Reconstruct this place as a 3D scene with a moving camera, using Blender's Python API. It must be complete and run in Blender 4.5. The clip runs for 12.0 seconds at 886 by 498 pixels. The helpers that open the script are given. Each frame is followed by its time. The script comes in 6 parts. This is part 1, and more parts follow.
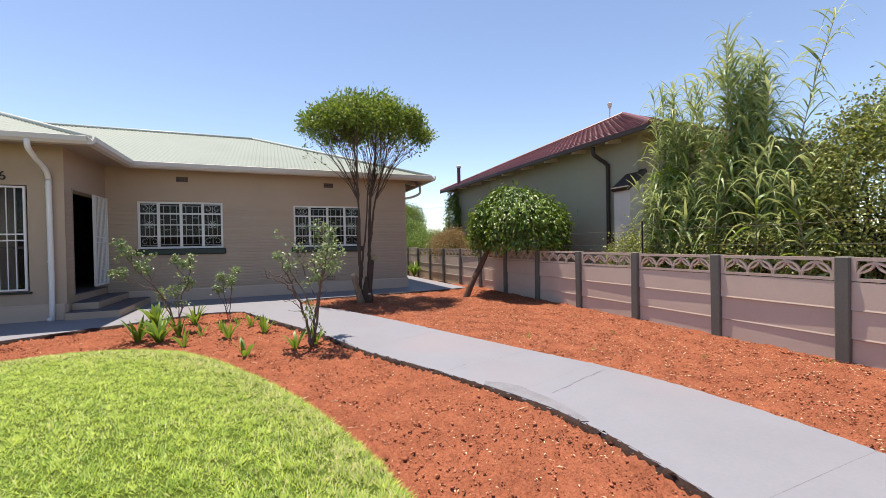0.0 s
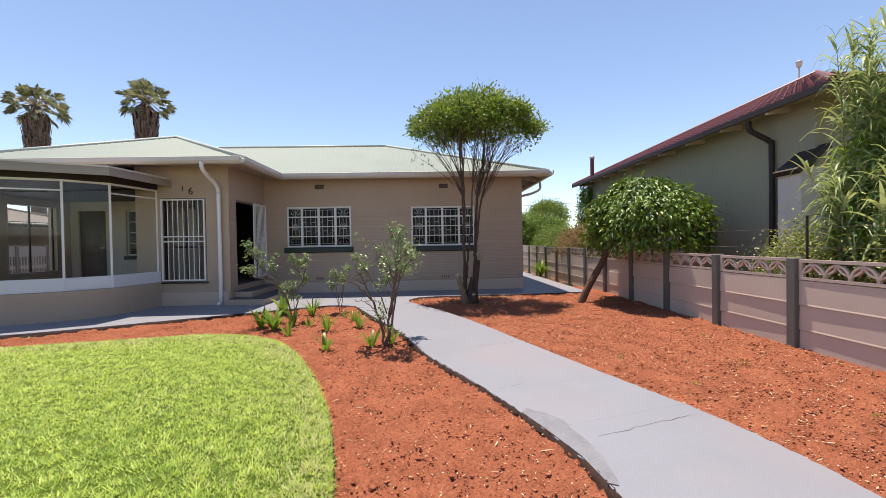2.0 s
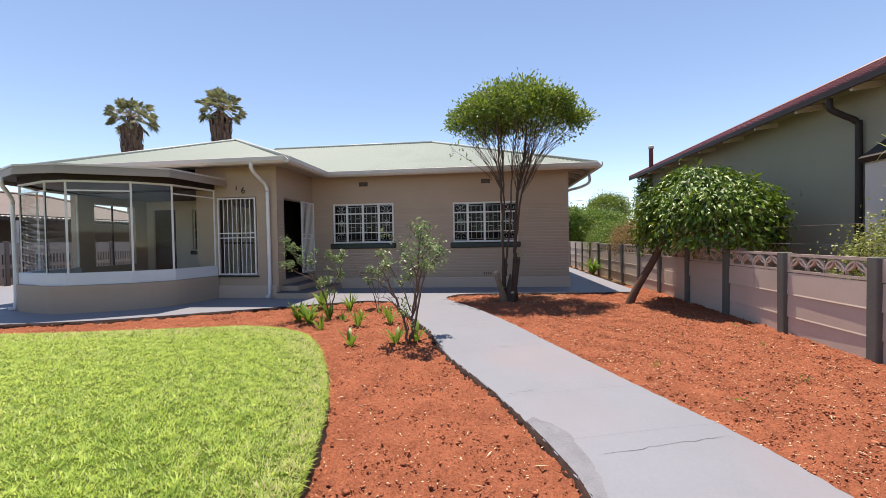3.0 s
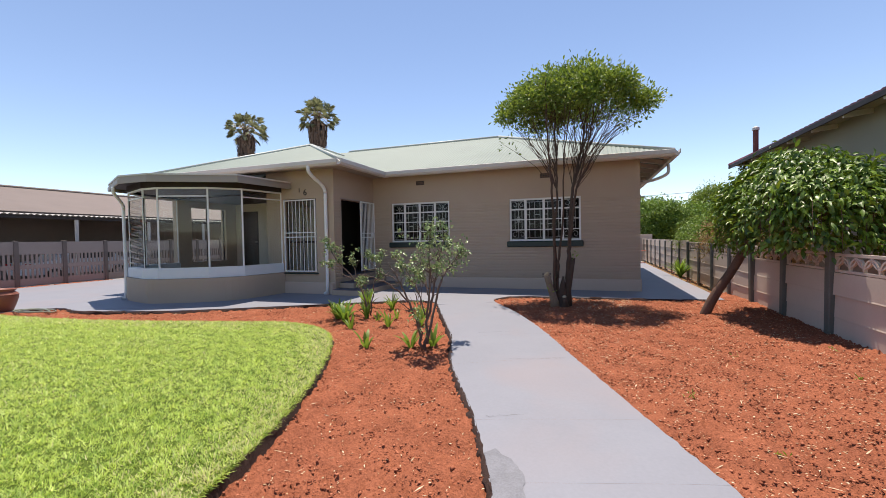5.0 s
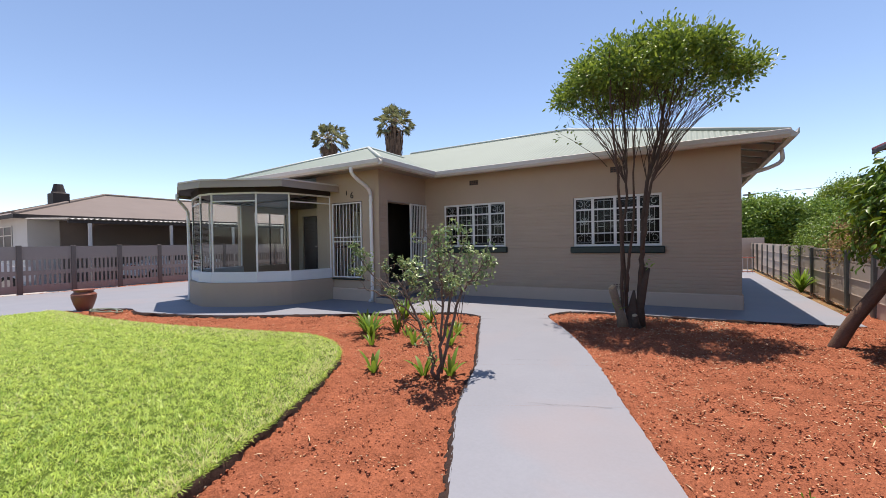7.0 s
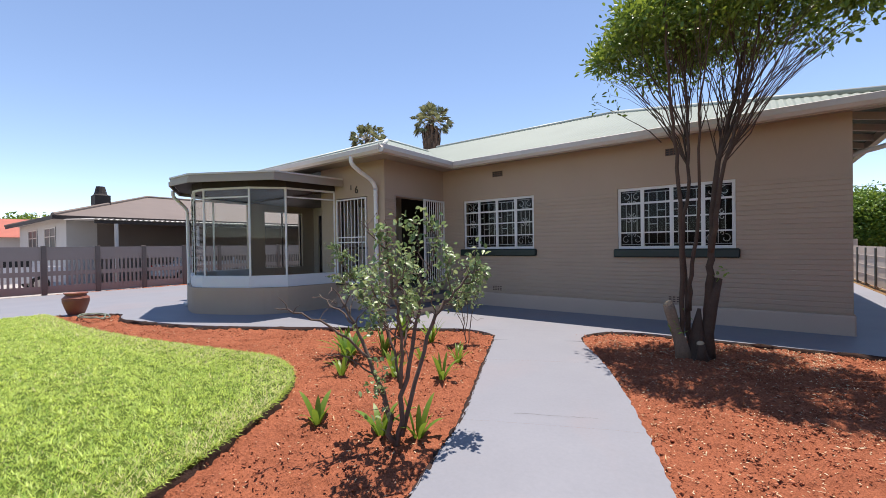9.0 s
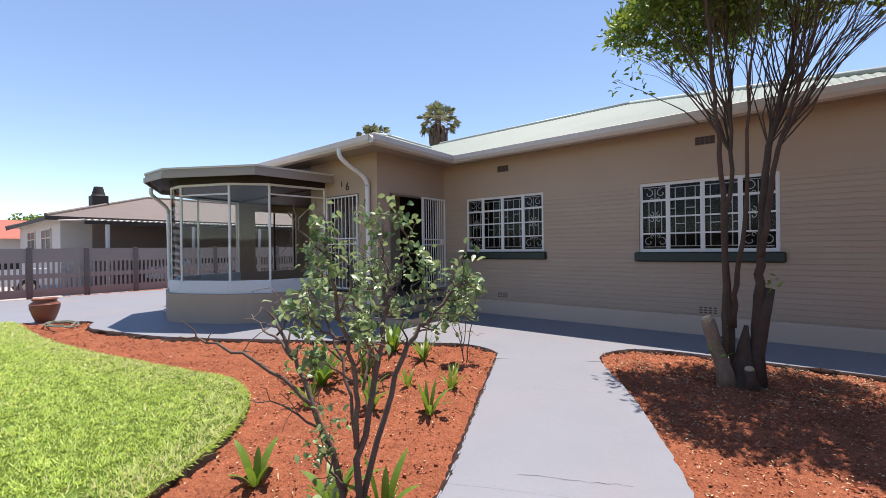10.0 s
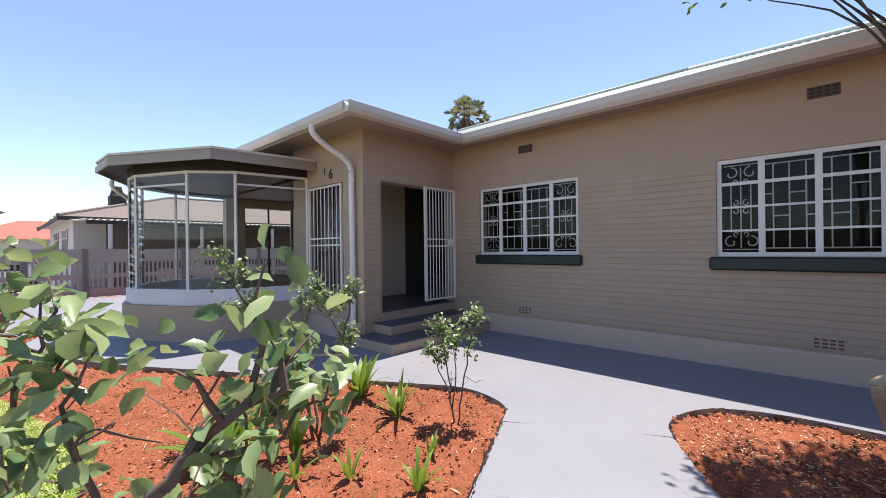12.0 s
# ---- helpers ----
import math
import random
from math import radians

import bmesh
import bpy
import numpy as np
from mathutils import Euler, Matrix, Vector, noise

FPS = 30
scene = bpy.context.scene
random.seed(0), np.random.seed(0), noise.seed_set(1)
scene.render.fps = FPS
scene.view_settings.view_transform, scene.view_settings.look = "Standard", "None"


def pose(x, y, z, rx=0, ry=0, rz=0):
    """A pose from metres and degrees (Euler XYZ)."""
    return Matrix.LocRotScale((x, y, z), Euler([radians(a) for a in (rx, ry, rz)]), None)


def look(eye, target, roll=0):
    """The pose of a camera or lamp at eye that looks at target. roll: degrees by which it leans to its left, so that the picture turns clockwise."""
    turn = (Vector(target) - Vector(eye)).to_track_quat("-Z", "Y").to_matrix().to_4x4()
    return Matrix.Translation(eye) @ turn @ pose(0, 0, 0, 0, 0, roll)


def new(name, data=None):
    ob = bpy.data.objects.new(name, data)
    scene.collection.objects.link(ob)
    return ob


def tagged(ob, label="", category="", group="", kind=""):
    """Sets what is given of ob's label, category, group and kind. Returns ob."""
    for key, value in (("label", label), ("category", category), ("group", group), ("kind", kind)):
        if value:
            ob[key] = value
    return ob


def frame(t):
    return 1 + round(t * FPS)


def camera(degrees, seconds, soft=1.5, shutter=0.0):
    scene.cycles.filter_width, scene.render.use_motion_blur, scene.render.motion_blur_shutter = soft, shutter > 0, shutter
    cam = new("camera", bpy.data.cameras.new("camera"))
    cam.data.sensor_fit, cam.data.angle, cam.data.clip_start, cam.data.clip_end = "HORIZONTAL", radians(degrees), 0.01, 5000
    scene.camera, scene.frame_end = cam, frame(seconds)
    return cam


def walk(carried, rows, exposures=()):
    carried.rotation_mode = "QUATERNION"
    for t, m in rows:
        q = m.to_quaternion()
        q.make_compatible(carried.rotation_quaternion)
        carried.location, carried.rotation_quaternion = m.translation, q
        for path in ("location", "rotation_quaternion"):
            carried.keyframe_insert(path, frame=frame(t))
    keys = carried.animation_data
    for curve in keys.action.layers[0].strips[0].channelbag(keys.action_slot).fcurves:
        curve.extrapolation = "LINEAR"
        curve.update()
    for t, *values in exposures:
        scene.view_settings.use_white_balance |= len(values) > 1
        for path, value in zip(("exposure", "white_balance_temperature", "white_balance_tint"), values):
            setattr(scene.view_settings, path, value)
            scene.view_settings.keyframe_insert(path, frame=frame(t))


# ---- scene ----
cam = camera(94.3, 12.0, soft=0.5)
METRES, EYE, TILT, LEAN, TURN = 8.8, 1.5, 0.0, 0.0, -22.7
ROWS = [
    (0.0, 0.0, 0.0, 0.0, -0.01, -0.71, 1.05),
    (0.5, 0.0299, 0.0148, -0.0001, 5.88, -0.67, 1.06),
    (1.0, 0.0668, 0.0282, 0.0022, 11.39, -0.65, 1.07),
    (1.5, 0.0987, 0.0423, 0.004, 16.43, -0.7, 1.05),
    (2.0, 0.1204, 0.0648, 0.007, 21.02, -0.82, 1.03),
    (2.5, 0.1408, 0.0835, 0.0075, 25.24, -1.02, 1.0),
    (3.0, 0.1645, 0.1051, 0.0068, 29.16, -1.23, 0.99),
    (5.0, 0.2425, 0.2089, 0.0108, 42.01, -1.43, 1.04),
    (5.5, 0.2471, 0.242, 0.0133, 45.02, -1.34, 1.01),
    (6.0, 0.2444, 0.2782, 0.0116, 47.99, -1.17, 1.01),
    (6.5, 0.2349, 0.3144, 0.0125, 50.83, -0.95, 1.0),
    (7.0, 0.22, 0.3573, 0.0132, 53.36, -0.75, 0.97),
    (9.0, 0.1188, 0.5226, 0.0113, 59.57, -0.43, 0.82),
    (9.5, 0.0822, 0.5583, 0.0109, 60.26, -0.33, 0.76),
    (10.0, 0.0406, 0.5945, 0.012, 60.79, -0.15, 0.74),
    (10.5, -0.0004, 0.6328, 0.0112, 61.37, -0.01, 0.69),
    (11.0, -0.043, 0.6691, 0.0114, 62.24, 0.08, 0.69),
    (11.5, -0.0821, 0.7063, 0.0115, 63.57, 0.04, 0.63),
    (12.0, -0.1165, 0.7437, 0.0143, 65.44, -0.02, 0.69),
]
walk(cam, [(t, pose(0, 0, EYE, TILT, LEAN, TURN) @ pose(METRES * x, METRES * y, METRES * z, 90 + pitch, roll, yaw)) for t, x, y, z, yaw, pitch, roll in ROWS], [(0.0, 0.78, 7380, 15), (3.0, 0.70, 7330, 15), (6.5, 0.63, 7100, 15), (9.5, 0.71, 6930, 15), (12.0, 1.01, 6900, 16)])

# ---- light ----
SUN_EL, SUN_AZ = radians(77.0), radians(-15.0)   # azimuth from +y towards +x
world = bpy.data.worlds.new("sky")
scene.world = world
world.use_nodes = True
wn, wl = world.node_tree.nodes, world.node_tree.links
bg = wn["Background"]
sky = wn.new("ShaderNodeTexSky")
sky.sky_type, sky.sun_disc = "NISHITA", False
sky.sun_elevation, sky.sun_rotation = SUN_EL, SUN_AZ
sky.altitude, sky.air_density, sky.dust_density, sky.ozone_density = 1500, 0.95, 0.05, 2.0
wl.new(sky.outputs[0], bg.inputs[0])
bg.inputs[1].default_value = 0.14
sun_data = bpy.data.lights.new("sun", "SUN")
sun_data.energy, sun_data.angle, sun_data.color = 4.3, radians(0.5), (1.0, 0.95, 0.88)
sun = new("sun", sun_data)
to_sun = Vector((math.sin(SUN_AZ) * math.cos(SUN_EL), math.cos(SUN_AZ) * math.cos(SUN_EL), math.sin(SUN_EL)))
sun.matrix_world = look(to_sun * 50, (0, 0, 0))

# ---- materials ----


def surf(name, base, dark=None, big=1.5, small=40.0, rough=0.7, bump=0.3, depth=0.004, amount=0.5, metal=0.0, island=0.0, random_ob=0.0, spec=0.5, stain=0.0, fine=0.45, mark=None):
    """A surface with variation at two scales, in metres of the world."""
    m = bpy.data.materials.new(name)
    m.use_nodes = True
    n, l = m.node_tree.nodes, m.node_tree.links
    b = n["Principled BSDF"]
    b.inputs["Roughness"].default_value, b.inputs["Metallic"].default_value = rough, metal
    b.inputs["Specular IOR Level"].default_value = spec
    dark = dark or tuple(c * 0.72 for c in base)
    geo = n.new("ShaderNodeNewGeometry")
    n1, n2 = n.new("ShaderNodeTexNoise"), n.new("ShaderNodeTexNoise")
    n1.inputs["Scale"].default_value, n1.inputs["Detail"].default_value = big, 5
    n2.inputs["Scale"].default_value, n2.inputs["Detail"].default_value = small, 4
    n1.inputs["Roughness"].default_value = n2.inputs["Roughness"].default_value = 0.62
    l.new(geo.outputs["Position"], n1.inputs["Vector"])
    l.new(geo.outputs["Position"], n2.inputs["Vector"])
    mixf = n.new("ShaderNodeMix")
    mixf.inputs[0].default_value = fine
    l.new(n1.outputs[0], mixf.inputs[2])
    l.new(n2.outputs[0], mixf.inputs[3])
    ramp = n.new("ShaderNodeMapRange")
    ramp.inputs[1].default_value, ramp.inputs[2].default_value = 0.5 - 0.28, 0.5 + 0.28
    ramp.inputs[3].default_value, ramp.inputs[4].default_value = 0.5 - amount, 0.5 + amount
    l.new(mixf.outputs[0], ramp.inputs[0])
    col = n.new("ShaderNodeMix")
    col.data_type = "RGBA"
    col.inputs[6].default_value, col.inputs[7].default_value = (*dark, 1), (*base, 1)
    fac = ramp.outputs[0]
    if island or random_ob:
        add = n.new("ShaderNodeMath")
        add.operation = "MULTIPLY_ADD"
        add.inputs[1].default_value = island or random_ob
        src = geo.outputs["Random Per Island"] if island else n.new("ShaderNodeObjectInfo").outputs["Random"]
        sub = n.new("ShaderNodeMath")
        sub.operation = "SUBTRACT"
        sub.inputs[1].default_value = 0.5
        l.new(src, sub.inputs[0])
        l.new(sub.outputs[0], add.inputs[0])
        l.new(fac, add.inputs[2])
        add.use_clamp = True
        fac = add.outputs[0]
    l.new(fac, col.inputs[0])
    out = col.outputs[2]
    if stain:
        n3 = n.new("ShaderNodeTexNoise")
        n3.inputs["Scale"].default_value, n3.inputs["Detail"].default_value = big * 0.45, 6
        n3.inputs["Distortion"].default_value = 0.6
        l.new(geo.outputs["Position"], n3.inputs["Vector"])
        mr = n.new("ShaderNodeMapRange")
        mr.inputs[1].default_value, mr.inputs[2].default_value = 0.52, 0.72
        mr.inputs[4].default_value = stain
        l.new(n3.outputs[0], mr.inputs[0])
        c2 = n.new("ShaderNodeMix")
        c2.data_type = "RGBA"
        l.new(mr.outputs[0], c2.inputs[0])
        l.new(out, c2.inputs[6])
        c2.inputs[7].default_value = (*(mark or [c * 0.6 for c in dark]), 1)
        out = c2.outputs[2]
    l.new(out, b.inputs["Base Color"])
    if bump:
        bp = n.new("ShaderNodeBump")
        bp.inputs["Strength"].default_value, bp.inputs["Distance"].default_value = bump, depth
        l.new(n2.outputs[0], bp.inputs["Height"])
        l.new(bp.outputs[0], b.inputs["Normal"])
    return m


def leaf_mat(name, base, dark, rough=0.45, glow=0.35, big=1.2, small=30, amount=0.35, island=0.9):
    """A leaf: glossy above, letting some light through."""
    m = surf(name, base, dark, big=big, small=small, rough=rough, bump=0.15, depth=0.002, amount=amount, island=island)
    n, l = m.node_tree.nodes, m.node_tree.links
    b, out = n["Principled BSDF"], n["Material Output"]
    tr, mx = n.new("ShaderNodeBsdfTranslucent"), n.new("ShaderNodeMixShader")
    hue = n.new("ShaderNodeHueSaturation")
    hue.inputs["Hue"].default_value, hue.inputs["Value"].default_value = 0.475, 1.5
    l.new(b.inputs["Base Color"].links[0].from_socket, hue.inputs["Color"])
    l.new(hue.outputs[0], tr.inputs[0])
    mx.inputs[0].default_value = glow
    l.new(b.outputs[0], mx.inputs[1])
    l.new(tr.outputs[0], mx.inputs[2])
    l.new(mx.outputs[0], out.inputs[0])
    return m


def glass_mat(name, tint=(0.93, 0.96, 0.95), gain=1.0):
    """A thin pane: clear, with a mirror's share that grows towards grazing."""
    m = bpy.data.materials.new(name)
    m.use_nodes = True
    n, l = m.node_tree.nodes, m.node_tree.links
    out = n["Material Output"]
    n.remove(n["Principled BSDF"])
    tp, gl, mx, fr = n.new("ShaderNodeBsdfTransparent"), n.new("ShaderNodeBsdfGlossy"), n.new("ShaderNodeMixShader"), n.new("ShaderNodeLayerWeight")
    tp.inputs[0].default_value = (*tint, 1)
    gl.inputs["Roughness"].default_value = 0.01
    fr.inputs[0].default_value = 0.5
    geo, nz, bp = n.new("ShaderNodeNewGeometry"), n.new("ShaderNodeTexNoise"), n.new("ShaderNodeBump")
    nz.inputs["Scale"].default_value = 2.5
    bp.inputs["Strength"].default_value, bp.inputs["Distance"].default_value = 0.05, 0.02
    l.new(geo.outputs["Position"], nz.inputs["Vector"])
    l.new(nz.outputs[0], bp.inputs["Height"])
    l.new(bp.outputs[0], gl.inputs["Normal"])
    power, mul = n.new("ShaderNodeMath"), n.new("ShaderNodeMath")
    power.operation = "POWER"
    power.inputs[1].default_value = 5.0
    mul.operation, mul.use_clamp = "MULTIPLY_ADD", True
    mul.inputs[1].default_value, mul.inputs[2].default_value = 0.9 * gain, 0.035 * gain
    l.new(fr.outputs["Facing"], power.inputs[0])
    l.new(power.outputs[0], mul.inputs[0])
    l.new(mul.outputs[0], mx.inputs[0])
    l.new(tp.outputs[0], mx.inputs[1])
    l.new(gl.outputs[0], mx.inputs[2])
    l.new(mx.outputs[0], out.inputs[0])
    return m


TAUPE = surf("taupe_wall_paint", (0.468, 0.36, 0.268), (0.405, 0.304, 0.224), big=0.8, small=60, rough=0.75, bump=0.25, depth=0.003)
PLINTH = surf("pale_taupe_plinth_paint", (0.57, 0.44, 0.345), (0.50, 0.385, 0.30), big=0.9, small=50, rough=0.7, bump=0.25, depth=0.003)
TAUPE_BRICK = surf("taupe_painted_brick", (0.468, 0.36, 0.268), (0.385, 0.288, 0.209), big=1.1, small=45, rough=0.62, bump=0.5, depth=0.004, random_ob=0.25)
FASCIA = surf("taupe_fascia_paint", (0.36, 0.30, 0.25), (0.32, 0.26, 0.21), big=1.0, small=60, rough=0.5, bump=0.1, depth=0.002)
WHITE = surf("white_gloss_paint", (0.80, 0.79, 0.77), (0.70, 0.69, 0.66), big=2.0, small=50, rough=0.35, bump=0.12, depth=0.002)
LEDGE = surf("white_ledge_paint", (0.72, 0.74, 0.76), (0.62, 0.64, 0.66), big=2.0, small=50, rough=0.5, bump=0.2, depth=0.002)
GUTTER = surf("white_gutter_paint", (0.62, 0.58, 0.525), (0.52, 0.475, 0.43), big=1.3, small=25, rough=0.4, bump=0.1, depth=0.002)
ROOF_GREEN = surf("pale_green_roof_sheet", (0.205, 0.255, 0.215), (0.16, 0.205, 0.17), big=0.7, small=12, rough=0.55, bump=0.15, depth=0.002, stain=0.3)
RIDGE = surf("pale_ridge_cap_sheet", (0.50, 0.53, 0.48), (0.40, 0.43, 0.38), big=1.0, small=20, rough=0.5, bump=0.1)
SILL_GREEN = surf("dark_green_sill_paint", (0.010, 0.028, 0.024), (0.006, 0.016, 0.014), big=2.0, small=40, rough=0.4, bump=0.3, depth=0.003)
CONCRETE = surf("grey_painted_concrete", (0.232, 0.243, 0.276), (0.192, 0.202, 0.231), big=1.3, small=35, rough=0.6, bump=0.3, depth=0.002, stain=0.45, amount=0.62, mark=(0.27, 0.222, 0.222))
PATCH = surf("bare_cement", (0.25, 0.258, 0.285), (0.145, 0.15, 0.165), big=6, small=75, rough=0.9, bump=0.9, depth=0.008, amount=0.7)
SLATE_STEP = surf("slate_grey_step_paint", (0.10, 0.10, 0.125), (0.07, 0.07, 0.09), big=1.5, small=35, rough=0.5, bump=0.3, depth=0.002)
# Earth colour taken down to near black: it includes the shade of the drop.
EDGE = surf("shaded_earth_edge", (0.055, 0.024, 0.015), (0.012, 0.006, 0.005), big=5, small=60, rough=0.95, bump=0.8, depth=0.01)
SOIL = surf("red_soil", (0.468, 0.164, 0.088), (0.145, 0.046, 0.026), big=3.0, small=48, rough=0.97, bump=1.0, depth=0.026, amount=0.62, fine=0.6, spec=0.1)
CLOD = surf("red_soil_clod", (0.50, 0.19, 0.107), (0.22, 0.071, 0.039), big=2, small=50, rough=0.97, bump=0, island=1.0, spec=0.1)
STRAW = surf("dry_straw", (0.66, 0.55, 0.38), (0.42, 0.28, 0.15), big=4, small=50, rough=0.8, bump=0.1, island=1.0)
GRASS_DRY = leaf_mat("bleached_grass_blade", (0.72, 0.68, 0.40), (0.42, 0.42, 0.17), rough=0.6, glow=0.35)
GRASS_BED = surf("lawn_thatch", (0.12, 0.17, 0.03), (0.04, 0.07, 0.01), big=1.2, small=60, rough=0.9, bump=0.8, depth=0.02, spec=0.1)
GRASS = leaf_mat("grass_blade", (0.63, 0.77, 0.20), (0.14, 0.28, 0.033), rough=0.5, glow=0.4, big=6.0, small=34, amount=0.7, island=0.8)
FENCE_PINK = surf("pink_precast_panel", (0.59, 0.505, 0.425), (0.50, 0.415, 0.345), big=1.6, small=45, rough=0.85, bump=0.3, depth=0.004, stain=0.25, random_ob=0.3)
FENCE_POST = surf("grey_green_post_paint", (0.16, 0.165, 0.145), (0.10, 0.105, 0.09), big=2.5, small=45, rough=0.8, bump=0.4, depth=0.004, stain=0.3)
FENCE_GREY = surf("brown_grey_precast_panel", (0.33, 0.28, 0.25), (0.27, 0.22, 0.195), big=1.6, small=45, rough=0.85, bump=0.3, depth=0.004, random_ob=0.3)
FENCE_DARK = surf("dark_precast_post", (0.17, 0.14, 0.125), (0.12, 0.10, 0.088), big=2.5, small=45, rough=0.85, bump=0.4, depth=0.004)
BARK_RED = surf("red_brown_bark", (0.20, 0.115, 0.075), (0.075, 0.042, 0.03), big=6, small=55, rough=0.9, bump=0.9, depth=0.012)
BARK = surf("brown_bark", (0.125, 0.078, 0.052), (0.045, 0.027, 0.018), big=6, small=55, rough=0.9, bump=0.9, depth=0.012)
BARK_PALE = surf("cut_wood", (0.50, 0.38, 0.24), (0.33, 0.22, 0.13), big=8, small=60, rough=0.85, bump=0.5, depth=0.006)
STUB = surf("weathered_bark", (0.38, 0.27, 0.18), (0.14, 0.095, 0.065), big=9, small=55, rough=0.9, bump=0.9, depth=0.01)
TWIG = surf("grey_brown_twig", (0.20, 0.15, 0.12), (0.075, 0.05, 0.04), big=8, small=70, rough=0.85, bump=0.6, depth=0.004)
LEAF_TREE = leaf_mat("tree_leaf", (0.21, 0.32, 0.045), (0.05, 0.11, 0.016), rough=0.36, glow=0.33)
LEAF_WEEP = leaf_mat("mulberry_leaf", (0.19, 0.31, 0.028), (0.024, 0.07, 0.010), rough=0.42, glow=0.18)
LEAF_ROSE = leaf_mat("rose_leaf", (0.30, 0.40, 0.18), (0.075, 0.155, 0.055), rough=0.38, glow=0.28)
LEAF_LILY = leaf_mat("strap_leaf", (0.25, 0.38, 0.045), (0.07, 0.18, 0.022), rough=0.45)
LEAF_REED = leaf_mat("reed_leaf", (0.43, 0.52, 0.21), (0.13, 0.21, 0.075), rough=0.5, glow=0.3)
LEAF_SCRUB = leaf_mat("scrub_leaf", (0.37, 0.42, 0.12), (0.11, 0.145, 0.035), rough=0.5, glow=0.25)
LEAF_DRY = leaf_mat("dry_reed_leaf", (0.42, 0.32, 0.17), (0.22, 0.15, 0.08), rough=0.7)
LEAF_HEDGE = leaf_mat("hedge_leaf", (0.22, 0.36, 0.055), (0.055, 0.125, 0.02), rough=0.5, glow=0.22)
LEAF_RUST = leaf_mat("rusty_hedge_leaf", (0.33, 0.21, 0.10), (0.15, 0.15, 0.04), rough=0.6)
LEAF_PALM = leaf_mat("palm_leaf", (0.31, 0.35, 0.20), (0.11, 0.14, 0.07), rough=0.32, glow=0.2)
PALM_SKIRT = surf("dry_palm_skirt", (0.20, 0.145, 0.11), (0.075, 0.052, 0.04), big=2, small=25, rough=0.9, bump=0.9, depth=0.03, island=0.8)
PALM_STALK = surf("pale_leaf_stalk", (0.42, 0.36, 0.24), (0.26, 0.2, 0.13), big=3, small=30, rough=0.5, bump=0.2)
OLIVE_WALL = surf("olive_plaster", (0.33, 0.32, 0.245), (0.28, 0.27, 0.20), big=0.7, small=40, rough=0.85, bump=0.3, depth=0.003, stain=0.2)
RED_TILE = surf("dark_red_roof_tile", (0.20, 0.042, 0.042), (0.085, 0.016, 0.018), big=2, small=30, rough=0.5, bump=0.3, depth=0.004, random_ob=0.6)
DARK_METAL = surf("black_brown_paint", (0.040, 0.028, 0.024), (0.02, 0.014, 0.012), big=2, small=40, rough=0.7, bump=0.2, depth=0.002)
RED_METAL = surf("rust_red_flue", (0.20, 0.045, 0.035), (0.11, 0.025, 0.02), big=3, small=40, rough=0.6, bump=0.3, depth=0.003)
NEIGH_WHITE = surf("off_white_plaster", (0.60, 0.56, 0.53), (0.52, 0.48, 0.45), big=0.8, small=40, rough=0.85, bump=0.3, depth=0.003, stain=0.2)
NEIGH_ROOF = surf("grey_brown_roof", (0.185, 0.15, 0.13), (0.135, 0.106, 0.093), big=1.0, small=20, rough=0.8, bump=0.4, depth=0.005)
# Colour of the wall under the awning with the awning's shade included.
CARPORT = surf("carport_shade_brown", (0.24, 0.19, 0.165), (0.17, 0.13, 0.11), big=0.8, small=30, rough=0.85, bump=0.3, depth=0.003)
YARD = surf("pale_concrete_yard", (0.42, 0.40, 0.38), (0.33, 0.31, 0.29), big=0.8, small=25, rough=0.85, bump=0.3, depth=0.004)
AWNING = surf("weathered_grey_sheet", (0.52, 0.50, 0.47), (0.36, 0.34, 0.32), big=1.2, small=20, rough=0.7, bump=0.3, depth=0.004)
ORANGE_ROOF = surf("orange_tile_roof", (0.44, 0.14, 0.09), (0.30, 0.085, 0.06), big=1.5, small=20, rough=0.8, bump=0.4, depth=0.005)
TERRACOTTA = surf("terracotta", (0.30, 0.105, 0.065), (0.20, 0.065, 0.042), big=6, small=50, rough=0.55, bump=0.3, depth=0.003)
HOSE = surf("green_grey_hose", (0.20, 0.23, 0.17), (0.12, 0.15, 0.11), big=8, small=60, rough=0.5, bump=0.1)
BLACK = surf("black_plastic", (0.02, 0.02, 0.02), (0.012, 0.012, 0.012), big=4, small=50, rough=0.4, bump=0.1)
INTERIOR = surf("interior_plaster", (0.64, 0.55, 0.44), (0.57, 0.48, 0.385), big=0.9, small=40, rough=0.85, bump=0.15, depth=0.002)
# The darkness of the unlit rooms is put into this base colour.
DIM = surf("unlit_room_shade", (0.075, 0.062, 0.052), (0.055, 0.045, 0.036), big=0.9, small=40, rough=0.85, bump=0.15, depth=0.002)
CEIL_WOOD = surf("brown_ceiling_board", (0.085, 0.042, 0.026), (0.05, 0.024, 0.016), big=3, small=40, rough=0.5, bump=0.3, depth=0.003)
DARK_WOOD = surf("dark_door_wood", (0.05, 0.028, 0.02), (0.028, 0.016, 0.012), big=4, small=50, rough=0.45, bump=0.3, depth=0.003)
FLOOR_DARK = surf("dark_floor", (0.10, 0.085, 0.08), (0.06, 0.05, 0.045), big=1, small=30, rough=0.5, bump=0.1)
VENT = surf("brown_air_brick", (0.16, 0.10, 0.075), (0.09, 0.055, 0.04), big=6, small=60, rough=0.8, bump=0.4, depth=0.003)
CAR_WHITE = surf("white_car_paint", (0.75, 0.75, 0.76), (0.68, 0.68, 0.69), big=1, small=20, rough=0.2, bump=0.0)
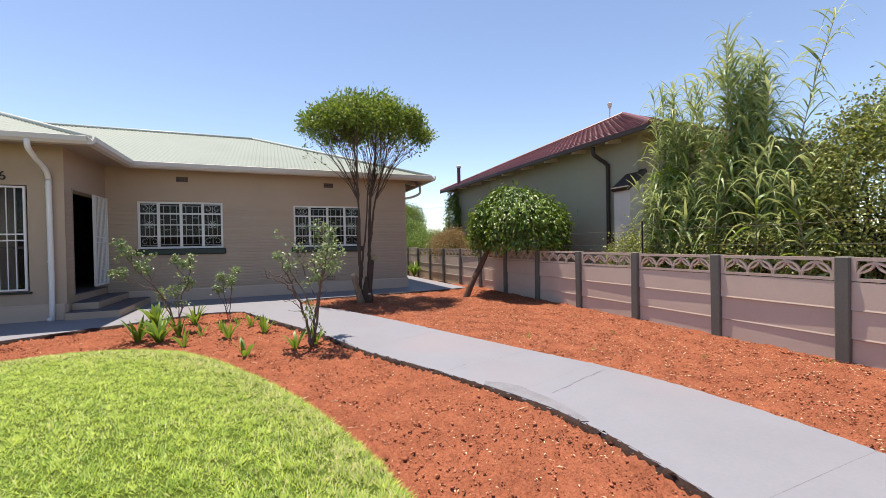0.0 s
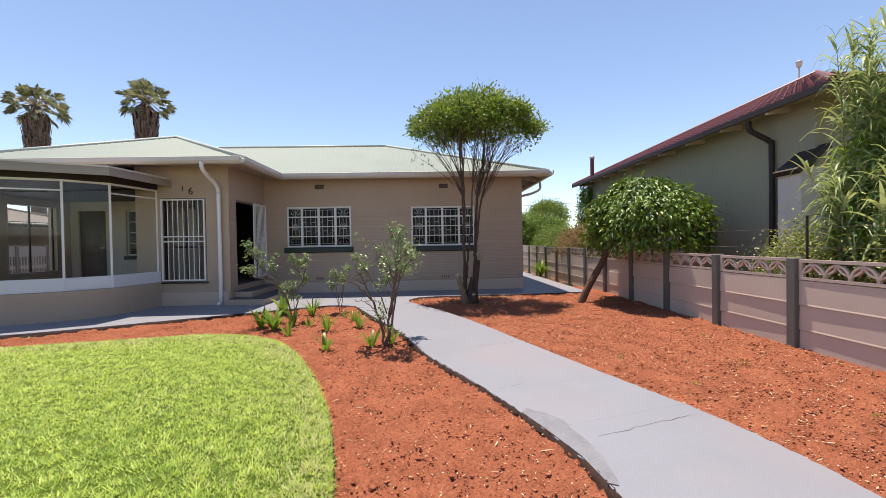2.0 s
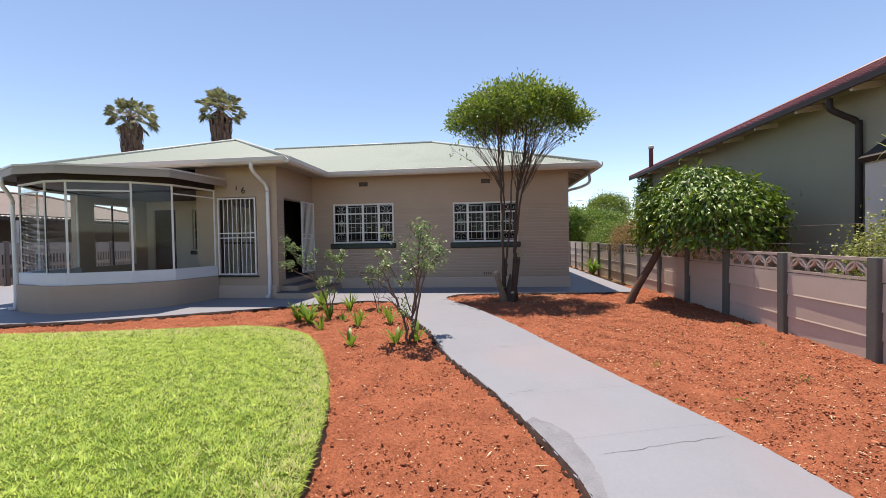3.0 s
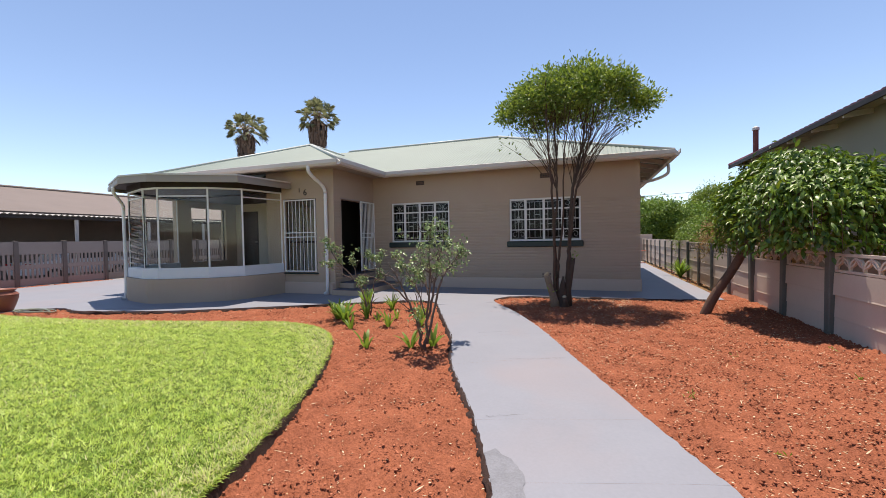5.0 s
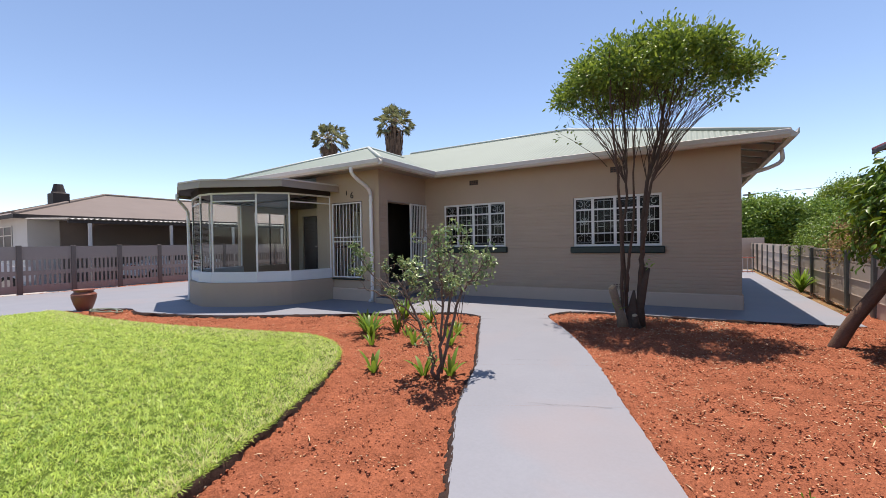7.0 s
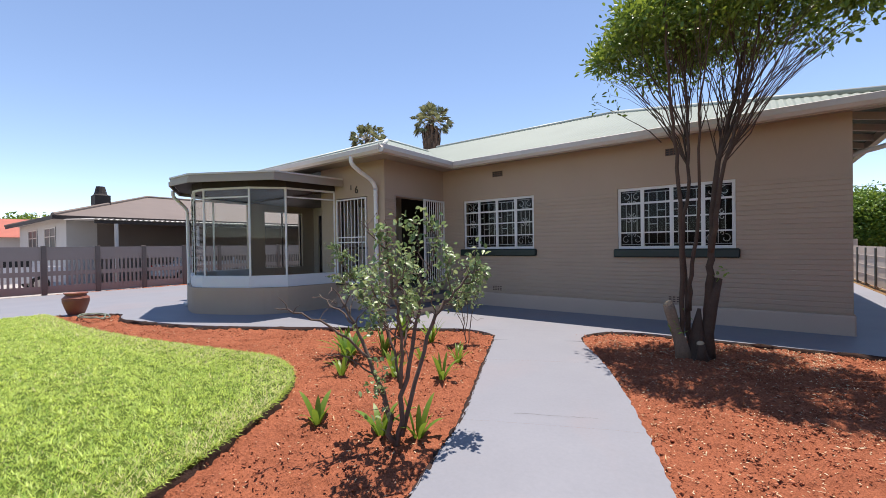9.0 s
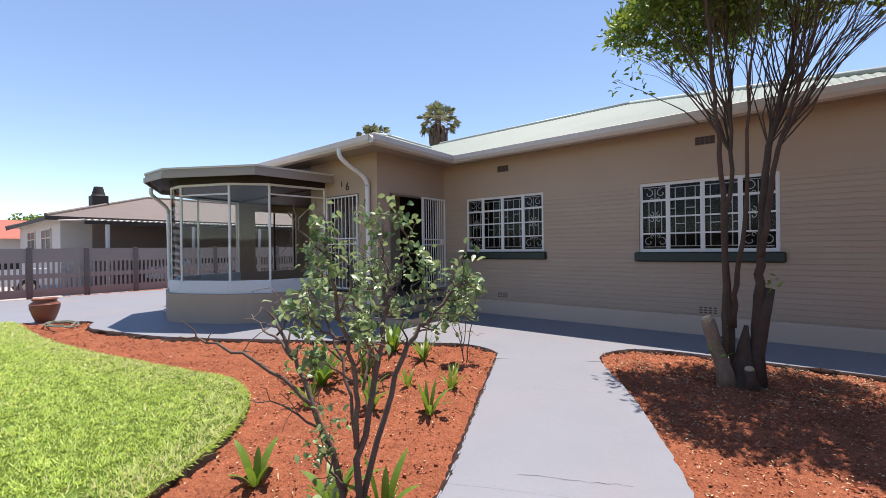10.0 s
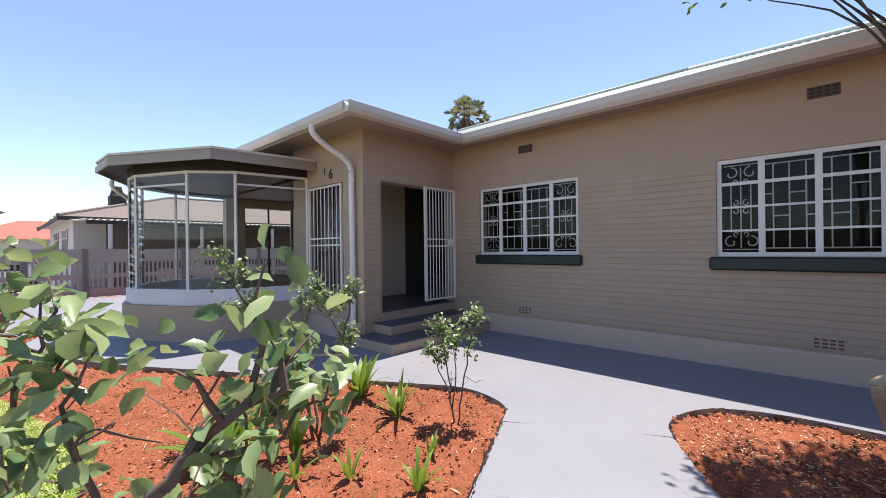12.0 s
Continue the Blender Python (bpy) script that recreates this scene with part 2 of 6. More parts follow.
CAR_RED = surf("red_lamp_plastic", (0.45, 0.02, 0.02), (0.3, 0.01, 0.01), big=4, small=40, rough=0.25, bump=0.0)
GROUND_FAR = surf("dry_ground", (0.26, 0.15, 0.08), (0.16, 0.12, 0.05), big=0.2, small=6, rough=0.95, bump=0.5, depth=0.02, spec=0.1)
GLASS = glass_mat("clear_pane", (0.96, 0.97, 0.96), 0.55)
GLASS_DARK = glass_mat("window_pane", (0.86, 0.87, 0.86), 0.3)

# ---- mesh helpers ----


def ob_from(name, bm, mat, smooth=False, parent=None, label=""):
    me = bpy.data.meshes.new(name)
    bm.normal_update()
    bm.to_mesh(me)
    bm.free()
    me.materials.append(mat)
    if smooth:
        me.polygons.foreach_set("use_smooth", [True] * len(me.polygons))
    ob = new(name, me)
    if parent:
        ob.parent = parent
        ob.matrix_parent_inverse = parent.matrix_basis.inverted()
    if label:
        ob["label"] = label
    return ob


def part(name, bm, mat, parent, label="", smooth=False):
    """One mesh under a thing or under a part, in world coordinates."""
    return ob_from(name, bm, mat, smooth, parent, label)


def thing(name, label, category, at=(0, 0, 0), group="", kind=""):
    ob = new(name)
    ob.matrix_basis = Matrix.Translation(at)
    ob.empty_display_size = 0.1
    return tagged(ob, label, category, group, kind)


def raw(name, verts, faces, mat, parent=None, smooth=False, label=""):
    """A mesh from numpy vertices and faces of equal size."""
    verts, faces = np.asarray(verts, dtype=np.float32), np.asarray(faces, dtype=np.int32)
    me = bpy.data.meshes.new(name)
    k = faces.shape[1]
    me.vertices.add(len(verts))
    me.vertices.foreach_set("co", verts.ravel())
    me.loops.add(faces.size)
    me.loops.foreach_set("vertex_index", faces.ravel())
    me.polygons.add(len(faces))
    me.polygons.foreach_set("loop_start", np.arange(0, faces.size, k, dtype=np.int32))
    if smooth:
        me.polygons.foreach_set("use_smooth", np.ones(len(faces), dtype=bool))
    me.update(calc_edges=True)
    me.materials.append(mat)
    ob = new(name, me)
    if parent:
        ob.parent = parent
        ob.matrix_parent_inverse = parent.matrix_basis.inverted()
    if label:
        ob["label"] = label
    return ob


def box(bm, x0, x1, y0, y1, z0, z1, m=None, bevel=0.0):
    """An axis-aligned box, turned by m; bevel rounds its edges."""
    vs = [bm.verts.new(Vector(p)) for p in ((x0, y0, z0), (x1, y0, z0), (x1, y1, z0), (x0, y1, z0), (x0, y0, z1), (x1, y0, z1), (x1, y1, z1), (x0, y1, z1))]
    fs = [bm.faces.new([vs[i] for i in q]) for q in ((0, 3, 2, 1), (4, 5, 6, 7), (0, 1, 5, 4), (1, 2, 6, 5), (2, 3, 7, 6), (3, 0, 4, 7))]
    if bevel:
        es = list({e for q in fs for e in q.edges})
        got = bmesh.ops.bevel(bm, geom=es, offset=bevel, segments=1, affect="EDGES", profile=0.5)
        vs = list({v for q in got["faces"] for v in q.verts})
    if m:
        for v in vs:
            v.co = m @ v.co
    return bm


def boxes(*rows, bevel=0.0):
    bm = bmesh.new()
    for r in rows:
        box(bm, *r, bevel=bevel)
    return bm


def beam(bm, a, b, w, h):
    """A square bar from a to b, w wide and h high."""
    a, b = Vector(a), Vector(b)
    d = b - a
    q = d.to_track_quat("Y", "Z").to_matrix().to_4x4()
    return box(bm, -w / 2, w / 2, 0, d.length, -h / 2, h / 2, Matrix.Translation(a) @ q)


def tube(bm, pts, radii, n=6, close=True):
    """A round bar along pts with a radius at each."""
    pts = [Vector(p) for p in pts]
    if not hasattr(radii, "__len__"):
        radii = [radii] * len(pts)
    radii = [float(q) for q in radii]
    rings, up = [], None
    for i, p in enumerate(pts):
        d = (pts[min(i + 1, len(pts) - 1)] - pts[max(i - 1, 0)])
        d = d.normalized() if d.length > 1e-9 else Vector((0, 0, 1))
        if up is None:
            up = Vector((1, 0, 0)) if abs(d.x) < 0.8 else Vector((0, 1, 0))
        s = d.cross(up)
        s = s.normalized() if s.length > 1e-6 else d.orthogonal().normalized()
        up = s.cross(d).normalized()
        rings.append([bm.verts.new(p + radii[i] * (math.cos(a) * s + math.sin(a) * up)) for a in (2 * math.pi * k / n for k in range(n))])
    for r0, r1 in zip(rings, rings[1:]):
        for k in range(n):
            bm.faces.new((r0[k], r1[k], r1[(k + 1) % n], r0[(k + 1) % n]))
    if close:
        bm.faces.new(rings[0])
        bm.faces.new(rings[-1][::-1])
    return bm


def prism(bm, poly, z0, z1):
    """An upright prism over a plan polygon; z0 and z1 may be functions of (x, y)."""
    f0 = z0 if callable(z0) else (lambda x, y: z0)
    f1 = z1 if callable(z1) else (lambda x, y: z1)
    lo = [bm.verts.new((x, y, f0(x, y))) for x, y in poly]
    hi = [bm.verts.new((x, y, f1(x, y))) for x, y in poly]
    top = bm.faces.new(hi)
    bot = bm.faces.new(lo[::-1])
    for i in range(len(poly)):
        j = (i + 1) % len(poly)
        bm.faces.new((lo[i], lo[j], hi[j], hi[i]))
    bmesh.ops.triangulate(bm, faces=[top, bot])
    bmesh.ops.recalc_face_normals(bm, faces=bm.faces[:])
    return bm


def lathe(bm, profile, n=28, at=(0, 0, 0)):
    rings = [[bm.verts.new((at[0] + r * math.cos(2 * math.pi * k / n), at[1] + r * math.sin(2 * math.pi * k / n), at[2] + z)) for k in range(n)] for r, z in profile]
    for a, b in zip(rings, rings[1:]):
        for k in range(n):
            bm.faces.new((a[k], a[(k + 1) % n], b[(k + 1) % n], b[k]))
    bm.faces.new(rings[0][::-1])
    return bm


def spline(pts, steps=6):
    """Points of a smooth curve through pts."""
    p = [np.array(q, float) for q in pts]
    p = [2 * p[0] - p[1]] + p + [2 * p[-1] - p[-2]]
    out = []
    for i in range(1, len(p) - 2):
        for k in range(steps):
            t = k / steps
            out.append(0.5 * (2 * p[i] + (p[i + 1] - p[i - 1]) * t + (2 * p[i - 1] - 5 * p[i] + 4 * p[i + 1] - p[i + 2]) * t * t + (3 * p[i] - p[i - 1] - 3 * p[i + 1] + p[i + 2]) * t ** 3))
    out.append(p[-2])
    return out


def inside(poly, x, y):
    """Which of the points (arrays) lie in the plan polygon."""
    hit = np.zeros(np.shape(x), bool)
    px, py = np.array([q[0] for q in poly]), np.array([q[1] for q in poly])
    for i in range(len(poly)):
        x0, y0, x1, y1 = px[i - 1], py[i - 1], px[i], py[i]
        if y0 != y1:
            hit ^= ((y0 > y) != (y1 > y)) & (x < (x1 - x0) * (y - y0) / (y1 - y0) + x0)
    return hit


def leaf_blades(centres, along, normal, length, width, fold=0.25):
    """Folded pointed leaves: four vertices and two triangles each, numpy arrays in and out."""
    along = along / np.linalg.norm(along, axis=1, keepdims=True)
    side = np.cross(along, normal)
    side /= np.maximum(np.linalg.norm(side, axis=1, keepdims=True), 1e-6)
    nrm = np.cross(side, along)
    L, W = np.reshape(length, (-1, 1)), np.reshape(width, (-1, 1))
    base = centres
    tip = centres + along * L
    mid = centres + along * L * 0.45
    a = mid + side * W * 0.5 + nrm * W * fold
    b = mid - side * W * 0.5 + nrm * W * fold
    v = np.stack([base, a, tip, b], 1).reshape(-1, 3)
    k = np.arange(len(centres))[:, None] * 4
    f = np.concatenate([k + np.array([[0, 1, 2]]), k + np.array([[0, 2, 3]])], 0)
    return v, f


def oval_leaves(c, d, nr, L, W, curl=0.12):
    """Pointed oval leaves: eight vertices and three faces on each side of a folded midrib."""
    d = d / np.linalg.norm(d, axis=1, keepdims=True)
    sd = np.cross(d, nr)
    sd /= np.maximum(np.linalg.norm(sd, axis=1, keepdims=True), 1e-6)
    up = np.cross(sd, d)
    L, W = np.reshape(L, (-1, 1)), np.reshape(W, (-1, 1))
    rib = [c, c + d * L * 0.5 + up * L * curl * 0.3, c + d * L - up * L * curl]
    pts = rib[:]
    for s in (1, -1):
        pts += [c + d * L * u + sd * s * W * w + up * W * 0.16 for u, w in ((0.16, 0.30), (0.48, 0.5), (0.78, 0.33))]
    v = np.stack(pts, 1).reshape(-1, 3)
    k = np.arange(len(c))[:, None] * 9
    f = np.concatenate([k + np.array([q]) for q in ([0, 3, 4, 1], [1, 4, 5, 2], [0, 1, 7, 6], [1, 2, 8, 7])])
    return v, f


rng = np.random.default_rng(7)


def rand_dirs(n, up=0.0):
    d = rng.normal(size=(n, 3))
    d[:, 2] += up
    return d / np.linalg.norm(d, axis=1, keepdims=True)

# ---- ground, beds, path ----


def path_z(y):
    return min(0.155, 0.055 + (0.0155 if y > 3.5 else 0.004) * (y - 3.5))


def apron_z(x, y):
    if x > -1.2 and y < 10:
        return path_z(y)
    return 0.155 if x > -8 else max(0.11, 0.155 + (x + 8) * 0.02)


LEFT_EDGE = [(1.35, -4.0), (1.95, -0.5), (2.2, 1.0), (2.3, 2.1), (2.2, 3.0), (1.76, 4.2), (1.12, 5.55), (0.72, 6.75), (0.34, 7.6), (-0.02, 8.4), (-0.45, 9.35)]
RIGHT_EDGE = [(2.75, -4.0), (3.4, -0.6), (3.72, 1.0), (3.8, 2.2), (3.62, 3.4), (3.15, 4.6), (2.52, 6.2), (2.08, 7.35), (1.75, 8.1), (1.3, 9.0), (0.72, 9.95)]
BED_NORTH = [(-0.45, 9.35), (-0.58, 9.6), (-0.85, 9.74), (-1.25, 9.76), (-1.75, 9.5), (-2.65, 8.98), (-4.0, 8.2), (-4.9, 7.68), (-5.85, 7.22), (-6.8, 6.95), (-7.7, 6.72), (-8.3, 6.78), (-8.85, 6.95), (-9.3, 6.75), (-9.75, 6.1)]
TREE_BED = [(0.72, 9.95), (0.63, 10.2), (0.68, 10.55), (0.9, 10.85), (1.37, 11.03), (2.2, 11.06), (3.6, 11.12), (5.5, 11.33)]
LAWN_EDGE = [(0.55, -3.0), (0.72, 0.0), (0.72, 1.4), (0.6, 2.4), (0.35, 3.4), (-0.05, 4.45), (-0.55, 5.45), (-0.98, 6.1), (-1.3, 6.42), (-1.75, 6.7), (-2.4, 6.86), (-3.1, 6.74), (-4.2, 6.5), (-5.6, 6.22), (-7.4, 6.0), (-9.4, 5.95), (-10.4, 5.9)]

bm = bmesh.new()
box(bm, -400, 400, -300, 500, -0.6, -0.04)
tagged(ob_from("ground", bm, GROUND_FAR), "dry earth ground reaching to the horizon", "ground", kind="structure")


def lawn_rise(x, y):
    """How far the soil is heaped up towards the lawn's cut edge."""
    d = np.full(np.shape(x), 9.0)
    for px, py in spline(LAWN_EDGE, 3):
        d = np.minimum(d, np.hypot(x - px, y - py))
    e = np.full(np.shape(x), 9.0)
    for px, py in spline(BED_NORTH, 3) + spline(TREE_BED, 3):
        e = np.minimum(e, np.hypot(x - px, y - py))
    return 0.04 * np.exp(-(d / 0.45) ** 2) + 0.045 * np.exp(-(e / 0.5) ** 2)


def soil_sheet():
    """The raked red soil of the beds, with a gentle swell and small lumps."""
    nx, ny = 560, 520
    xs, ys = np.concatenate([np.linspace(-17.2, -4, 120), np.linspace(-3.95, 6.3, 420), np.linspace(6.35, 8.5, 20)]), np.linspace(-4, 13, ny)
    X, Y = np.meshgrid(xs, ys)
    Z = -0.005 + 0.0075 * np.clip(Y, 0, 10) + np.clip(X - 4.6, 0, 1.4) * 0.03
    flat = np.stack([X.ravel(), Y.ravel()], 1)
    lump = np.array([noise.fractal(Vector((x * 2.6, y * 2.6, 3.0)), 0.55, 2.0, 5) for x, y in flat]).reshape(X.shape)
    Z = Z + lawn_rise(X, Y)
    under = inside(LEFT_EDGE + RIGHT_EDGE[::-1], X, Y)
    Z = Z - 0.05 * under
    Z = Z + 0.022 * lump + rng.normal(scale=0.011, size=X.shape)
    v = np.stack([X, Y, Z], -1).reshape(-1, 3)
    i = np.arange(nx * ny).reshape(ny, nx)
    f = np.stack([i[:-1, :-1], i[:-1, 1:], i[1:, 1:], i[1:, :-1]], -1).reshape(-1, 4)
    ob = raw("soil", v, f, SOIL, smooth=True)
    return tagged(ob, "raked red-orange garden soil with small clods", "soil", kind="stuff")


soil_sheet()


def soil_z(x, y):
    return -0.005 + 0.0075 * np.clip(y, 0, 10) + np.clip(x - 4.6, 0, 1.4) * 0.03


BED_POLY = [(0.7, -1.0), (2.2, -1.0)] + LEFT_EDGE[2:] + BED_NORTH[1:] + LAWN_EDGE[::-1][1:-1]
EAST_BED = [(6.1, -1.0)] + RIGHT_EDGE[1:] + TREE_BED[1:] + [(6.0, 11.4)]
STRIP = [(5.5, 11.4), (6.0, 11.4), (6.0, 24), (5.5, 24)]


def scatter_in(poly, n):
    x0, x1 = min(p[0] for p in poly), max(p[0] for p in poly)
    y0, y1 = min(p[1] for p in poly), max(p[1] for p in poly)
    x, y = rng.uniform(x0, x1, n), rng.uniform(y0, y1, n)
    ok = inside(poly, x, y)
    return x[ok], y[ok]


def clods():
    """Crumbs of soil strewn over the beds: small uneven octahedra."""
    vs, fs, k = [], [], 0
    base = np.array([(1, 0, 0), (0, 1, 0), (-1, 0, 0), (0, -1, 0), (0, 0, 1), (0, 0, -1)], float)
    tri = np.array([(0, 1, 4), (1, 2, 4), (2, 3, 4), (3, 0, 4), (1, 0, 5), (2, 1, 5), (3, 2, 5), (0, 3, 5)])
    for poly, n in ((BED_POLY, 86000), (EAST_BED, 76000), (STRIP, 900)):
        x, y = scatter_in(poly, n)
        m = len(x)
        r = 0.0045 + 0.011 * rng.random(m) ** 3.0 + (rng.random(m) < 0.012) * rng.uniform(0, 0.016, m)
        c = np.stack([x, y, soil_z(x, y) + lawn_rise(x, y) + r * 0.22 + rng.normal(scale=0.006, size=m)], 1)
        p = base[None] * r[:, None, None] * rng.uniform(0.55, 1.35, (m, 6, 3)) * np.array((1.1, 1.1, 0.68)) + c[:, None]
        vs.append(p.reshape(-1, 3))
        fs.append((np.arange(m)[:, None, None] * 6 + tri[None] + k).reshape(-1, 3))
        k += m * 6
    tagged(raw("soil_clods", np.concatenate(vs), np.concatenate(fs), CLOD), "loose red soil crumbs on the beds", "soil", kind="stuff")
    # bits of dry straw and pale chips
    vs, fs, k = [], [], 0
    for poly, n in ((BED_POLY, 11000), (EAST_BED, 12500), (STRIP, 300), ([(0.7, 9.9), (3.6, 9.6), (3.6, 11.0), (1.2, 10.9), (0.75, 10.5)], 1500), ([(2.3, 10.5), (3.6, 10.5), (3.6, 11.05), (2.3, 11.0)], 700)):
        x, y = scatter_in(poly, n)
        m = len(x)
        a = rng.uniform(0, 6.28, m)
        d = np.stack([np.cos(a), np.sin(a), rng.uniform(-0.1, 0.25, m)], 1)
        ln = 0.012 + 0.022 * rng.random(m) + (rng.random(m) < 0.05) * rng.uniform(0.02, 0.10, m)
        c = np.stack([x, y, soil_z(x, y) + lawn_rise(x, y) + 0.012], 1)
        v, f = leaf_blades(c, d, np.tile([0.0, 0.0, 1.0], (m, 1)) + rng.normal(scale=0.3, size=(m, 3)), ln, 0.004 + 0.009 * rng.random(m), 0.3)
        vs.append(v)
        fs.append(f + k)
        k += len(v)
    tagged(raw("straw_bits", np.concatenate(vs), np.concatenate(fs), STRAW), "dry straw and pale leaf bits on the soil", "litter", kind="stuff")


clods()

# concrete path in slabs
path_ob = thing("path", "smooth grey-painted concrete garden path with worn edges", "path", (2, 4, 0.05), kind="structure")


def path_slabs():
    ls, rs = spline(LEFT_EDGE, 24), spline(RIGHT_EDGE, 24)
    cuts = [0, 56, 104, 120, 144, 168, 216, 240]
    for a, b in zip(cuts, cuts[1:]):
        bm = bmesh.new()
        rows = []
        for i in range(a, b + 1):
            l, r = ls[i].copy(), rs[i].copy()
            # a hair's gap at each joint
            if i in (a, b) and 0 < i < 240:
                s = 0.0006 if i == a else -0.0006
                j = min(i + 1, len(ls) - 1) if i == a else i - 1
                d = (ls[j] - ls[i]) if i == a else (ls[i] - ls[j])
                d = d / np.linalg.norm(d)
                l, r = l + d * s, r + d * s
            wob = 0.016 * noise.noise(Vector((l[0] * 13, l[1] * 13, 1))), 0.022 * noise.noise(Vector((r[0] * 13, r[1] * 13, 5)))
            if i == 240:
                wob = 0.0, 0.0
            row = []
            for k in range(6):
                u = k / 5
                p = l * (1 - u) + r * u
                p[0] += wob[0] * (1 - u) + wob[1] * u
                row.append(bm.verts.new((p[0], p[1], path_z(p[1]) + (0.0 if 0 < k < 5 else -0.006))))
            lo0 = bm.verts.new((row[0].co.x + 0.01, row[0].co.y, -0.03))
            lo1 = bm.verts.new((row[-1].co.x - 0.01, row[-1].co.y, -0.03))
            rows.append([lo0] + row + [lo1])
        for r0, r1 in zip(rows, rows[1:]):
            for k in range(7):
                bm.faces.new((r0[k], r0[k + 1], r1[k + 1], r1[k]))
        part("slab", bm, CONCRETE, path_ob, smooth=False)


path_slabs()

arc = [(2.02, 3.78), (2.22, 3.6), (2.31, 3.35), (2.36, 3.05), (2.36, 2.8), (2.33, 2.6)]
bm = bmesh.new()
patch_line = [tuple(p + rng.normal(scale=0.008, size=2)) for p in spline(arc, 6)]
prism(bm, patch_line + [(2.27, 2.62), (2.225, 2.95), (2.1, 3.35), (1.97, 3.7)], lambda x, y: path_z(y) - 0.01, lambda x, y: path_z(y) + 0.003)
tagged(ob_from("cement_patch", bm, PATCH), "rough bare cement repair along the path edge", "path repair", kind="structure")
# hairline cracks across the path
for a, b in (((2.45, 3.22), (3.45, 3.56)), ((1.85, 4.27), (2.15, 4.4)), ((1.7, 5.88), (2.4, 6.12)), ((1.05, 7.1), (1.7, 7.4)), ((1.2, 10.9), (0.7, 11.6))):
    n = 14
    pts = [(a[0] + (b[0] - a[0]) * i / n + rng.normal() * 0.008, a[1] + (b[1] - a[1]) * i / n + rng.normal() * 0.008) for i in range(n + 1)]
    v = []
    for x, y in pts:
        w = rng.uniform(0.0005, 0.002)
        z = max(path_z(y), 0.155 if y > 9.9 else 0) + 0.003
        v += [(x, y - w, z), (x, y + w, z)]
    tagged(raw("crack", v, [(2 * i, 2 * i + 2, 2 * i + 3, 2 * i + 1) for i in range(n)], EDGE), "dark hairline crack in the concrete path", "crack", kind="structure")

# the apron round the house and the drive
bm = bmesh.new()
outline = [tuple(p) for p in spline(BED_NORTH, 4)]
tree_side = [tuple(p) for p in spline(TREE_BED, 4)][::-1]
prism(bm, [(0.72, 9.95)] + [(-0.45, 9.35)] + outline[1:] + [(-10.4, 5.9), (-10.4, -3.5), (-16.4, -3.5), (-16.4, 26), (5.5, 26)] + tree_side[:-1], -0.03, apron_z)
tagged(ob_from("pavement", bm, CONCRETE), "grey-painted concrete apron and drive round the house", "pavement", kind="structure")


def ragged_edge(name, pts, zf, label, drop=0.11, out=0.035, steps=10):
    """Crumbling earth and concrete along an edge, its shade painted in as near black."""
    c = spline(pts, steps)
    n = len(c)
    v, f = [], []
    for i, p in enumerate(c):
        d = c[min(i + 1, n - 1)] - c[max(i - 1, 0)]
        d = d / np.linalg.norm(d)
        s = np.array([-d[1], d[0]])
        for k, (o, h) in enumerate(((0.010 * (1 if out > 0 else -1), -0.004), (-0.25 * out, -0.008), (-1.1 * out, -0.04), (-1.9 * out, -drop))):
            q = p + s * (o + (rng.normal() * 0.014 if k else rng.normal() * 0.006))
            v.append((q[0], q[1], zf(p[0], p[1]) + h + (rng.normal() * 0.012 if k else 0)))
        if i:
            b = 4 * i
            f += [(b - 4 + k, b - 3 + k, b + 1 + k, b + k) for k in range(3)]
    return tagged(raw(name, v, f, EDGE), label, "edging", kind="structure")


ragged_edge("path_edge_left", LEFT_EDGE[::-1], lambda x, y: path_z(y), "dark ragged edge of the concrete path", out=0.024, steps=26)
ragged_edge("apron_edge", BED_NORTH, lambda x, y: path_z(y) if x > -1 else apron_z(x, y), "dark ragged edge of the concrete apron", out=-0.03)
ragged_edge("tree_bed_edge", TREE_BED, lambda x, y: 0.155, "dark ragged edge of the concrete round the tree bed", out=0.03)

# lawn
LAWN_Z = 0.15
lawn_line = [tuple(p) for p in spline(LAWN_EDGE, 6)]
LAWN_POLY = lawn_line + [(-10.4, -3.0)]
bm = bmesh.new()
prism(bm, LAWN_POLY, -0.03, LAWN_Z - 0.012)
tagged(ob_from("lawn", bm, GRASS_BED), "thick mown green lawn with a cut edge", "lawn", kind="stuff")


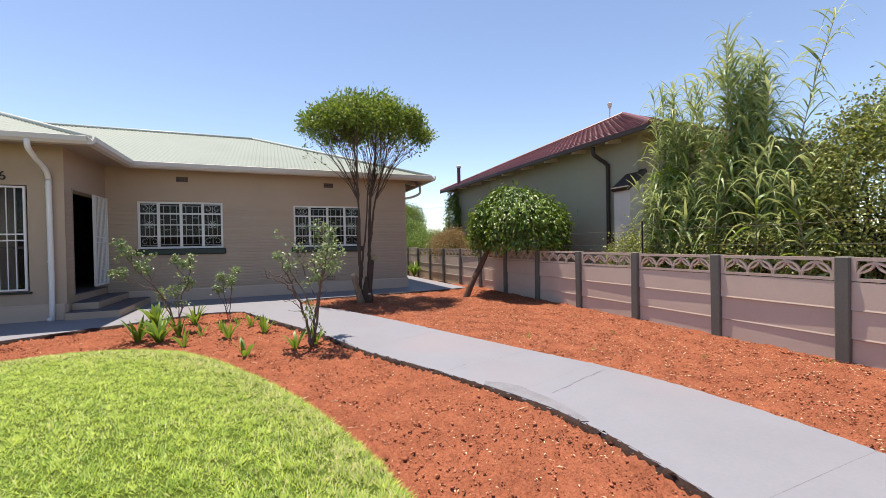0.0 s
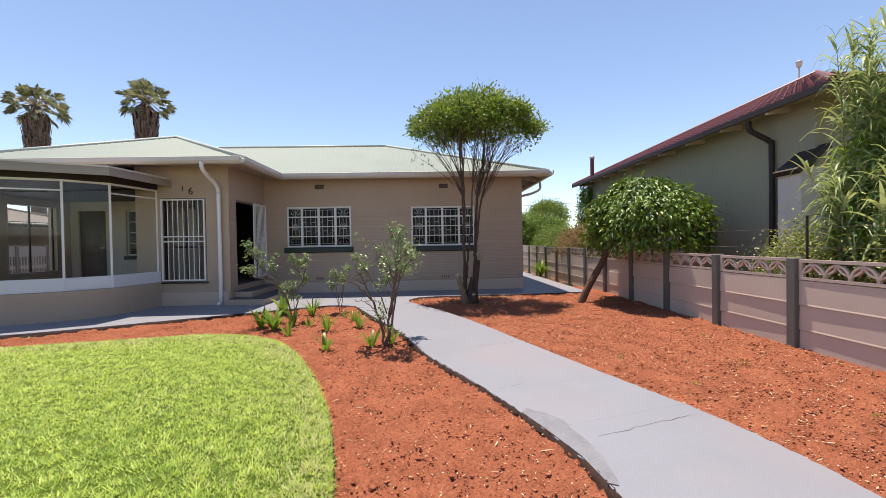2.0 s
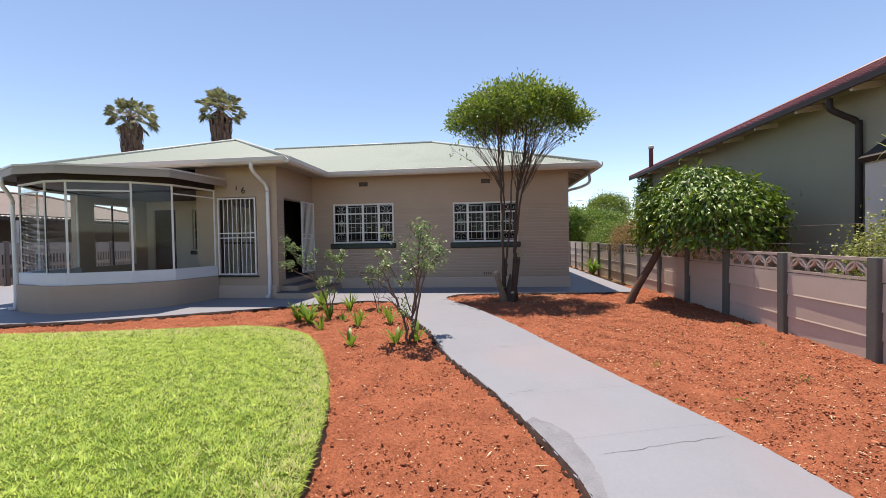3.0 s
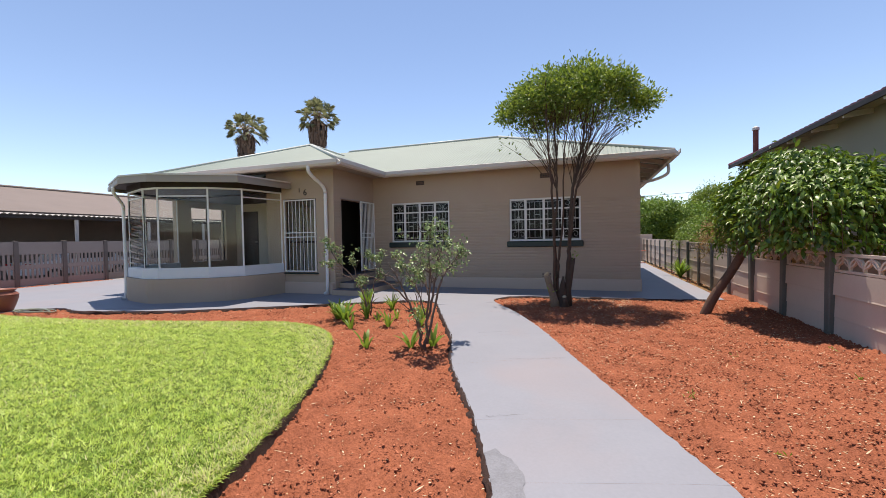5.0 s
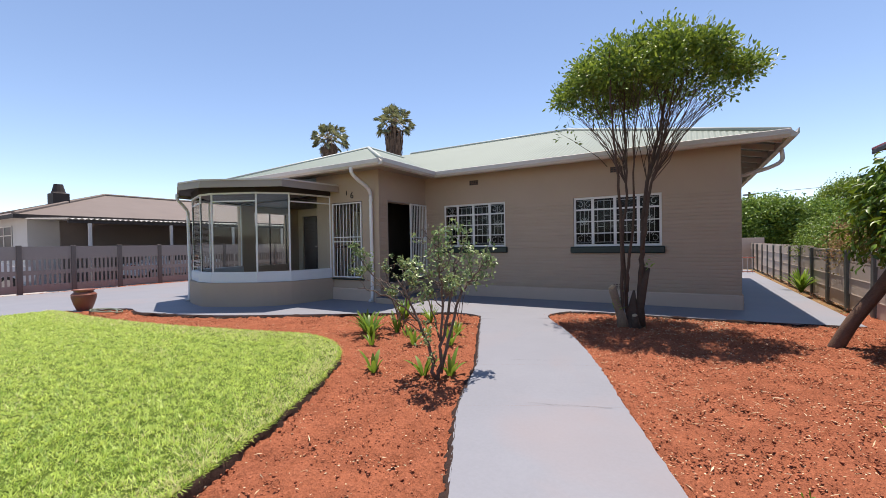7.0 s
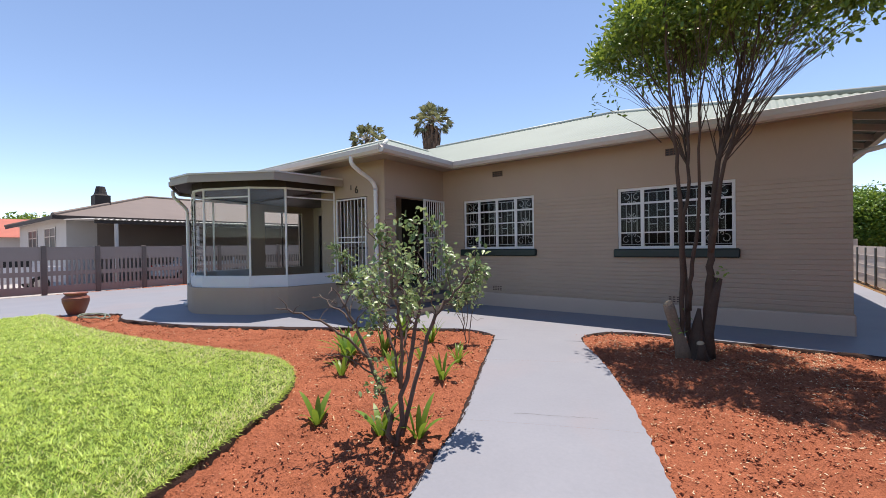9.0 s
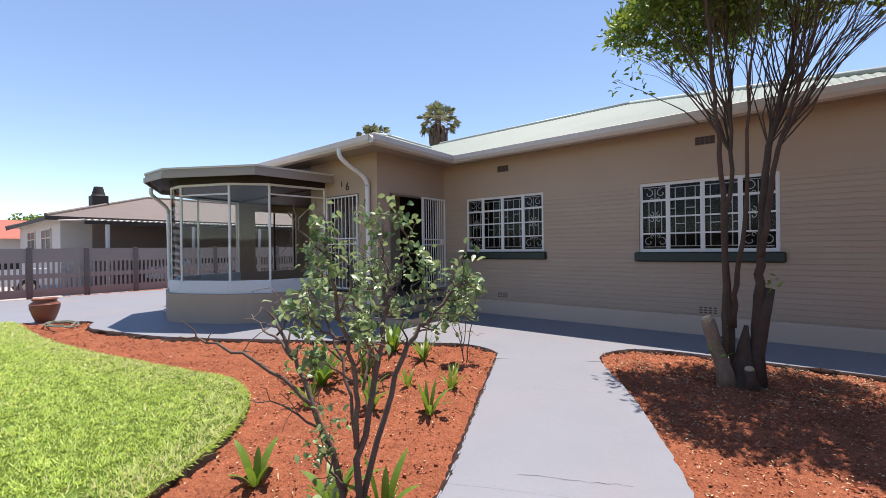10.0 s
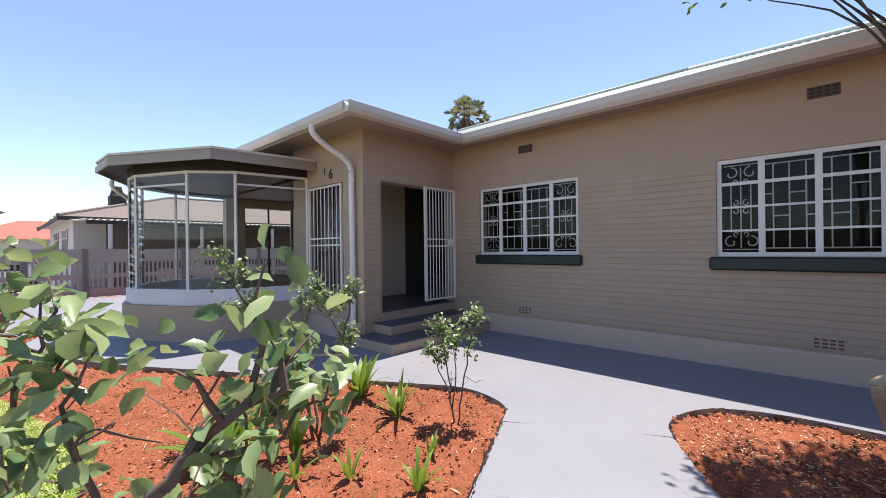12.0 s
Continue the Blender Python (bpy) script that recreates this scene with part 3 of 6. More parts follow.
def lawn_blades():
    vs, fs, k = [], [], 0
    for n, w, h in ((800000, 0.0052, 0.023),):
        x, y = 0.85 - 11.3 * rng.random(n) ** 1.6, rng.uniform(-3.0, 7.0, n)
        ok = inside(LAWN_POLY, x, y)
        x, y = x[ok], y[ok]
        m = len(x)
        w = w * (1 + 0.10 * np.clip(-x, 0, 9))
        tuft = np.array([noise.noise(Vector((p, q, 0.0))) for p, q in zip(x * 9, y * 9)])
        fine = np.array([noise.noise(Vector((p, q, 5.0))) for p, q in zip(x * 27, y * 27)])
        hgt = h * rng.uniform(0.5, 1.3, m) * np.clip(1 + 1.1 * tuft + 1.7 * fine, 0.12, 2.2)
        a = rng.uniform(0, 6.28, m)
        lean = rng.uniform(0.3, 1.7, m)
        d = np.stack([np.cos(a) * lean, np.sin(a) * lean, np.ones(m)], 1)
        side = np.stack([-np.sin(a), np.cos(a), np.zeros(m)], 1) * (w * rng.uniform(0.5, 1.2, m))[:, None]
        c = np.stack([x, y, np.full(m, LAWN_Z - 0.016)], 1)
        v = np.stack([c - side, c + side, c + d * hgt[:, None]], 1).reshape(-1, 3)
        vs.append(v)
        fs.append(np.arange(3 * m).reshape(-1, 3) + k)
        k += 3 * m
    # sun-bleached blades, thickest near the cut edge
    v0, f0 = np.concatenate(vs), np.concatenate(fs)
    foot = v0.reshape(-1, 3, 3)[:, 0, :2]
    near = np.full(len(foot), 9.0)
    for px, py in spline(LAWN_EDGE, 3):
        near = np.minimum(near, np.hypot(foot[:, 0] - px, foot[:, 1] - py))
    patch = np.array([noise.noise(Vector((p, q, 9.0))) for p, q in foot * 1.7])
    dry = rng.random(len(foot)) < np.clip(0.02 + 0.40 * np.exp(-(near / 0.4) ** 2) + 0.14 * patch, 0.01, 0.6)
    tagged(raw("dry_grass", v0, f0[dry], GRASS_DRY), "sun-bleached grass blades near the lawn edge", "grass", kind="stuff")
    fs = [f0[~dry]]
    # a fringe hanging over the cut edge
    line = np.array(spline(LAWN_EDGE, 60))
    tang = np.gradient(line, axis=0)
    tang /= np.linalg.norm(tang, axis=1, keepdims=True)
    pick = rng.integers(0, len(line), 9000)
    outw = np.stack([tang[pick, 1], -tang[pick, 0]], 1)
    c = np.concatenate([line[pick] - outw * rng.uniform(-0.01, 0.04, (9000, 1)), np.full((9000, 1), LAWN_Z - 0.012)], 1)
    d = np.concatenate([outw * rng.uniform(0.2, 1.2, (9000, 1)) + rng.normal(scale=0.4, size=(9000, 2)), rng.uniform(-0.5, 1.0, (9000, 1))], 1)
    side = np.concatenate([tang[pick] * 0.005, np.zeros((9000, 1))], 1)
    v = np.stack([c - side, c + side, c + d * 0.035], 1).reshape(-1, 3)
    vs.append(v)
    fs.append(np.arange(27000).reshape(-1, 3) + k)
    tagged(raw("grass", np.concatenate(vs), np.concatenate(fs), GRASS), "bright green grass blades of the lawn", "grass", kind="stuff")


lawn_blades()
ragged_edge("lawn_cut_edge", LAWN_EDGE, lambda x, y: LAWN_Z - 0.01, "cut earth edge of the lawn with its shade painted in", drop=0.14, out=0.02)

# ---- house ----
GZ, FLOOR_Z, EAVE_Z, WALL_TOP = 0.155, 0.60, 3.60, 3.57
WX0, WX1, WY = -3.73, 3.97, 12.5           # the long wall
PY = 10.34                                  # the wall with the number
LX = -9.45                                  # left wall of the porch
T = 0.23


def wall_with_holes(bm, axis, at, thick, u0, u1, z0, z1, holes=()):
    """A wall along x (axis 'x', at y) or along y (axis 'y', at x), thick towards +, with openings (u0, u1, z0, z1)."""
    us = sorted({u0, u1, *[h[0] for h in holes], *[h[1] for h in holes]})
    zs = sorted({z0, z1, *[h[2] for h in holes], *[h[3] for h in holes]})
    for a, b in zip(us, us[1:]):
        run = None
        for c, d in list(zip(zs, zs[1:])) + [(None, None)]:
            solid = c is not None and not any(h[0] - 1e-6 <= a and b <= h[1] + 1e-6 and h[2] - 1e-6 <= c and d <= h[3] + 1e-6 for h in holes)
            if solid:
                run = (run[0], d) if run else (c, d)
            elif run:
                if axis == "x":
                    box(bm, a, b, at, at + thick, *run)
                else:
                    box(bm, at, at + thick, a, b, *run)
                run = None
    bmesh.ops.remove_doubles(bm, verts=bm.verts[:], dist=1e-5)
    return bm


W1 = (-3.09, -1.18, 1.51, 2.72)
W2 = (0.61, 2.53, 1.49, 2.68)
GATE_HOLE = (-5.38, -4.29, 0.73, 2.77)
DOOR_HOLE = (10.69, 12.49, FLOOR_Z, 2.75)

wall_long = ob_from("wall_long", wall_with_holes(bmesh.new(), "x", WY, T, WX0 + 0.0, WX1, 0.0, WALL_TOP, (W1, W2)), TAUPE)
tagged(wall_long, "taupe-painted brick wall of the house in eave shade", "wall", kind="structure")
wall_door = ob_from("wall_door", wall_with_holes(bmesh.new(), "y", WX0 - T, T, PY + T, WY, 0.0, WALL_TOP, (DOOR_HOLE,)), TAUPE)
tagged(wall_door, "taupe-painted wall with the entrance door", "wall", kind="structure")
wall_number = ob_from("wall_number", wall_with_holes(bmesh.new(), "x", PY, T, -5.97, WX0, 0.0, WALL_TOP, (GATE_HOLE,)), TAUPE)
tagged(wall_number, "taupe-painted wall bearing the house number", "wall", kind="structure")
tagged(ob_from("wall_right", wall_with_holes(bmesh.new(), "y", WX1 - T, T, WY + T, 21.2, 0.0, WALL_TOP), TAUPE), "taupe-painted side wall of the house", "wall", kind="structure")
tagged(ob_from("wall_back", wall_with_holes(bmesh.new(), "x", 21.2, T, -10.0, WX1, 0.0, WALL_TOP), TAUPE), "taupe-painted back wall of the house", "wall", kind="structure")
tagged(ob_from("wall_left", wall_with_holes(bmesh.new(), "y", LX - T, T, PY, 21.2, 0.0, WALL_TOP, ((10.8, 12.15, 0.98, 2.76),)), TAUPE), "taupe-painted wall with a plain window opening", "wall", kind="structure")
tagged(ob_from("wall_inner", wall_with_holes(bmesh.new(), "x", 12.6, T, LX, -5.52, FLOOR_Z, WALL_TOP, ((-9.22, -8.43, FLOOR_Z, 2.7), (-7.85, -7.25, 1.36, 2.7))), INTERIOR), "plain interior wall behind the sun room", "wall", kind="structure")
tagged(ob_from("wall_inner_side", wall_with_holes(bmesh.new(), "y", -5.72, 0.2, PY + T, 12.6, FLOOR_Z, WALL_TOP, ((11.2, 12.1, FLOOR_Z, 2.65),)), INTERIOR), "plain interior wall of the sun room", "wall", kind="structure")
tagged(ob_from('wall_inner_hall', boxes((-5.72, -5.52, 12.83, 21.2, FLOOR_Z, 3.2)), DIM), 'hall wall coloured dark to stand for an unlit room', 'wall', kind='structure')
bm = boxes((LX, WX1 - T, WY + T, 21.2, FLOOR_Z - 0.1, FLOOR_Z), (LX, WX0 - T, PY + 0.12, WY + T, FLOOR_Z - 0.1, FLOOR_Z))
tagged(ob_from("floor", bm, FLOOR_DARK), "dark polished interior floor", "floor", kind="structure")
# Partitions added so that the view through the panes ends in dark.
tagged(ob_from('wall_added_backing', boxes((-3.6, WX1 - T, 15.6, 15.75, FLOOR_Z, 3.2), (-3.75, -3.6, WY + T, 21.2, FLOOR_Z, 3.2), (-1.0, -0.85, WY + T, 15.6, FLOOR_Z, 3.2)), DIM), 'added partition walls coloured dark to stand for unlit rooms', 'wall', kind='structure')
bm = boxes((LX, WX1 - T, WY + T, 21.2, 3.2, 3.3), (LX, WX0 - T, PY + T, WY + T, 3.2, 3.3))
tagged(ob_from("ceiling", bm, DIM), "interior ceiling coloured dark to stand for unlit rooms", "ceiling", kind="structure")
bm = boxes((WX0 + 0.02, WX1 + 0.02, WY - 0.075, WY - 0.001, 0.0, 0.455), (WX0 + 0.001, WX0 + 0.028, PY - 0.02, 10.14, 0.0, 0.47), (-5.5, WX0 + 0.028, PY - 0.045, PY - 0.001, 0.0, 0.47), (WX1 + 0.001, WX1 + 0.028, WY - 0.02, 21.2, 0.0, 0.47), bevel=0.02)
tagged(ob_from("plinth", bm, PLINTH), "smooth taupe plaster plinth along the house base", "plinth", kind="structure")


# roof
def corrugated(name, p0, u, v, U, vmax, mat, parent, pitch=0.105, amp=0.008, label=""):
    """A corrugated sheet: eave from p0 along u for U metres; v is the rise per horizontal metre up the slope; vmax(s) the run at s."""
    p0, u, v = np.array(p0, float), np.array(u, float), np.array(v, float)
    nrm = np.cross(u, v)
    nrm /= np.linalg.norm(nrm)
    n = int(U / pitch * 4)
    s = np.linspace(0, U, n + 1)
    w = amp * np.sin(2 * np.pi * s / pitch)
    run = np.array([max(0.0, vmax(q)) for q in s])
    a = p0 + s[:, None] * u + w[:, None] * nrm
    b = a + run[:, None] * v
    vs = np.concatenate([a, b])
    i = np.arange(n)
    f = np.stack([i, i + 1, i + 2 + n, i + 1 + n], 1)
    return raw(name, vs, f, mat, parent, smooth=True, label=label)


roof = thing("house_roof", "pale green corrugated iron hipped roof with white gutters", "roof", (0, 15, EAVE_Z), kind="structure")
EY, EX, RX, RY, RZ = 12.02, 4.66, -0.54, 16.8, 5.5          # main wing: eaves, ridge
RL = -7.2                                                    # ridge's left end
AX, AY, AZ, LEY, LEX = -6.96, 13.75, 5.14, 9.68, -3.1        # front wing: apex, eaves
k1 = (RZ - EAVE_Z) / (RY - EY)
k2 = (RZ - EAVE_Z) / (EX - RX)
corrugated("front_slope", (LEX - 5.4, EY, EAVE_Z), (1, 0, 0), (0, 1, k1), EX - LEX + 5.4, lambda s: min(RY - EY, (EX - LEX + 5.4 - s) * (RY - EY) / (EX - RX)), ROOF_GREEN, roof)
corrugated("side_slope", (EX, EY, EAVE_Z), (0, 1, 0), (-1, 0, k2), 2 * (RY - EY), lambda s: min(s, 2 * (RY - EY) - s) * (EX - RX) / (RY - EY), ROOF_GREEN, roof)
corrugated("back_slope", (EX, 2 * RY - EY, EAVE_Z), (-1, 0, 0), (0, -1, k1), EX - LEX + 7.7, lambda s: min(RY - EY, s * (RY - EY) / (EX - RX), max(0, (EX - LEX + 7.7 - s)) * 0.85), ROOF_GREEN, roof)
k3 = (AZ - EAVE_Z) / (AY - LEY)
k4 = (AZ - EAVE_Z) / (LEX - AX)
WID = 2 * (LEX - AX)
corrugated("porch_front_slope", (LEX - WID, LEY, EAVE_Z), (1, 0, 0), (0, 1, k3), WID, lambda s: min(s, WID - s) * (AY - LEY) / (LEX - AX), ROOF_GREEN, roof)
corrugated("porch_right_slope", (LEX, LEY, EAVE_Z), (0, 1, 0), (-1, 0, k4), 7.0, lambda s: min(LEX - AX, s * (LEX - AX) / (AY - LEY)), ROOF_GREEN, roof)
corrugated("porch_left_slope", (LEX - WID, 2 * RY - EY, EAVE_Z), (0, -1, 0), (1, 0, k4), 2 * RY - EY - LEY, lambda s: min(LEX - AX, (2 * RY - EY - LEY - s) * (LEX - AX) / (AY - LEY), s * 0.9), ROOF_GREEN, roof)
for a, b in (((EX, EY, EAVE_Z + 0.02), (RX, RY, RZ + 0.02)), ((RX, RY, RZ + 0.02), (RL, RY, RZ + 0.02)), ((LEX, LEY, EAVE_Z + 0.02), (AX, AY, AZ + 0.02)), ((LEX - WID, LEY, EAVE_Z + 0.02), (AX, AY, AZ + 0.02)), ((AX, AY, AZ + 0.02), (AX, 16.0, AZ + 0.02)), ((RL, RY, RZ + 0.02), (RL - 4.2, RY + 4.0, EAVE_Z))):
    bm = tube(bmesh.new(), (a, b), 0.05, 10)
    part("ridge_cap", bm, RIDGE, roof, smooth=True)


def gutter(a, b, outv):
    """A box gutter with a rolled lip in front of a fascia board."""
    bm = bmesh.new()
    a, b, o = Vector(a), Vector(b), Vector(outv)
    prof = [(0.0, -0.02), (0.0, -0.165), (0.085, -0.165), (0.125, -0.11), (0.125, -0.02), (0.112, -0.012), (0.112, -0.028), (0.085, -0.1)]
    r = [[bm.verts.new(p + o * x + Vector((0, 0, z))) for x, z in prof] for p in (a, b)]
    for k in range(len(prof)):
        j = (k + 1) % len(prof)
        bm.faces.new((r[0][k], r[0][j], r[1][j], r[1][k]))
    bm.faces.new(r[0])
    bm.faces.new(r[1][::-1])
    bmesh.ops.recalc_face_normals(bm, faces=bm.faces[:])
    part("gutter", bm, GUTTER, roof, "white-painted metal gutter")
    bm = bmesh.new()
    d = (b - a).normalized()
    vs = []
    for p in (a, b):
        for x, z in ((-0.03, -0.17), (-0.004, -0.17), (-0.004, 0.0), (-0.03, 0.0)):
            vs.append(bm.verts.new(p + o * x + Vector((0, 0, z))))
    for k in range(4):
        j = (k + 1) % 4
        bm.faces.new((vs[k], vs[j], vs[4 + j], vs[4 + k]))
    bmesh.ops.recalc_face_normals(bm, faces=bm.faces[:])
    part("fascia_board", bm, GUTTER, roof, "white-painted fascia board")


G = EAVE_Z + 0.035
gutter((LEX - 0.0, EY, G), (EX, EY, G), (0, -1, 0))
gutter((EX, EY - 0.1, G), (EX, 2 * RY - EY, G), (1, 0, 0))
gutter((LEX - WID, LEY, G), (LEX, LEY, G), (0, -1, 0))
gutter((LEX, LEY - 0.1, G), (LEX, EY - 0.1, G), (1, 0, 0))
# eaves lining in front, open rafters at the side
bm = boxes((LEX - 0.6, EX - 0.04, EY + 0.03, WY + 0.05, WALL_TOP - 0.03, WALL_TOP - 0.005), (LEX - WID, LEX - 0.04, LEY + 0.03, PY + 0.05, WALL_TOP - 0.03, WALL_TOP - 0.005), (WX0 - 0.05, LEX - 0.04, PY + 0.05, EY + 0.03, WALL_TOP - 0.03, WALL_TOP - 0.005))
part("eaves_lining", bm, FASCIA, roof, "taupe-painted eaves lining")
for i in range(10):
    y = 12.55 + i * 0.85
    bm = beam(bmesh.new(), (WX1 - 0.1, y, WALL_TOP + 0.14), (EX - 0.02, y, WALL_TOP - 0.02), 0.05, 0.12)
    part("rafter_end", bm, GUTTER, roof, "white-painted rafter end")


def downpipe(label, pts, r=0.045):
    bm = tube(bmesh.new(), [tuple(p) for p in spline(pts, 4)], r, 10)
    p = thing("downpipe", label, "downpipe", pts[-1])
    part("pipe", bm, WHITE, p, smooth=True)
    for z in (2.75, 1.3):
        x, y = pts[-2][0], pts[-2][1]
        bm = tube(bmesh.new(), ((x, y, z - 0.015), (x, y, z + 0.015)), r + 0.008, 10)
        part("bracket", bm, WHITE, p)
    return p


downpipe("white-painted downpipe with a swan neck beside the barred window", [(-3.96, 9.6, 3.5), (-3.96, 9.62, 3.36), (-3.95, 9.82, 3.22), (-3.94, 10.12, 3.08), (-3.94, 10.26, 2.92), (-3.94, 10.27, 2.6), (-3.94, 10.27, 0.32), (-3.97, 10.19, 0.21)])
downpipe("white-painted downpipe end under the side gutter", [(4.74, 13.3, 3.48), (4.74, 13.32, 3.25), (4.5, 13.4, 3.12), (4.12, 13.5, 3.02), (4.03, 13.55, 2.8), (4.03, 13.6, 0.3), (4.08, 13.6, 0.2)], 0.04)


# ---- house: fittings ----
def brick_courses(wall, axis, at, u0, u1, z0, z1, holes, out):
    """Courses of painted brick standing 5 mm proud of the wall; out: +1 or -1, the side on which they show."""
    h, shared = 0.082, {}
    z = z0
    while z + h < z1:
        cuts = [(u0, u1)]
        for a, b, c, d in holes:
            if c - 0.01 < z + h / 2 < d + 0.01:
                cuts = [q for p in cuts for q in ((p[0], min(p[1], a)), (max(p[0], b), p[1])) if q[1] - q[0] > 0.03]
        for a, b in cuts:
            key = round(b - a, 3)
            if key not in shared:
                bm = bmesh.new()
                t, g = 0.008, 0.005
                n = max(1, int((b - a) / 0.6))
                pr = ((0, g), (t * 0.7, g + 0.002), (t, g + 0.01), (t, h - g - 0.01), (t * 0.7, h - g - 0.002), (0, h - g))
                rows = []
                for i in range(n + 1):
                    u = (b - a) * i / n
                    wob = rng.normal(scale=0.0025)
                    rows.append([bm.verts.new((u, -p, q + wob)) for p, q in pr])
                for r0, r1 in zip(rows, rows[1:]):
                    for k in range(len(pr) - 1):
                        bm.faces.new((r0[k], r1[k], r1[k + 1], r0[k + 1]))
                me = bpy.data.meshes.new("brick_course")
                bm.to_mesh(me)
                bm.free()
                me.materials.append(TAUPE_BRICK)
                shared[key] = me
            ob = new("brick_course", shared[key])
            if axis == "x":
                m = Matrix.Translation((a, at - 0.0005, z))
            else:
                m = Matrix.Translation((at + 0.0005, a, z)) @ pose(0, 0, 0, 0, 0, 90)
            ob.parent = wall
            ob.matrix_basis = m
        z += h


def scroll(bm, cx, cz, r, turn, y, w=0.006, flip=1):
    """A flat iron spiral in the plane y."""
    pts = []
    for i in range(15):
        a = i / 14
        rr = r * (1 - 0.72 * a)
        th = turn + flip * a * 5.2
        pts.append((cx + rr * math.cos(th), y, cz + rr * math.sin(th)))
    tube(bm, pts, w, 4)


def window(name, hole, label):
    """A steel casement window of four lights with a grille behind and a green sill."""
    x0, x1, z0, z1 = hole
    y = WY + 0.035
    win = thing(name, label, "window", ((x0 + x1) / 2, y, z0), kind="structure")
    f = 0.035
    part("window_frame", boxes((x0, x1, y, y + 0.04, z1 - f, z1), (x0, x1, y, y + 0.04, z0, z0 + f), (x0, x0 + f, y, y + 0.04, z0 + f, z1 - f), (x1 - f, x1, y, y + 0.04, z0 + f, z1 - f), bevel=0.004), WHITE, win)
    W, H = x1 - x0, z1 - z0
    cols = [x0 + f, x0 + 0.232 * W, x0 + 0.492 * W, x0 + 0.752 * W, x1 - f]
    rows = [z0 + f, z0 + 0.265 * H, z0 + 0.505 * H, z0 + 0.745 * H, z1 - f]
    for c in cols[1:-1]:
        part("mullion", boxes((c - 0.015, c + 0.015, y - 0.004, y + 0.044, z0 + f, z1 - f), bevel=0.004), WHITE, win)
    for i in range(4):
        a, b = cols[i] + (0.015 if i else 0), cols[i + 1] - (0.015 if i < 3 else 0)
        # casement of this light
        s = 0.017
        part("casement", boxes((a, b, y - 0.002, y + 0.03, z1 - f - s, z1 - f), (a, b, y - 0.002, y + 0.03, z0 + f, z0 + f + s), (a, a + s, y - 0.002, y + 0.03, z0 + f + s, z1 - f - s), (b - s, b, y - 0.002, y + 0.03, z0 + f + s, z1 - f - s)), WHITE, win)
        for k, r in enumerate(rows[1:-1]):
            t = 0.019 if k == 2 else 0.012
            part("glazing_bar", boxes((a + s, b - s, y + 0.002, y + 0.028, r - t, r + t)), WHITE, win)
        for r0, r1 in zip(rows, rows[1:]):
            p = part("pane", boxes((a + s, b - s, y + 0.014, y + 0.018, r0 + 0.008, r1 - 0.008)), GLASS_DARK, win)
            p.visible_shadow = False
    sill = part("window_sill", boxes((x0 - 0.07, x1 + 0.06, WY - 0.075, WY + 0.03, z0 - 0.165, z0 - 0.004), bevel=0.02), SILL_GREEN, win, "dark green painted sill")
    # burglar bars inside
    g = thing("burglar_bars", "thin white wrought-iron burglar bars with scrolls inside the window", "window grille", ((x0 + x1) / 2, y + 0.055, z0), group="window grilles")
    yb = y + 0.055
    for i in range(4):
        a, b = cols[i] + 0.03, cols[i + 1] - 0.03
        w = b - a
        if i in (0, 3):
            for k in (0.22, 0.5, 0.78):
                bm = tube(bmesh.new(), ((a + k * w, yb, rows[1] - 0.02 if k != 0.5 else z0 + 0.1), (a + k * w, yb, rows[3] + 0.02 if k != 0.5 else z1 - 0.1)), 0.007, 4)
                part("bar", bm, WHITE, g)
            for zc, up in ((rows[3] + 0.13, 1), (rows[0] + 0.14, -1)):
                for side in (-1, 1):
                    bm = bmesh.new()
                    scroll(bm, a + w * (0.5 + side * 0.28), zc, w * 0.22, math.pi / 2 if side > 0 else math.pi / 2, yb, 0.0075, side * up)
                    scroll(bm, a + w * (0.5 + side * 0.13), zc - up * 0.1, w * 0.10, -math.pi / 2, yb, 0.0065, side)
                    part("scroll", bm, WHITE, g)
            for zc in (rows[2] + 0.05, rows[2] - 0.05):
                for side in (-1, 1):
                    bm = bmesh.new()
                    scroll(bm, a + w * (0.5 + side * 0.16), zc, w * 0.12, math.pi / 2, yb, 0.0065, side)
                    part("scroll", bm, WHITE, g)
            for zz in (rows[0] + 0.05, rows[4] - 0.04):
                part("bar", tube(bmesh.new(), ((a, yb, zz), (b, yb, zz)), 0.007, 4), WHITE, g)
        else:
            for k in (0.17, 0.5, 0.83):
                part("bar", tube(bmesh.new(), ((a + k * w, yb, z0 + 0.1), (a + k * w, yb, z1 - 0.1)), 0.0075, 4), WHITE, g)
            for zz in (z0 + 0.1, z1 - 0.1):
                part("bar", tube(bmesh.new(), ((a, yb, zz), (b, yb, zz)), 0.0075, 4), WHITE, g)
            for k0, k1, fr in ((0.5, 0.83, 0.62), (0.17, 0.5, 0.40), (0.83, 1.0, 0.40), (0.0, 0.17, 0.62)) if i == 1 else ((0.0, 0.17, 0.62), (0.5, 0.83, 0.66), (0.17, 0.5, 0.40), (0.83, 1.0, 0.40)):
                zz = z0 + fr * H
                part("bar", tube(bmesh.new(), ((a + k0 * w, yb, zz), (a + k1 * w, yb, zz)), 0.0075, 4), WHITE, g)
    return win


window("window_1", W1, "white steel casement window with a dark green sill")
window("window_2", W2, "white steel casement window with a dark green sill")


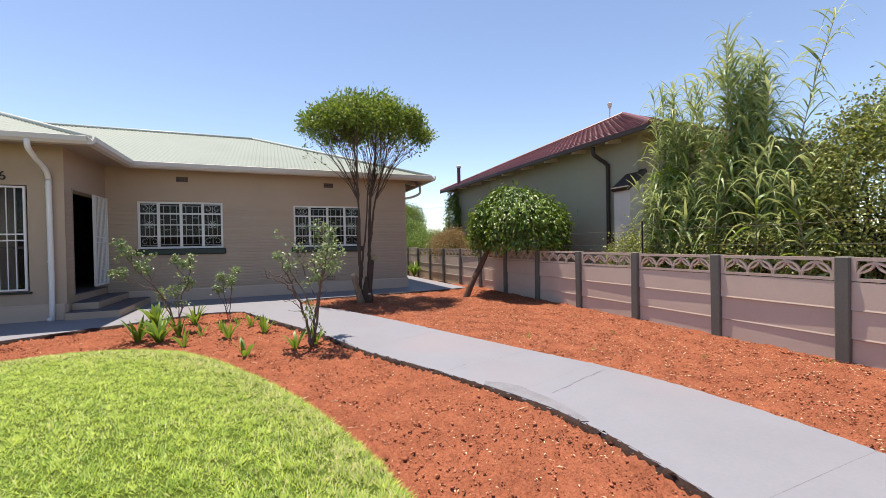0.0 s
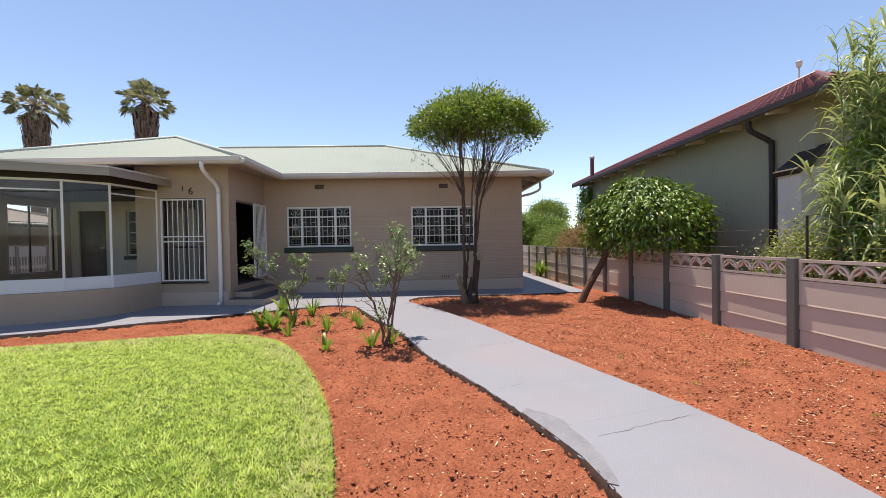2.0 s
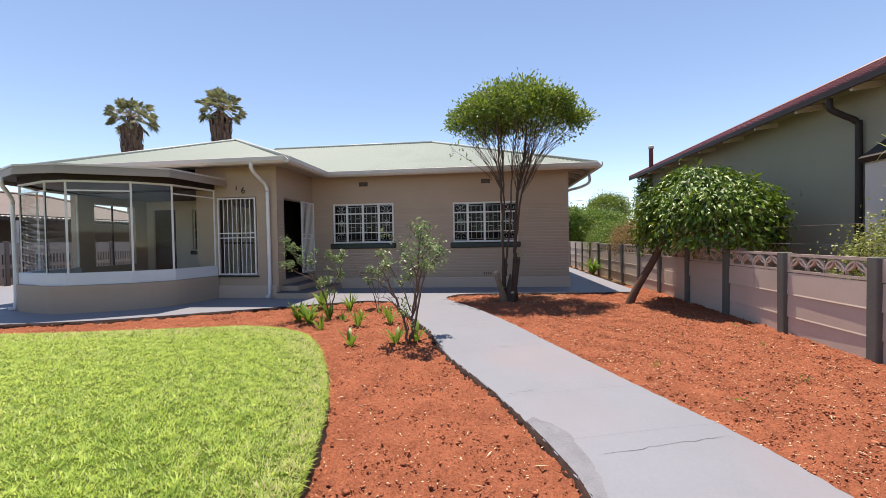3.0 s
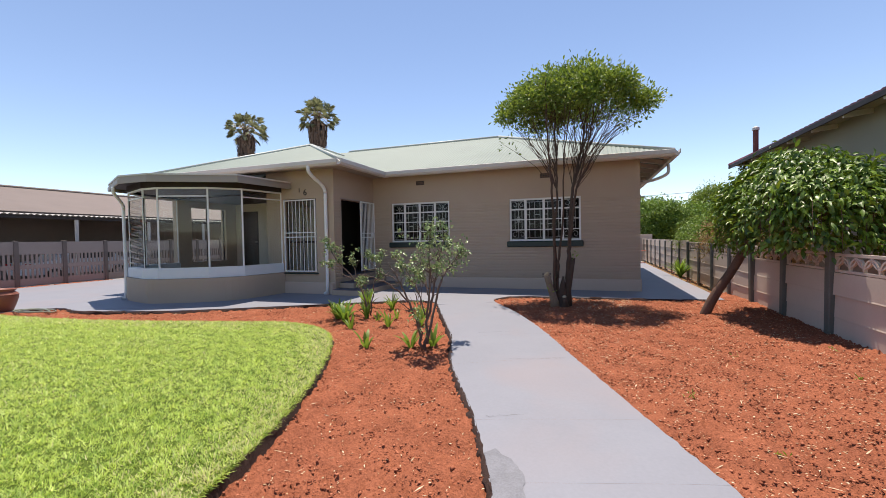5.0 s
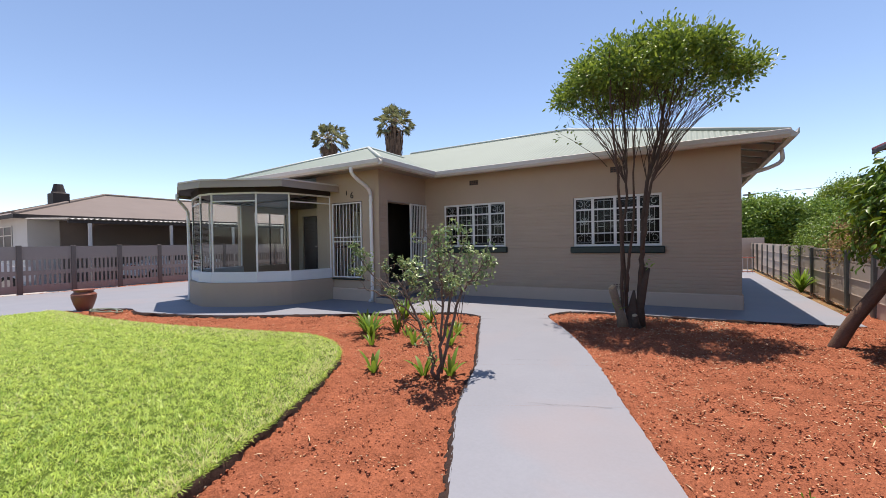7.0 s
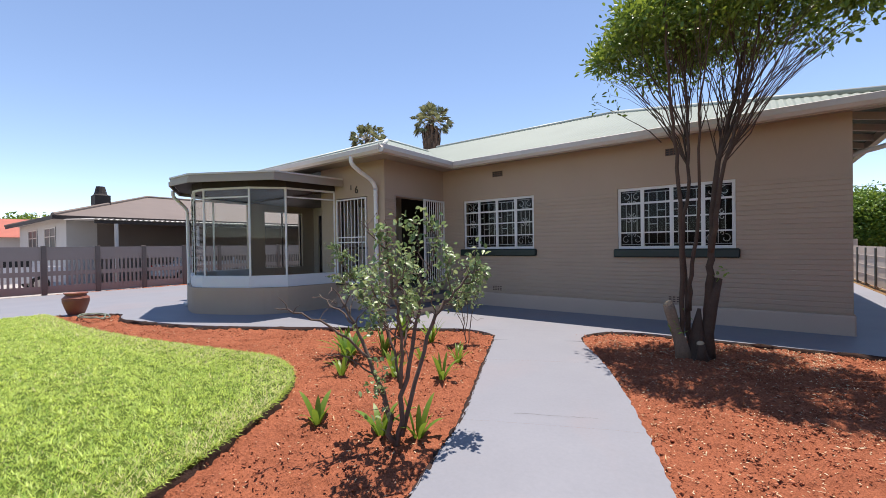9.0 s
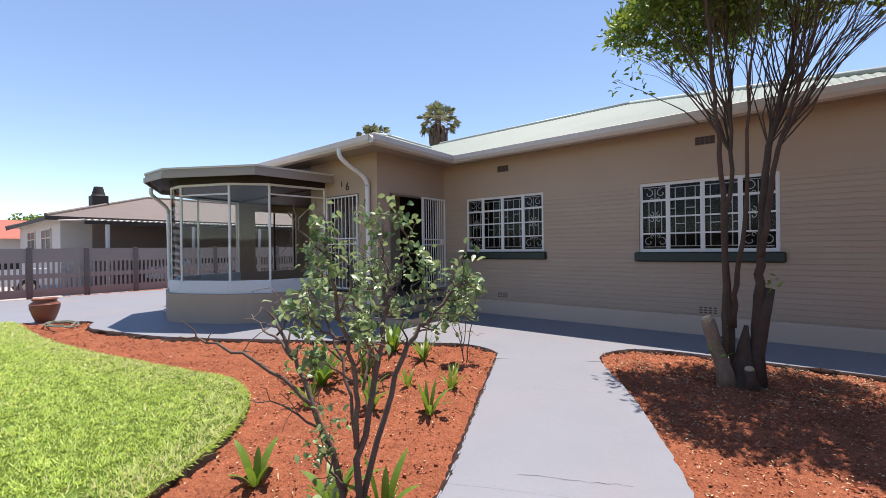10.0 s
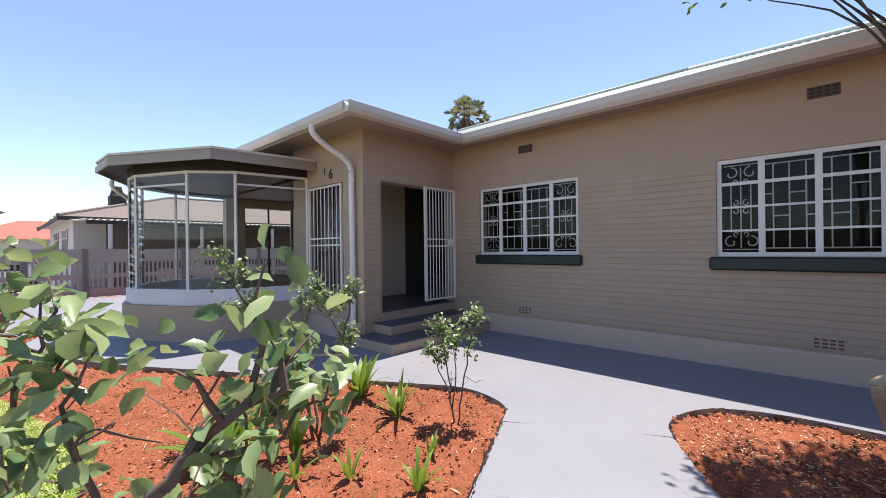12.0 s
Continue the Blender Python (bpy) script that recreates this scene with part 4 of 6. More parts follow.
def security_gate(label, at, m, w, h, bars, stile):
    """A white steel bar gate in its own plane x-z, set by m."""
    g = thing("security_gate", label, "gate", at, group="security gates")
    rows = [("stile", (0, stile, -0.02, 0.02, 0, h)), ("stile", (w - 0.035, w, -0.02, 0.02, 0, h)), ("rail", (stile, w - 0.035, -0.015, 0.015, 0, 0.035)), ("rail", (stile, w - 0.035, -0.015, 0.015, h - 0.035, h)), ("rail", (stile, w - 0.035, -0.012, 0.012, 0.475 * h, 0.475 * h + 0.026)), ("rail", (stile, w - 0.035, -0.012, 0.012, 0.535 * h, 0.535 * h + 0.026))]
    for nm, r in rows:
        part(nm, box(bmesh.new(), *r, m=m, bevel=0.003), WHITE, g)
    for i in range(bars):
        x = stile + (w - 0.035 - stile) * (i + 1) / (bars + 1)
        bm = tube(bmesh.new(), (m @ Vector((x, 0, 0.03)), m @ Vector((x, 0, h - 0.03))), 0.0095, 6)
        part("bar", bm, WHITE, g)
    return g


security_gate("white steel bar screen over the porch window", (-4.83, PY, 0.75), pose(-5.36, PY - 0.012, 0.75), 1.05, 2.0, 7, 0.035)
gate = security_gate("white steel security gate standing shut over half the doorway", (-3.7, 12.05, 0.68), pose(-3.70, 11.66, 0.68, 0, 0, 90), 0.83, 2.08, 8, 0.06)
part("lock_box", boxes((-3.73, -3.66, 12.33, 12.43, 1.70, 1.82), bevel=0.006), WHITE, gate, "white steel lock box")
bm = boxes((-3.76, -3.722, 10.66, 12.49, 2.752, 2.785), (-3.76, -3.722, 10.66, 10.692, 0.6, 2.752))
tagged(ob_from("door_frame", bm, FASCIA), "taupe-painted steel door frame", "door frame", kind="structure")
bm = boxes((-5.42, -4.25, PY - 0.06, PY + 0.02, 0.69, 0.726), bevel=0.008)
tagged(ob_from("gate_sill", bm, SILL_GREEN), "dark green painted sill under the bar screen", "sill", kind="structure")
# a plain window behind the bar screen
wi = thing("window_3", "white-framed window behind the bar screen", "window", (-4.83, PY + 0.12, 0.75), kind="structure")
part("window_frame", boxes((-5.38, -5.33, PY + 0.12, PY + 0.16, 0.73, 2.77), (-4.34, -4.29, PY + 0.12, PY + 0.16, 0.73, 2.77), (-4.86, -4.81, PY + 0.12, PY + 0.16, 0.73, 2.77), (-5.33, -4.34, PY + 0.12, PY + 0.16, 2.72, 2.77), (-5.33, -4.34, PY + 0.12, PY + 0.16, 1.55, 1.6)), DARK_WOOD, wi)
part("pane", boxes((-5.33, -4.34, PY + 0.138, PY + 0.142, 0.75, 2.72)), GLASS_DARK, wi).visible_shadow = False

# steps at the door
st = thing("entrance_steps", "taupe entrance steps with slate-grey painted treads", "steps", (-3.3, 11.3, GZ), kind="structure")
for x1, y0, z in ((-2.83, 10.14, 0.30), (-3.28, 10.5, 0.45)):
    part("step", boxes((WX0 + 0.001, x1, y0, WY - 0.03, 0.1 if z < 0.4 else 0.295, z - 0.012), bevel=0.012), TAUPE, st)
    part("tread", boxes((WX0 + 0.001, x1 - 0.004, y0 + 0.004, WY - 0.031, z - 0.011, z), bevel=0.004), SLATE_STEP, st, "slate-grey painted tread")
part("tread", boxes((WX0 - T, WX0 + 0.012, 10.69, 12.47, FLOOR_Z - 0.01, FLOOR_Z + 0.006)), SLATE_STEP, st, "slate-grey painted threshold")


def air_brick(x, z, label):
    v = thing("air_vent", label, "air vent", (x, WY, z), group="air bricks")
    part("body", boxes((x - 0.135, x + 0.135, WY - 0.009, WY + 0.01, z - 0.065, z + 0.065), bevel=0.003), VENT if z > 2 else TAUPE, v)
    for i in range(4):
        for k in range(3):
            cx, cz = x - 0.096 + i * 0.064, z - 0.04 + k * 0.04
            part("slot", boxes((cx - 0.022, cx + 0.022, WY - 0.012, WY - 0.0085, cz - 0.011, cz + 0.011)), BLACK if z > 2 else VENT, v)


air_brick(-2.1, 3.30, "brown clay air brick under the eaves")
air_brick(1.6, 3.28, "brown clay air brick under the eaves")
air_brick(-2.14, 0.57, "taupe-painted air brick above the plinth")
air_brick(1.62, 0.55, "taupe-painted air brick above the plinth")


def numeral(ch, x, z, size):
    cu = bpy.data.curves.new("numeral", "FONT")
    cu.body, cu.size, cu.extrude, cu.align_x = ch, size, 0.006, "CENTER"
    tmp = new("numeral_source", cu)
    tmp.matrix_basis = pose(x, PY - 0.008, z, 90, 0, 0)
    bpy.context.view_layer.update()
    me = bpy.data.meshes.new_from_object(tmp.evaluated_get(bpy.context.evaluated_depsgraph_get()))
    me.materials.clear()
    me.materials.append(DARK_METAL)
    ob = new("house_number", me)
    ob.matrix_basis = tmp.matrix_basis
    bpy.data.objects.remove(tmp)
    tagged(ob, "dark metal house numeral " + ch + " fixed on the taupe wall", "house number", group="house number")


numeral("1", -4.83, 2.95, 0.17)
numeral("6", -4.64, 2.86, 0.24)

# ---- sun room bay ----
BAY = [(-5.47, 10.34), (-5.67, 9.15), (-6.17, 8.57), (-7.22, 8.07), (-7.72, 8.07), (-8.85, 8.48), (-9.3, 9.2), (-9.5, 10.34)]
BAY_ROOF = [(-5.12, 10.33), (-5.3, 8.66), (-6.99, 7.67), (-7.9, 7.64), (-9.65, 8.5), (-9.95, 10.33)]


def grown(poly, d):
    """The open line poly moved outwards by d."""
    out = []
    for i, p in enumerate(poly):
        a, b = Vector(poly[max(i - 1, 0)]), Vector(poly[min(i + 1, len(poly) - 1)])
        t = (b - a).normalized()
        out.append((p[0] - t.y * d, p[1] + t.x * d))
    return out


def ring(bm, poly, d0, d1, z0, z1):
    """A wall standing between two offsets of an open line."""
    o, i = grown(poly, d0), grown(poly, d1)
    rows = [[bm.verts.new((*p, z)) for p, z in ((o[k], z0), (o[k], z1), (i[k], z1), (i[k], z0))] for k in range(len(poly))]
    for r0, r1 in zip(rows, rows[1:]):
        for k in range(4):
            j = (k + 1) % 4
            bm.faces.new((r0[k], r0[j], r1[j], r1[k]))
    bm.faces.new(rows[0])
    bm.faces.new(rows[-1][::-1])
    bmesh.ops.recalc_face_normals(bm, faces=bm.faces[:])
    return bm


bay = thing("sun_room", "glazed bay sun room with a rounded taupe base and white frames", "sun room", (-7.5, 9.2, GZ), kind="structure")
smooth_bay = [tuple(p) for p in spline(BAY, 5)]
part("base_wall", ring(bmesh.new(), smooth_bay, -0.08, 0.11, 0.0, 0.73), TAUPE, bay, "rounded taupe-painted base wall", smooth=False)
part("ledge", ring(bmesh.new(), BAY, -0.08, 0.07, 0.735, 0.98), LEDGE, bay, "white-painted sloping ledge")
bm = bmesh.new()
ring(bm, BAY, -0.045, 0.05, 0.965, 0.995)
# Dark ring added above the glazing to give the roof recess its shade.
part("shade_band", ring(bmesh.new(), BAY, -0.05, 0.04, 2.976, 3.134), DARK_METAL, bay, "dark band added for the shade under the roof")
part("sill_rail", bm, WHITE, bay, "white window rail")
part("top_rail", ring(bmesh.new(), BAY, -0.03, 0.03, 2.935, 2.975), WHITE, bay, "white window rail")
for i, p in enumerate(BAY):
    r = 0.028 if i not in (0, 7) else 0.022
    part("mullion", tube(bmesh.new(), ((*p, 0.99), (*p, 2.94)), r, 4), WHITE, bay)
for i, (a, b) in enumerate(zip(BAY, BAY[1:])):
    va, vb = Vector((*a, 0)), Vector((*b, 0))
    if i in (0, 2, 4):
        bm = beam(bmesh.new(), va + Vector((0, 0, 2.76)), vb + Vector((0, 0, 2.76)), 0.03, 0.03)
        part("transom", bm, WHITE, bay)
    if i in (3, 4):
        n = 12
        for k in range(n):
            z = 1.06 + k * 0.155
            m = Matrix.Translation(va.lerp(vb, 0.04) + Vector((0, 0, z))) @ (vb - va).to_track_quat("Y", "Z").to_matrix().to_4x4() @ pose(0, 0, 0, 0, 55, 0)
            q = part("louvre", box(bmesh.new(), -0.085, 0.085, 0, (vb - va).length * 0.92, -0.0025, 0.0025, m), GLASS, bay, "clear glass louvre blade")
            q.visible_shadow = False
        for u in (0.03, 0.97):
            c = va.lerp(vb, u)
            part("louvre_rail", tube(bmesh.new(), (c + Vector((0, 0, 1.0)), c + Vector((0, 0, 2.74))), 0.014, 4), DARK_METAL, bay)
    else:
        bm = beam(bmesh.new(), va.lerp(vb, 0.02) + Vector((0, 0, 1.965)), va.lerp(vb, 0.98) + Vector((0, 0, 1.965)), 0.005, 1.94)
        q = part("pane", bm, GLASS, bay)
        q.visible_shadow = False
bm = bmesh.new()
prism(bm, BAY_ROOF, 3.15, 3.235)
part("roof", bm, FASCIA, bay, "flat taupe roof with a deep fascia")
part("fascia", ring(bmesh.new(), BAY_ROOF, 0.0, 0.03, 3.05, 3.149) , FASCIA, bay, "deep taupe fascia board")
part("fascia_drip", ring(bmesh.new(), BAY_ROOF, -0.012, 0.02, 3.215, 3.25), GUTTER, bay, "pale metal roof edge strip")
bm = bmesh.new()
prism(bm, grown(BAY, -0.06), 3.02, 3.035)
part("soffit", bm, CEIL_WOOD, bay, "dark brown boarded ceiling")
bm = bmesh.new()
prism(bm, [(x * 0.985 - 0.11, y * 0.985 + 0.14) for x, y in BAY_ROOF], 3.135, 3.147)
part("soffit_board", bm, DARK_METAL, bay, "dark brown soffit")
bm = bmesh.new()
prism(bm, grown(BAY, -0.1), FLOOR_Z - 0.1, FLOOR_Z)
part("floor", bm, FLOOR_DARK, bay, "dark floor")
bm = boxes((LX, -5.72, PY, 12.6, 2.97, 2.995))
tagged(ob_from("porch_ceiling", bm, CEIL_WOOD), "dark brown boarded porch ceiling", "ceiling", kind="structure")
bm = boxes((LX - 0.12, LX - 0.09, 11.44, 11.48, 0.98, 2.76), (LX - 0.12, LX - 0.09, 10.8, 10.84, 0.98, 2.76), (LX - 0.12, LX - 0.09, 12.11, 12.15, 0.98, 2.76))
wl4 = thing("window_4", "plain window with dark mullions on the far side of the porch", "window", (LX, 11.4, 0.98), kind="structure")
part("window_frame", bm, DARK_METAL, wl4)
part("pane", boxes((LX - 0.107, LX - 0.103, 10.84, 12.11, 0.98, 2.76)), GLASS, wl4).visible_shadow = False
d5 = thing("door_1", "dark wooden door standing shut behind the sun room", "door", (-8.8, 12.6, FLOOR_Z), kind="structure")
part("door_leaf", boxes((-9.22, -8.43, 12.66, 12.70, FLOOR_Z, 2.7), bevel=0.004), DARK_WOOD, d5)
for k in range(8):
    z = FLOOR_Z + 0.12 + k * 0.25
    part("louvre_board", boxes((-9.12, -8.53, 12.645, 12.66, z, z + 0.17), bevel=0.005), DARK_WOOD, d5)
part("door_handle", tube(bmesh.new(), ((-8.5, 12.63, 1.6), (-8.62, 12.63, 1.6)), 0.012, 6), GUTTER, d5, "metal lever handle")
w5 = thing("window_5", "small white barred window on the inner wall of the sun room", "window", (-7.55, 12.6, 1.36), kind="structure")
part("window_frame", boxes((-7.85, -7.25, 12.66, 12.70, 2.66, 2.7), (-7.85, -7.25, 12.66, 12.70, 1.36, 1.4), (-7.85, -7.81, 12.66, 12.70, 1.4, 2.66), (-7.29, -7.25, 12.66, 12.70, 1.4, 2.66), (-7.57, -7.53, 12.66, 12.70, 1.4, 2.66)), WHITE, w5)
for z in (1.72, 2.04, 2.36):
    part("glazing_bar", boxes((-7.81, -7.57, 12.665, 12.695, z - 0.012, z + 0.012), (-7.53, -7.29, 12.665, 12.695, z - 0.012, z + 0.012)), WHITE, w5)
part("pane", boxes((-7.81, -7.29, 12.678, 12.682, 1.4, 2.66)), GLASS_DARK, w5).visible_shadow = False
part("window_sill", boxes((-7.9, -7.2, 12.54, 12.6, 1.24, 1.355), bevel=0.01), SILL_GREEN, w5, "dark green painted sill")
bp = thing("downpipe", "white-painted downpipe beside the sun room", "downpipe", (-9.0, 8.3, 0.2))
part("pipe", tube(bmesh.new(), [tuple(p) for p in spline([(-8.6, 7.95, 3.05), (-8.62, 7.97, 2.9), (-8.78, 8.2, 2.75), (-8.92, 8.38, 2.6), (-8.95, 8.4, 2.3), (-8.95, 8.4, 0.35), (-9.02, 8.3, 0.2)], 4)], 0.04, 10), WHITE, bp, smooth=True)

# ---- fences ----
FX = 6.05


def right_fence():
    fence = thing("precast_fence", "pink precast concrete panel fence with grey-green posts and arched top panels", "fence", (FX, 8, 0), kind="structure")
    ys = [4.05 + 1.463 * k for k in range(-5, 19)]
    bmp = bmesh.new()
    box(bmp, -0.07, 0.07, -0.07, 0.07, -0.1, 1.23, bevel=0.012)
    post = bpy.data.meshes.new("post")
    bmp.to_mesh(post)
    bmp.free()
    post.materials.append(FENCE_POST)
    L = 1.463 - 0.12

    def panel(h):
        bm = bmesh.new()
        v = [bm.verts.new(p) for p in ((-0.031, 0, 0), (0.02, 0, 0), (0.02, 0, h - 0.004), (-0.016, 0, h - 0.004), (-0.026, 0, 0.02))]
        w = [bm.verts.new((p.co.x, L, p.co.z)) for p in v]
        k = len(v)
        order = (0, 1, 2, 3, 4)
        for i in range(k):
            j = (i + 1) % k
            bm.faces.new((v[order[i]], v[order[j]], w[order[j]], w[order[i]]))
        bm.faces.new(v[::-1])
        bm.faces.new(w)
        bmesh.ops.recalc_face_normals(bm, faces=bm.faces[:])
        me = bpy.data.meshes.new("panel")
        bm.to_mesh(me)
        bm.free()
        me.materials.append(FENCE_PINK)
        return me

    def lattice():
        """A top panel pierced by overlapping arches."""
        bm = bmesh.new()
        h, t = 0.27, 0.02
        box(bm, -t, t, 0, L, 0, 0.035)
        box(bm, -t, t, 0, L, h - 0.04, h)
        box(bm, -t, t, 0, 0.05, 0.035, h - 0.04)
        box(bm, -t, t, L - 0.05, L, 0.035, h - 0.04)
        n = 4
        w = (L - 0.1) / n
        for i in range(n):
            c = 0.05 + w * (i + 0.5)
            for r in (w * 0.5,):
                pts = [(0, c - r * math.cos(a), 0.02 + 0.19 * math.sin(a)) for a in [math.pi * k / 12 for k in range(13)]]
                for a, b in zip(pts, pts[1:]):
                    beam(bm, a, b, 2 * t * 0.9, 0.026)
        for i in range(n + 1):
            c = 0.05 + w * i
            pts = [(0, c - w * 0.5 * math.cos(a), h - 0.025 - 0.15 * math.sin(a)) for a in [math.pi * k / 10 for k in range(11)]]
            for a, b in zip(pts, pts[1:]):
                if 0.03 < (a[1] + b[1]) / 2 < L - 0.03:
                    beam(bm, a, b, 2 * t * 0.8, 0.024)
        me = bpy.data.meshes.new("arched_panel")
        bm.to_mesh(me)
        bm.free()
        me.materials.append(FENCE_PINK)
        return me

    plain, arched, low = panel(0.325), lattice(), panel(0.325)
    for k, y in enumerate(ys):
        z0 = 0.05 + 0.008 * np.clip(y - 4, 0, 8)
        dx = 0.06 - 0.01 * np.clip(y - 4, 0, 8) if y < 12 else -0.02
        ob = new("post", post)
        ob.parent = fence
        ob.matrix_parent_inverse = fence.matrix_basis.inverted()
        ob.matrix_basis = pose(FX + dx, y, z0 - 0.01, rng.normal() * 0.5, rng.normal() * 0.5, 0)
        if k == len(ys) - 1:
            continue
        for i in range(4):
            me = plain if i < 3 else (arched if y < 16 else plain)
            ob = new("arched_panel" if me is arched else "panel", me)
            ob.parent = fence
            ob.matrix_parent_inverse = fence.matrix_basis.inverted()
            ob.matrix_basis = pose(FX + dx + rng.normal() * 0.003, y + 0.06, z0 - 0.045 + 0.327 * i + (0.005 if i == 3 else 0), 0, 0, rng.normal() * 0.15)


right_fence()


def left_fence():
    fence = thing("slotted_fence", "brown-grey precast fence with upright slots and dark posts", "fence", (-17.3, 9, 0.1), kind="structure")
    bm = bmesh.new()
    box(bm, -0.07, 0.07, -0.07, 0.07, -0.1, 1.70, bevel=0.01)
    post = bpy.data.meshes.new("post")
    bm.to_mesh(post)
    bm.free()
    post.materials.append(FENCE_DARK)
    L = 1.5 - 0.13
    bm = bmesh.new()
    for z0, z1 in ((0.0, 0.27), (0.63, 0.79), (1.18, 1.66)):
        box(bm, -0.025, 0.025, 0, L, z0, z1)
    n = 10
    for z0, z1 in ((0.27, 0.63), (0.79, 1.18)):
        for i in range(n + 1):
            c = L * i / n
            box(bm, -0.02, 0.02, max(0, c - 0.032), min(L, c + 0.032), z0, z1)
    pan = bpy.data.meshes.new("slotted_panel")
    bm.to_mesh(pan)
    bm.free()
    pan.materials.append(FENCE_GREY)
    for k in range(-6, 15):
        y = 8.49 + 1.5 * k
        for me, nm, m in ((post, "post", pose(-17.3, y, 0.1)), (pan, "slotted_panel", pose(-17.3, y + 0.065, 0.1))):
            ob = new(nm, me)
            ob.parent = fence
            ob.matrix_parent_inverse = fence.matrix_basis.inverted()
            ob.matrix_basis = m


left_fence()
# Unseen street-side wall, added to darken what the window panes mirror.
tagged(ob_from("wall_street", boxes((-17.5, 6.2, -4.2, -4.0, -0.1, 2.2), bevel=0.01), FENCE_GREY), "unseen plain wall added behind the camera for reflections", "wall", kind="structure")
tagged(ob_from("wall_yard_end", boxes((4.5, 6.6, 30.0, 30.12, -0.1, 1.65), bevel=0.01), FENCE_PINK), "plain pale wall closing the side passage", "wall", kind="structure")
gt = thing("passage_gate", "low pale metal gate across the side passage", "gate", (5.0, 24.0, 0.15))
for i in range(9):
    part("bar", tube(bmesh.new(), ((4.05 + i * 0.17, 24.0, 0.1), (4.05 + i * 0.17, 24.0, 0.85)), 0.015, 5), NEIGH_WHITE, gt)
for z in (0.2, 0.8):
    part("rail", tube(bmesh.new(), ((4.0, 24.0, z), (5.5, 24.0, z)), 0.02, 5), ORANGE_ROOF, gt)

# wire on a pole behind the fence
pl = thing("wire_pole", "thin dark metal pole with wires behind the fence", "pole", (6.35, 5.6, 0))
part("pole", tube(bmesh.new(), ((6.35, 5.6, -0.05), (6.35, 5.6, 1.85)), 0.016, 6), DARK_METAL, pl)
for z in (1.72, 1.45):
    part("wire", tube(bmesh.new(), [(6.35, y, z - 0.04 * math.sin((y + 2) / 15 * math.pi)) for y in np.linspace(-2, 13, 12)], 0.0025, 3), GUTTER, pl)

# ---- neighbour on the right ----
nh = thing("neighbour_house", "olive-plastered house with a dark red tiled hipped roof", "house", (12, 12, 0))
for w in ((7.92, 8.15, 7.1, 17.5, -0.1, 3.965), (8.15, 17.5, 7.1, 7.33, -0.1, 3.965), (8.15, 17.5, 17.27, 17.5, -0.1, 3.965), (17.27, 17.5, 7.33, 17.27, -0.1, 3.965)):
    part("wall", boxes(w), OLIVE_WALL, nh, "olive plaster wall")
part("plinth", boxes((7.885, 7.918, 7.08, 17.52, -0.1, 1.32), bevel=0.006), OLIVE_WALL, nh, "olive plaster plinth")


def tiled_slope(a, b, c, d, rows, step):
    """Rows of barrel tiles on a slope: eave a-b, top d-c."""
    a, b, c, d = (np.array(p, float) for p in (a, b, c, d))
    nrm = np.cross(b - a, d - a)
    nrm /= np.linalg.norm(nrm)
    if nrm[2] < 0:
        nrm = -nrm
    for r in range(rows):
        t0, t1 = r / rows, (r + 1.15) / rows
        l0, r0 = a + (d - a) * t0, b + (c - b) * t0
        l1, r1 = a + (d - a) * min(t1, 1), b + (c - b) * min(t1, 1)
        w = np.linalg.norm(r0 - l0)
        n = max(2, int(w / step * 4))
        u = np.linspace(0, 1, n + 1)
        h = 0.032 * np.abs(np.sin(u * w / step * math.pi))[:, None] * nrm
        p0 = l0 + u[:, None] * (r0 - l0) + h + nrm * 0.035
        p1 = l1 + u[:, None] * (r1 - l1) + h * 0.8
        pe = l0 + u[:, None] * (r0 - l0) - nrm * 0.005
        v = np.concatenate([pe, p0, p1])
        i = np.arange(n)
        m = n + 1
        f = np.concatenate([np.stack([i, i + 1, i + 1 + m, i + m], 1), np.stack([i + m, i + 1 + m, i + 1 + 2 * m, i + 2 * m], 1)])
        raw("tile_course", v, f, RED_TILE, nh)["kind"] = "stuff"


N0, N1, N2, N3 = (7.43, 6.3, 3.95), (7.43, 17.95, 3.95), (18.0, 17.95, 3.95), (18.0, 6.3, 3.95)
NA, NB = (12.8, 12.12, 6.42), (13.2, 12.12, 6.42)
tiled_slope(N0, N1, NA, NA, 17, 0.22)
tiled_slope(N3, N0, NA, NB, 17, 0.22)
raw("roof_back", [N1, N2, N3, NA, NB], [(0, 1, 4), (0, 4, 3), (1, 2, 4)], RED_TILE, nh)
for a, b in ((N0, NA), (N1, NA)):
    part("hip_cap", tube(bmesh.new(), [(a[0] + (b[0] - a[0]) * t, a[1] + (b[1] - a[1]) * t, a[2] + (b[2] - a[2]) * t + 0.05) for t in np.linspace(0, 1, 16)], 0.06, 8), RED_TILE, nh)
part("fascia", boxes((7.40, 7.44, 6.3, 17.95, 3.87, 3.965), (7.44, 18, 6.28, 6.32, 3.87, 3.965)), DARK_METAL, nh, "dark brown fascia")
part("soffit", boxes((7.44, 17.9, 6.34, 17.9, 3.97, 3.985)), OLIVE_WALL, nh)
for i in range(9):
    y = 7.6 + i * 1.2
    part("rafter_end", beam(bmesh.new(), (7.46, y, 3.88), (7.92, y, 3.93), 0.06, 0.10), GUTTER, nh, "cream rafter end")
part("downpipe", tube(bmesh.new(), [tuple(p) for p in spline([(7.48, 8.05, 3.85), (7.5, 8.05, 3.68), (7.65, 8.0, 3.55), (7.82, 7.95, 3.42), (7.84, 7.93, 3.2), (7.84, 7.93, 1.3)], 4)], 0.05, 8), DARK_METAL, nh, "black downpipe", smooth=True)
bm = bmesh.new()
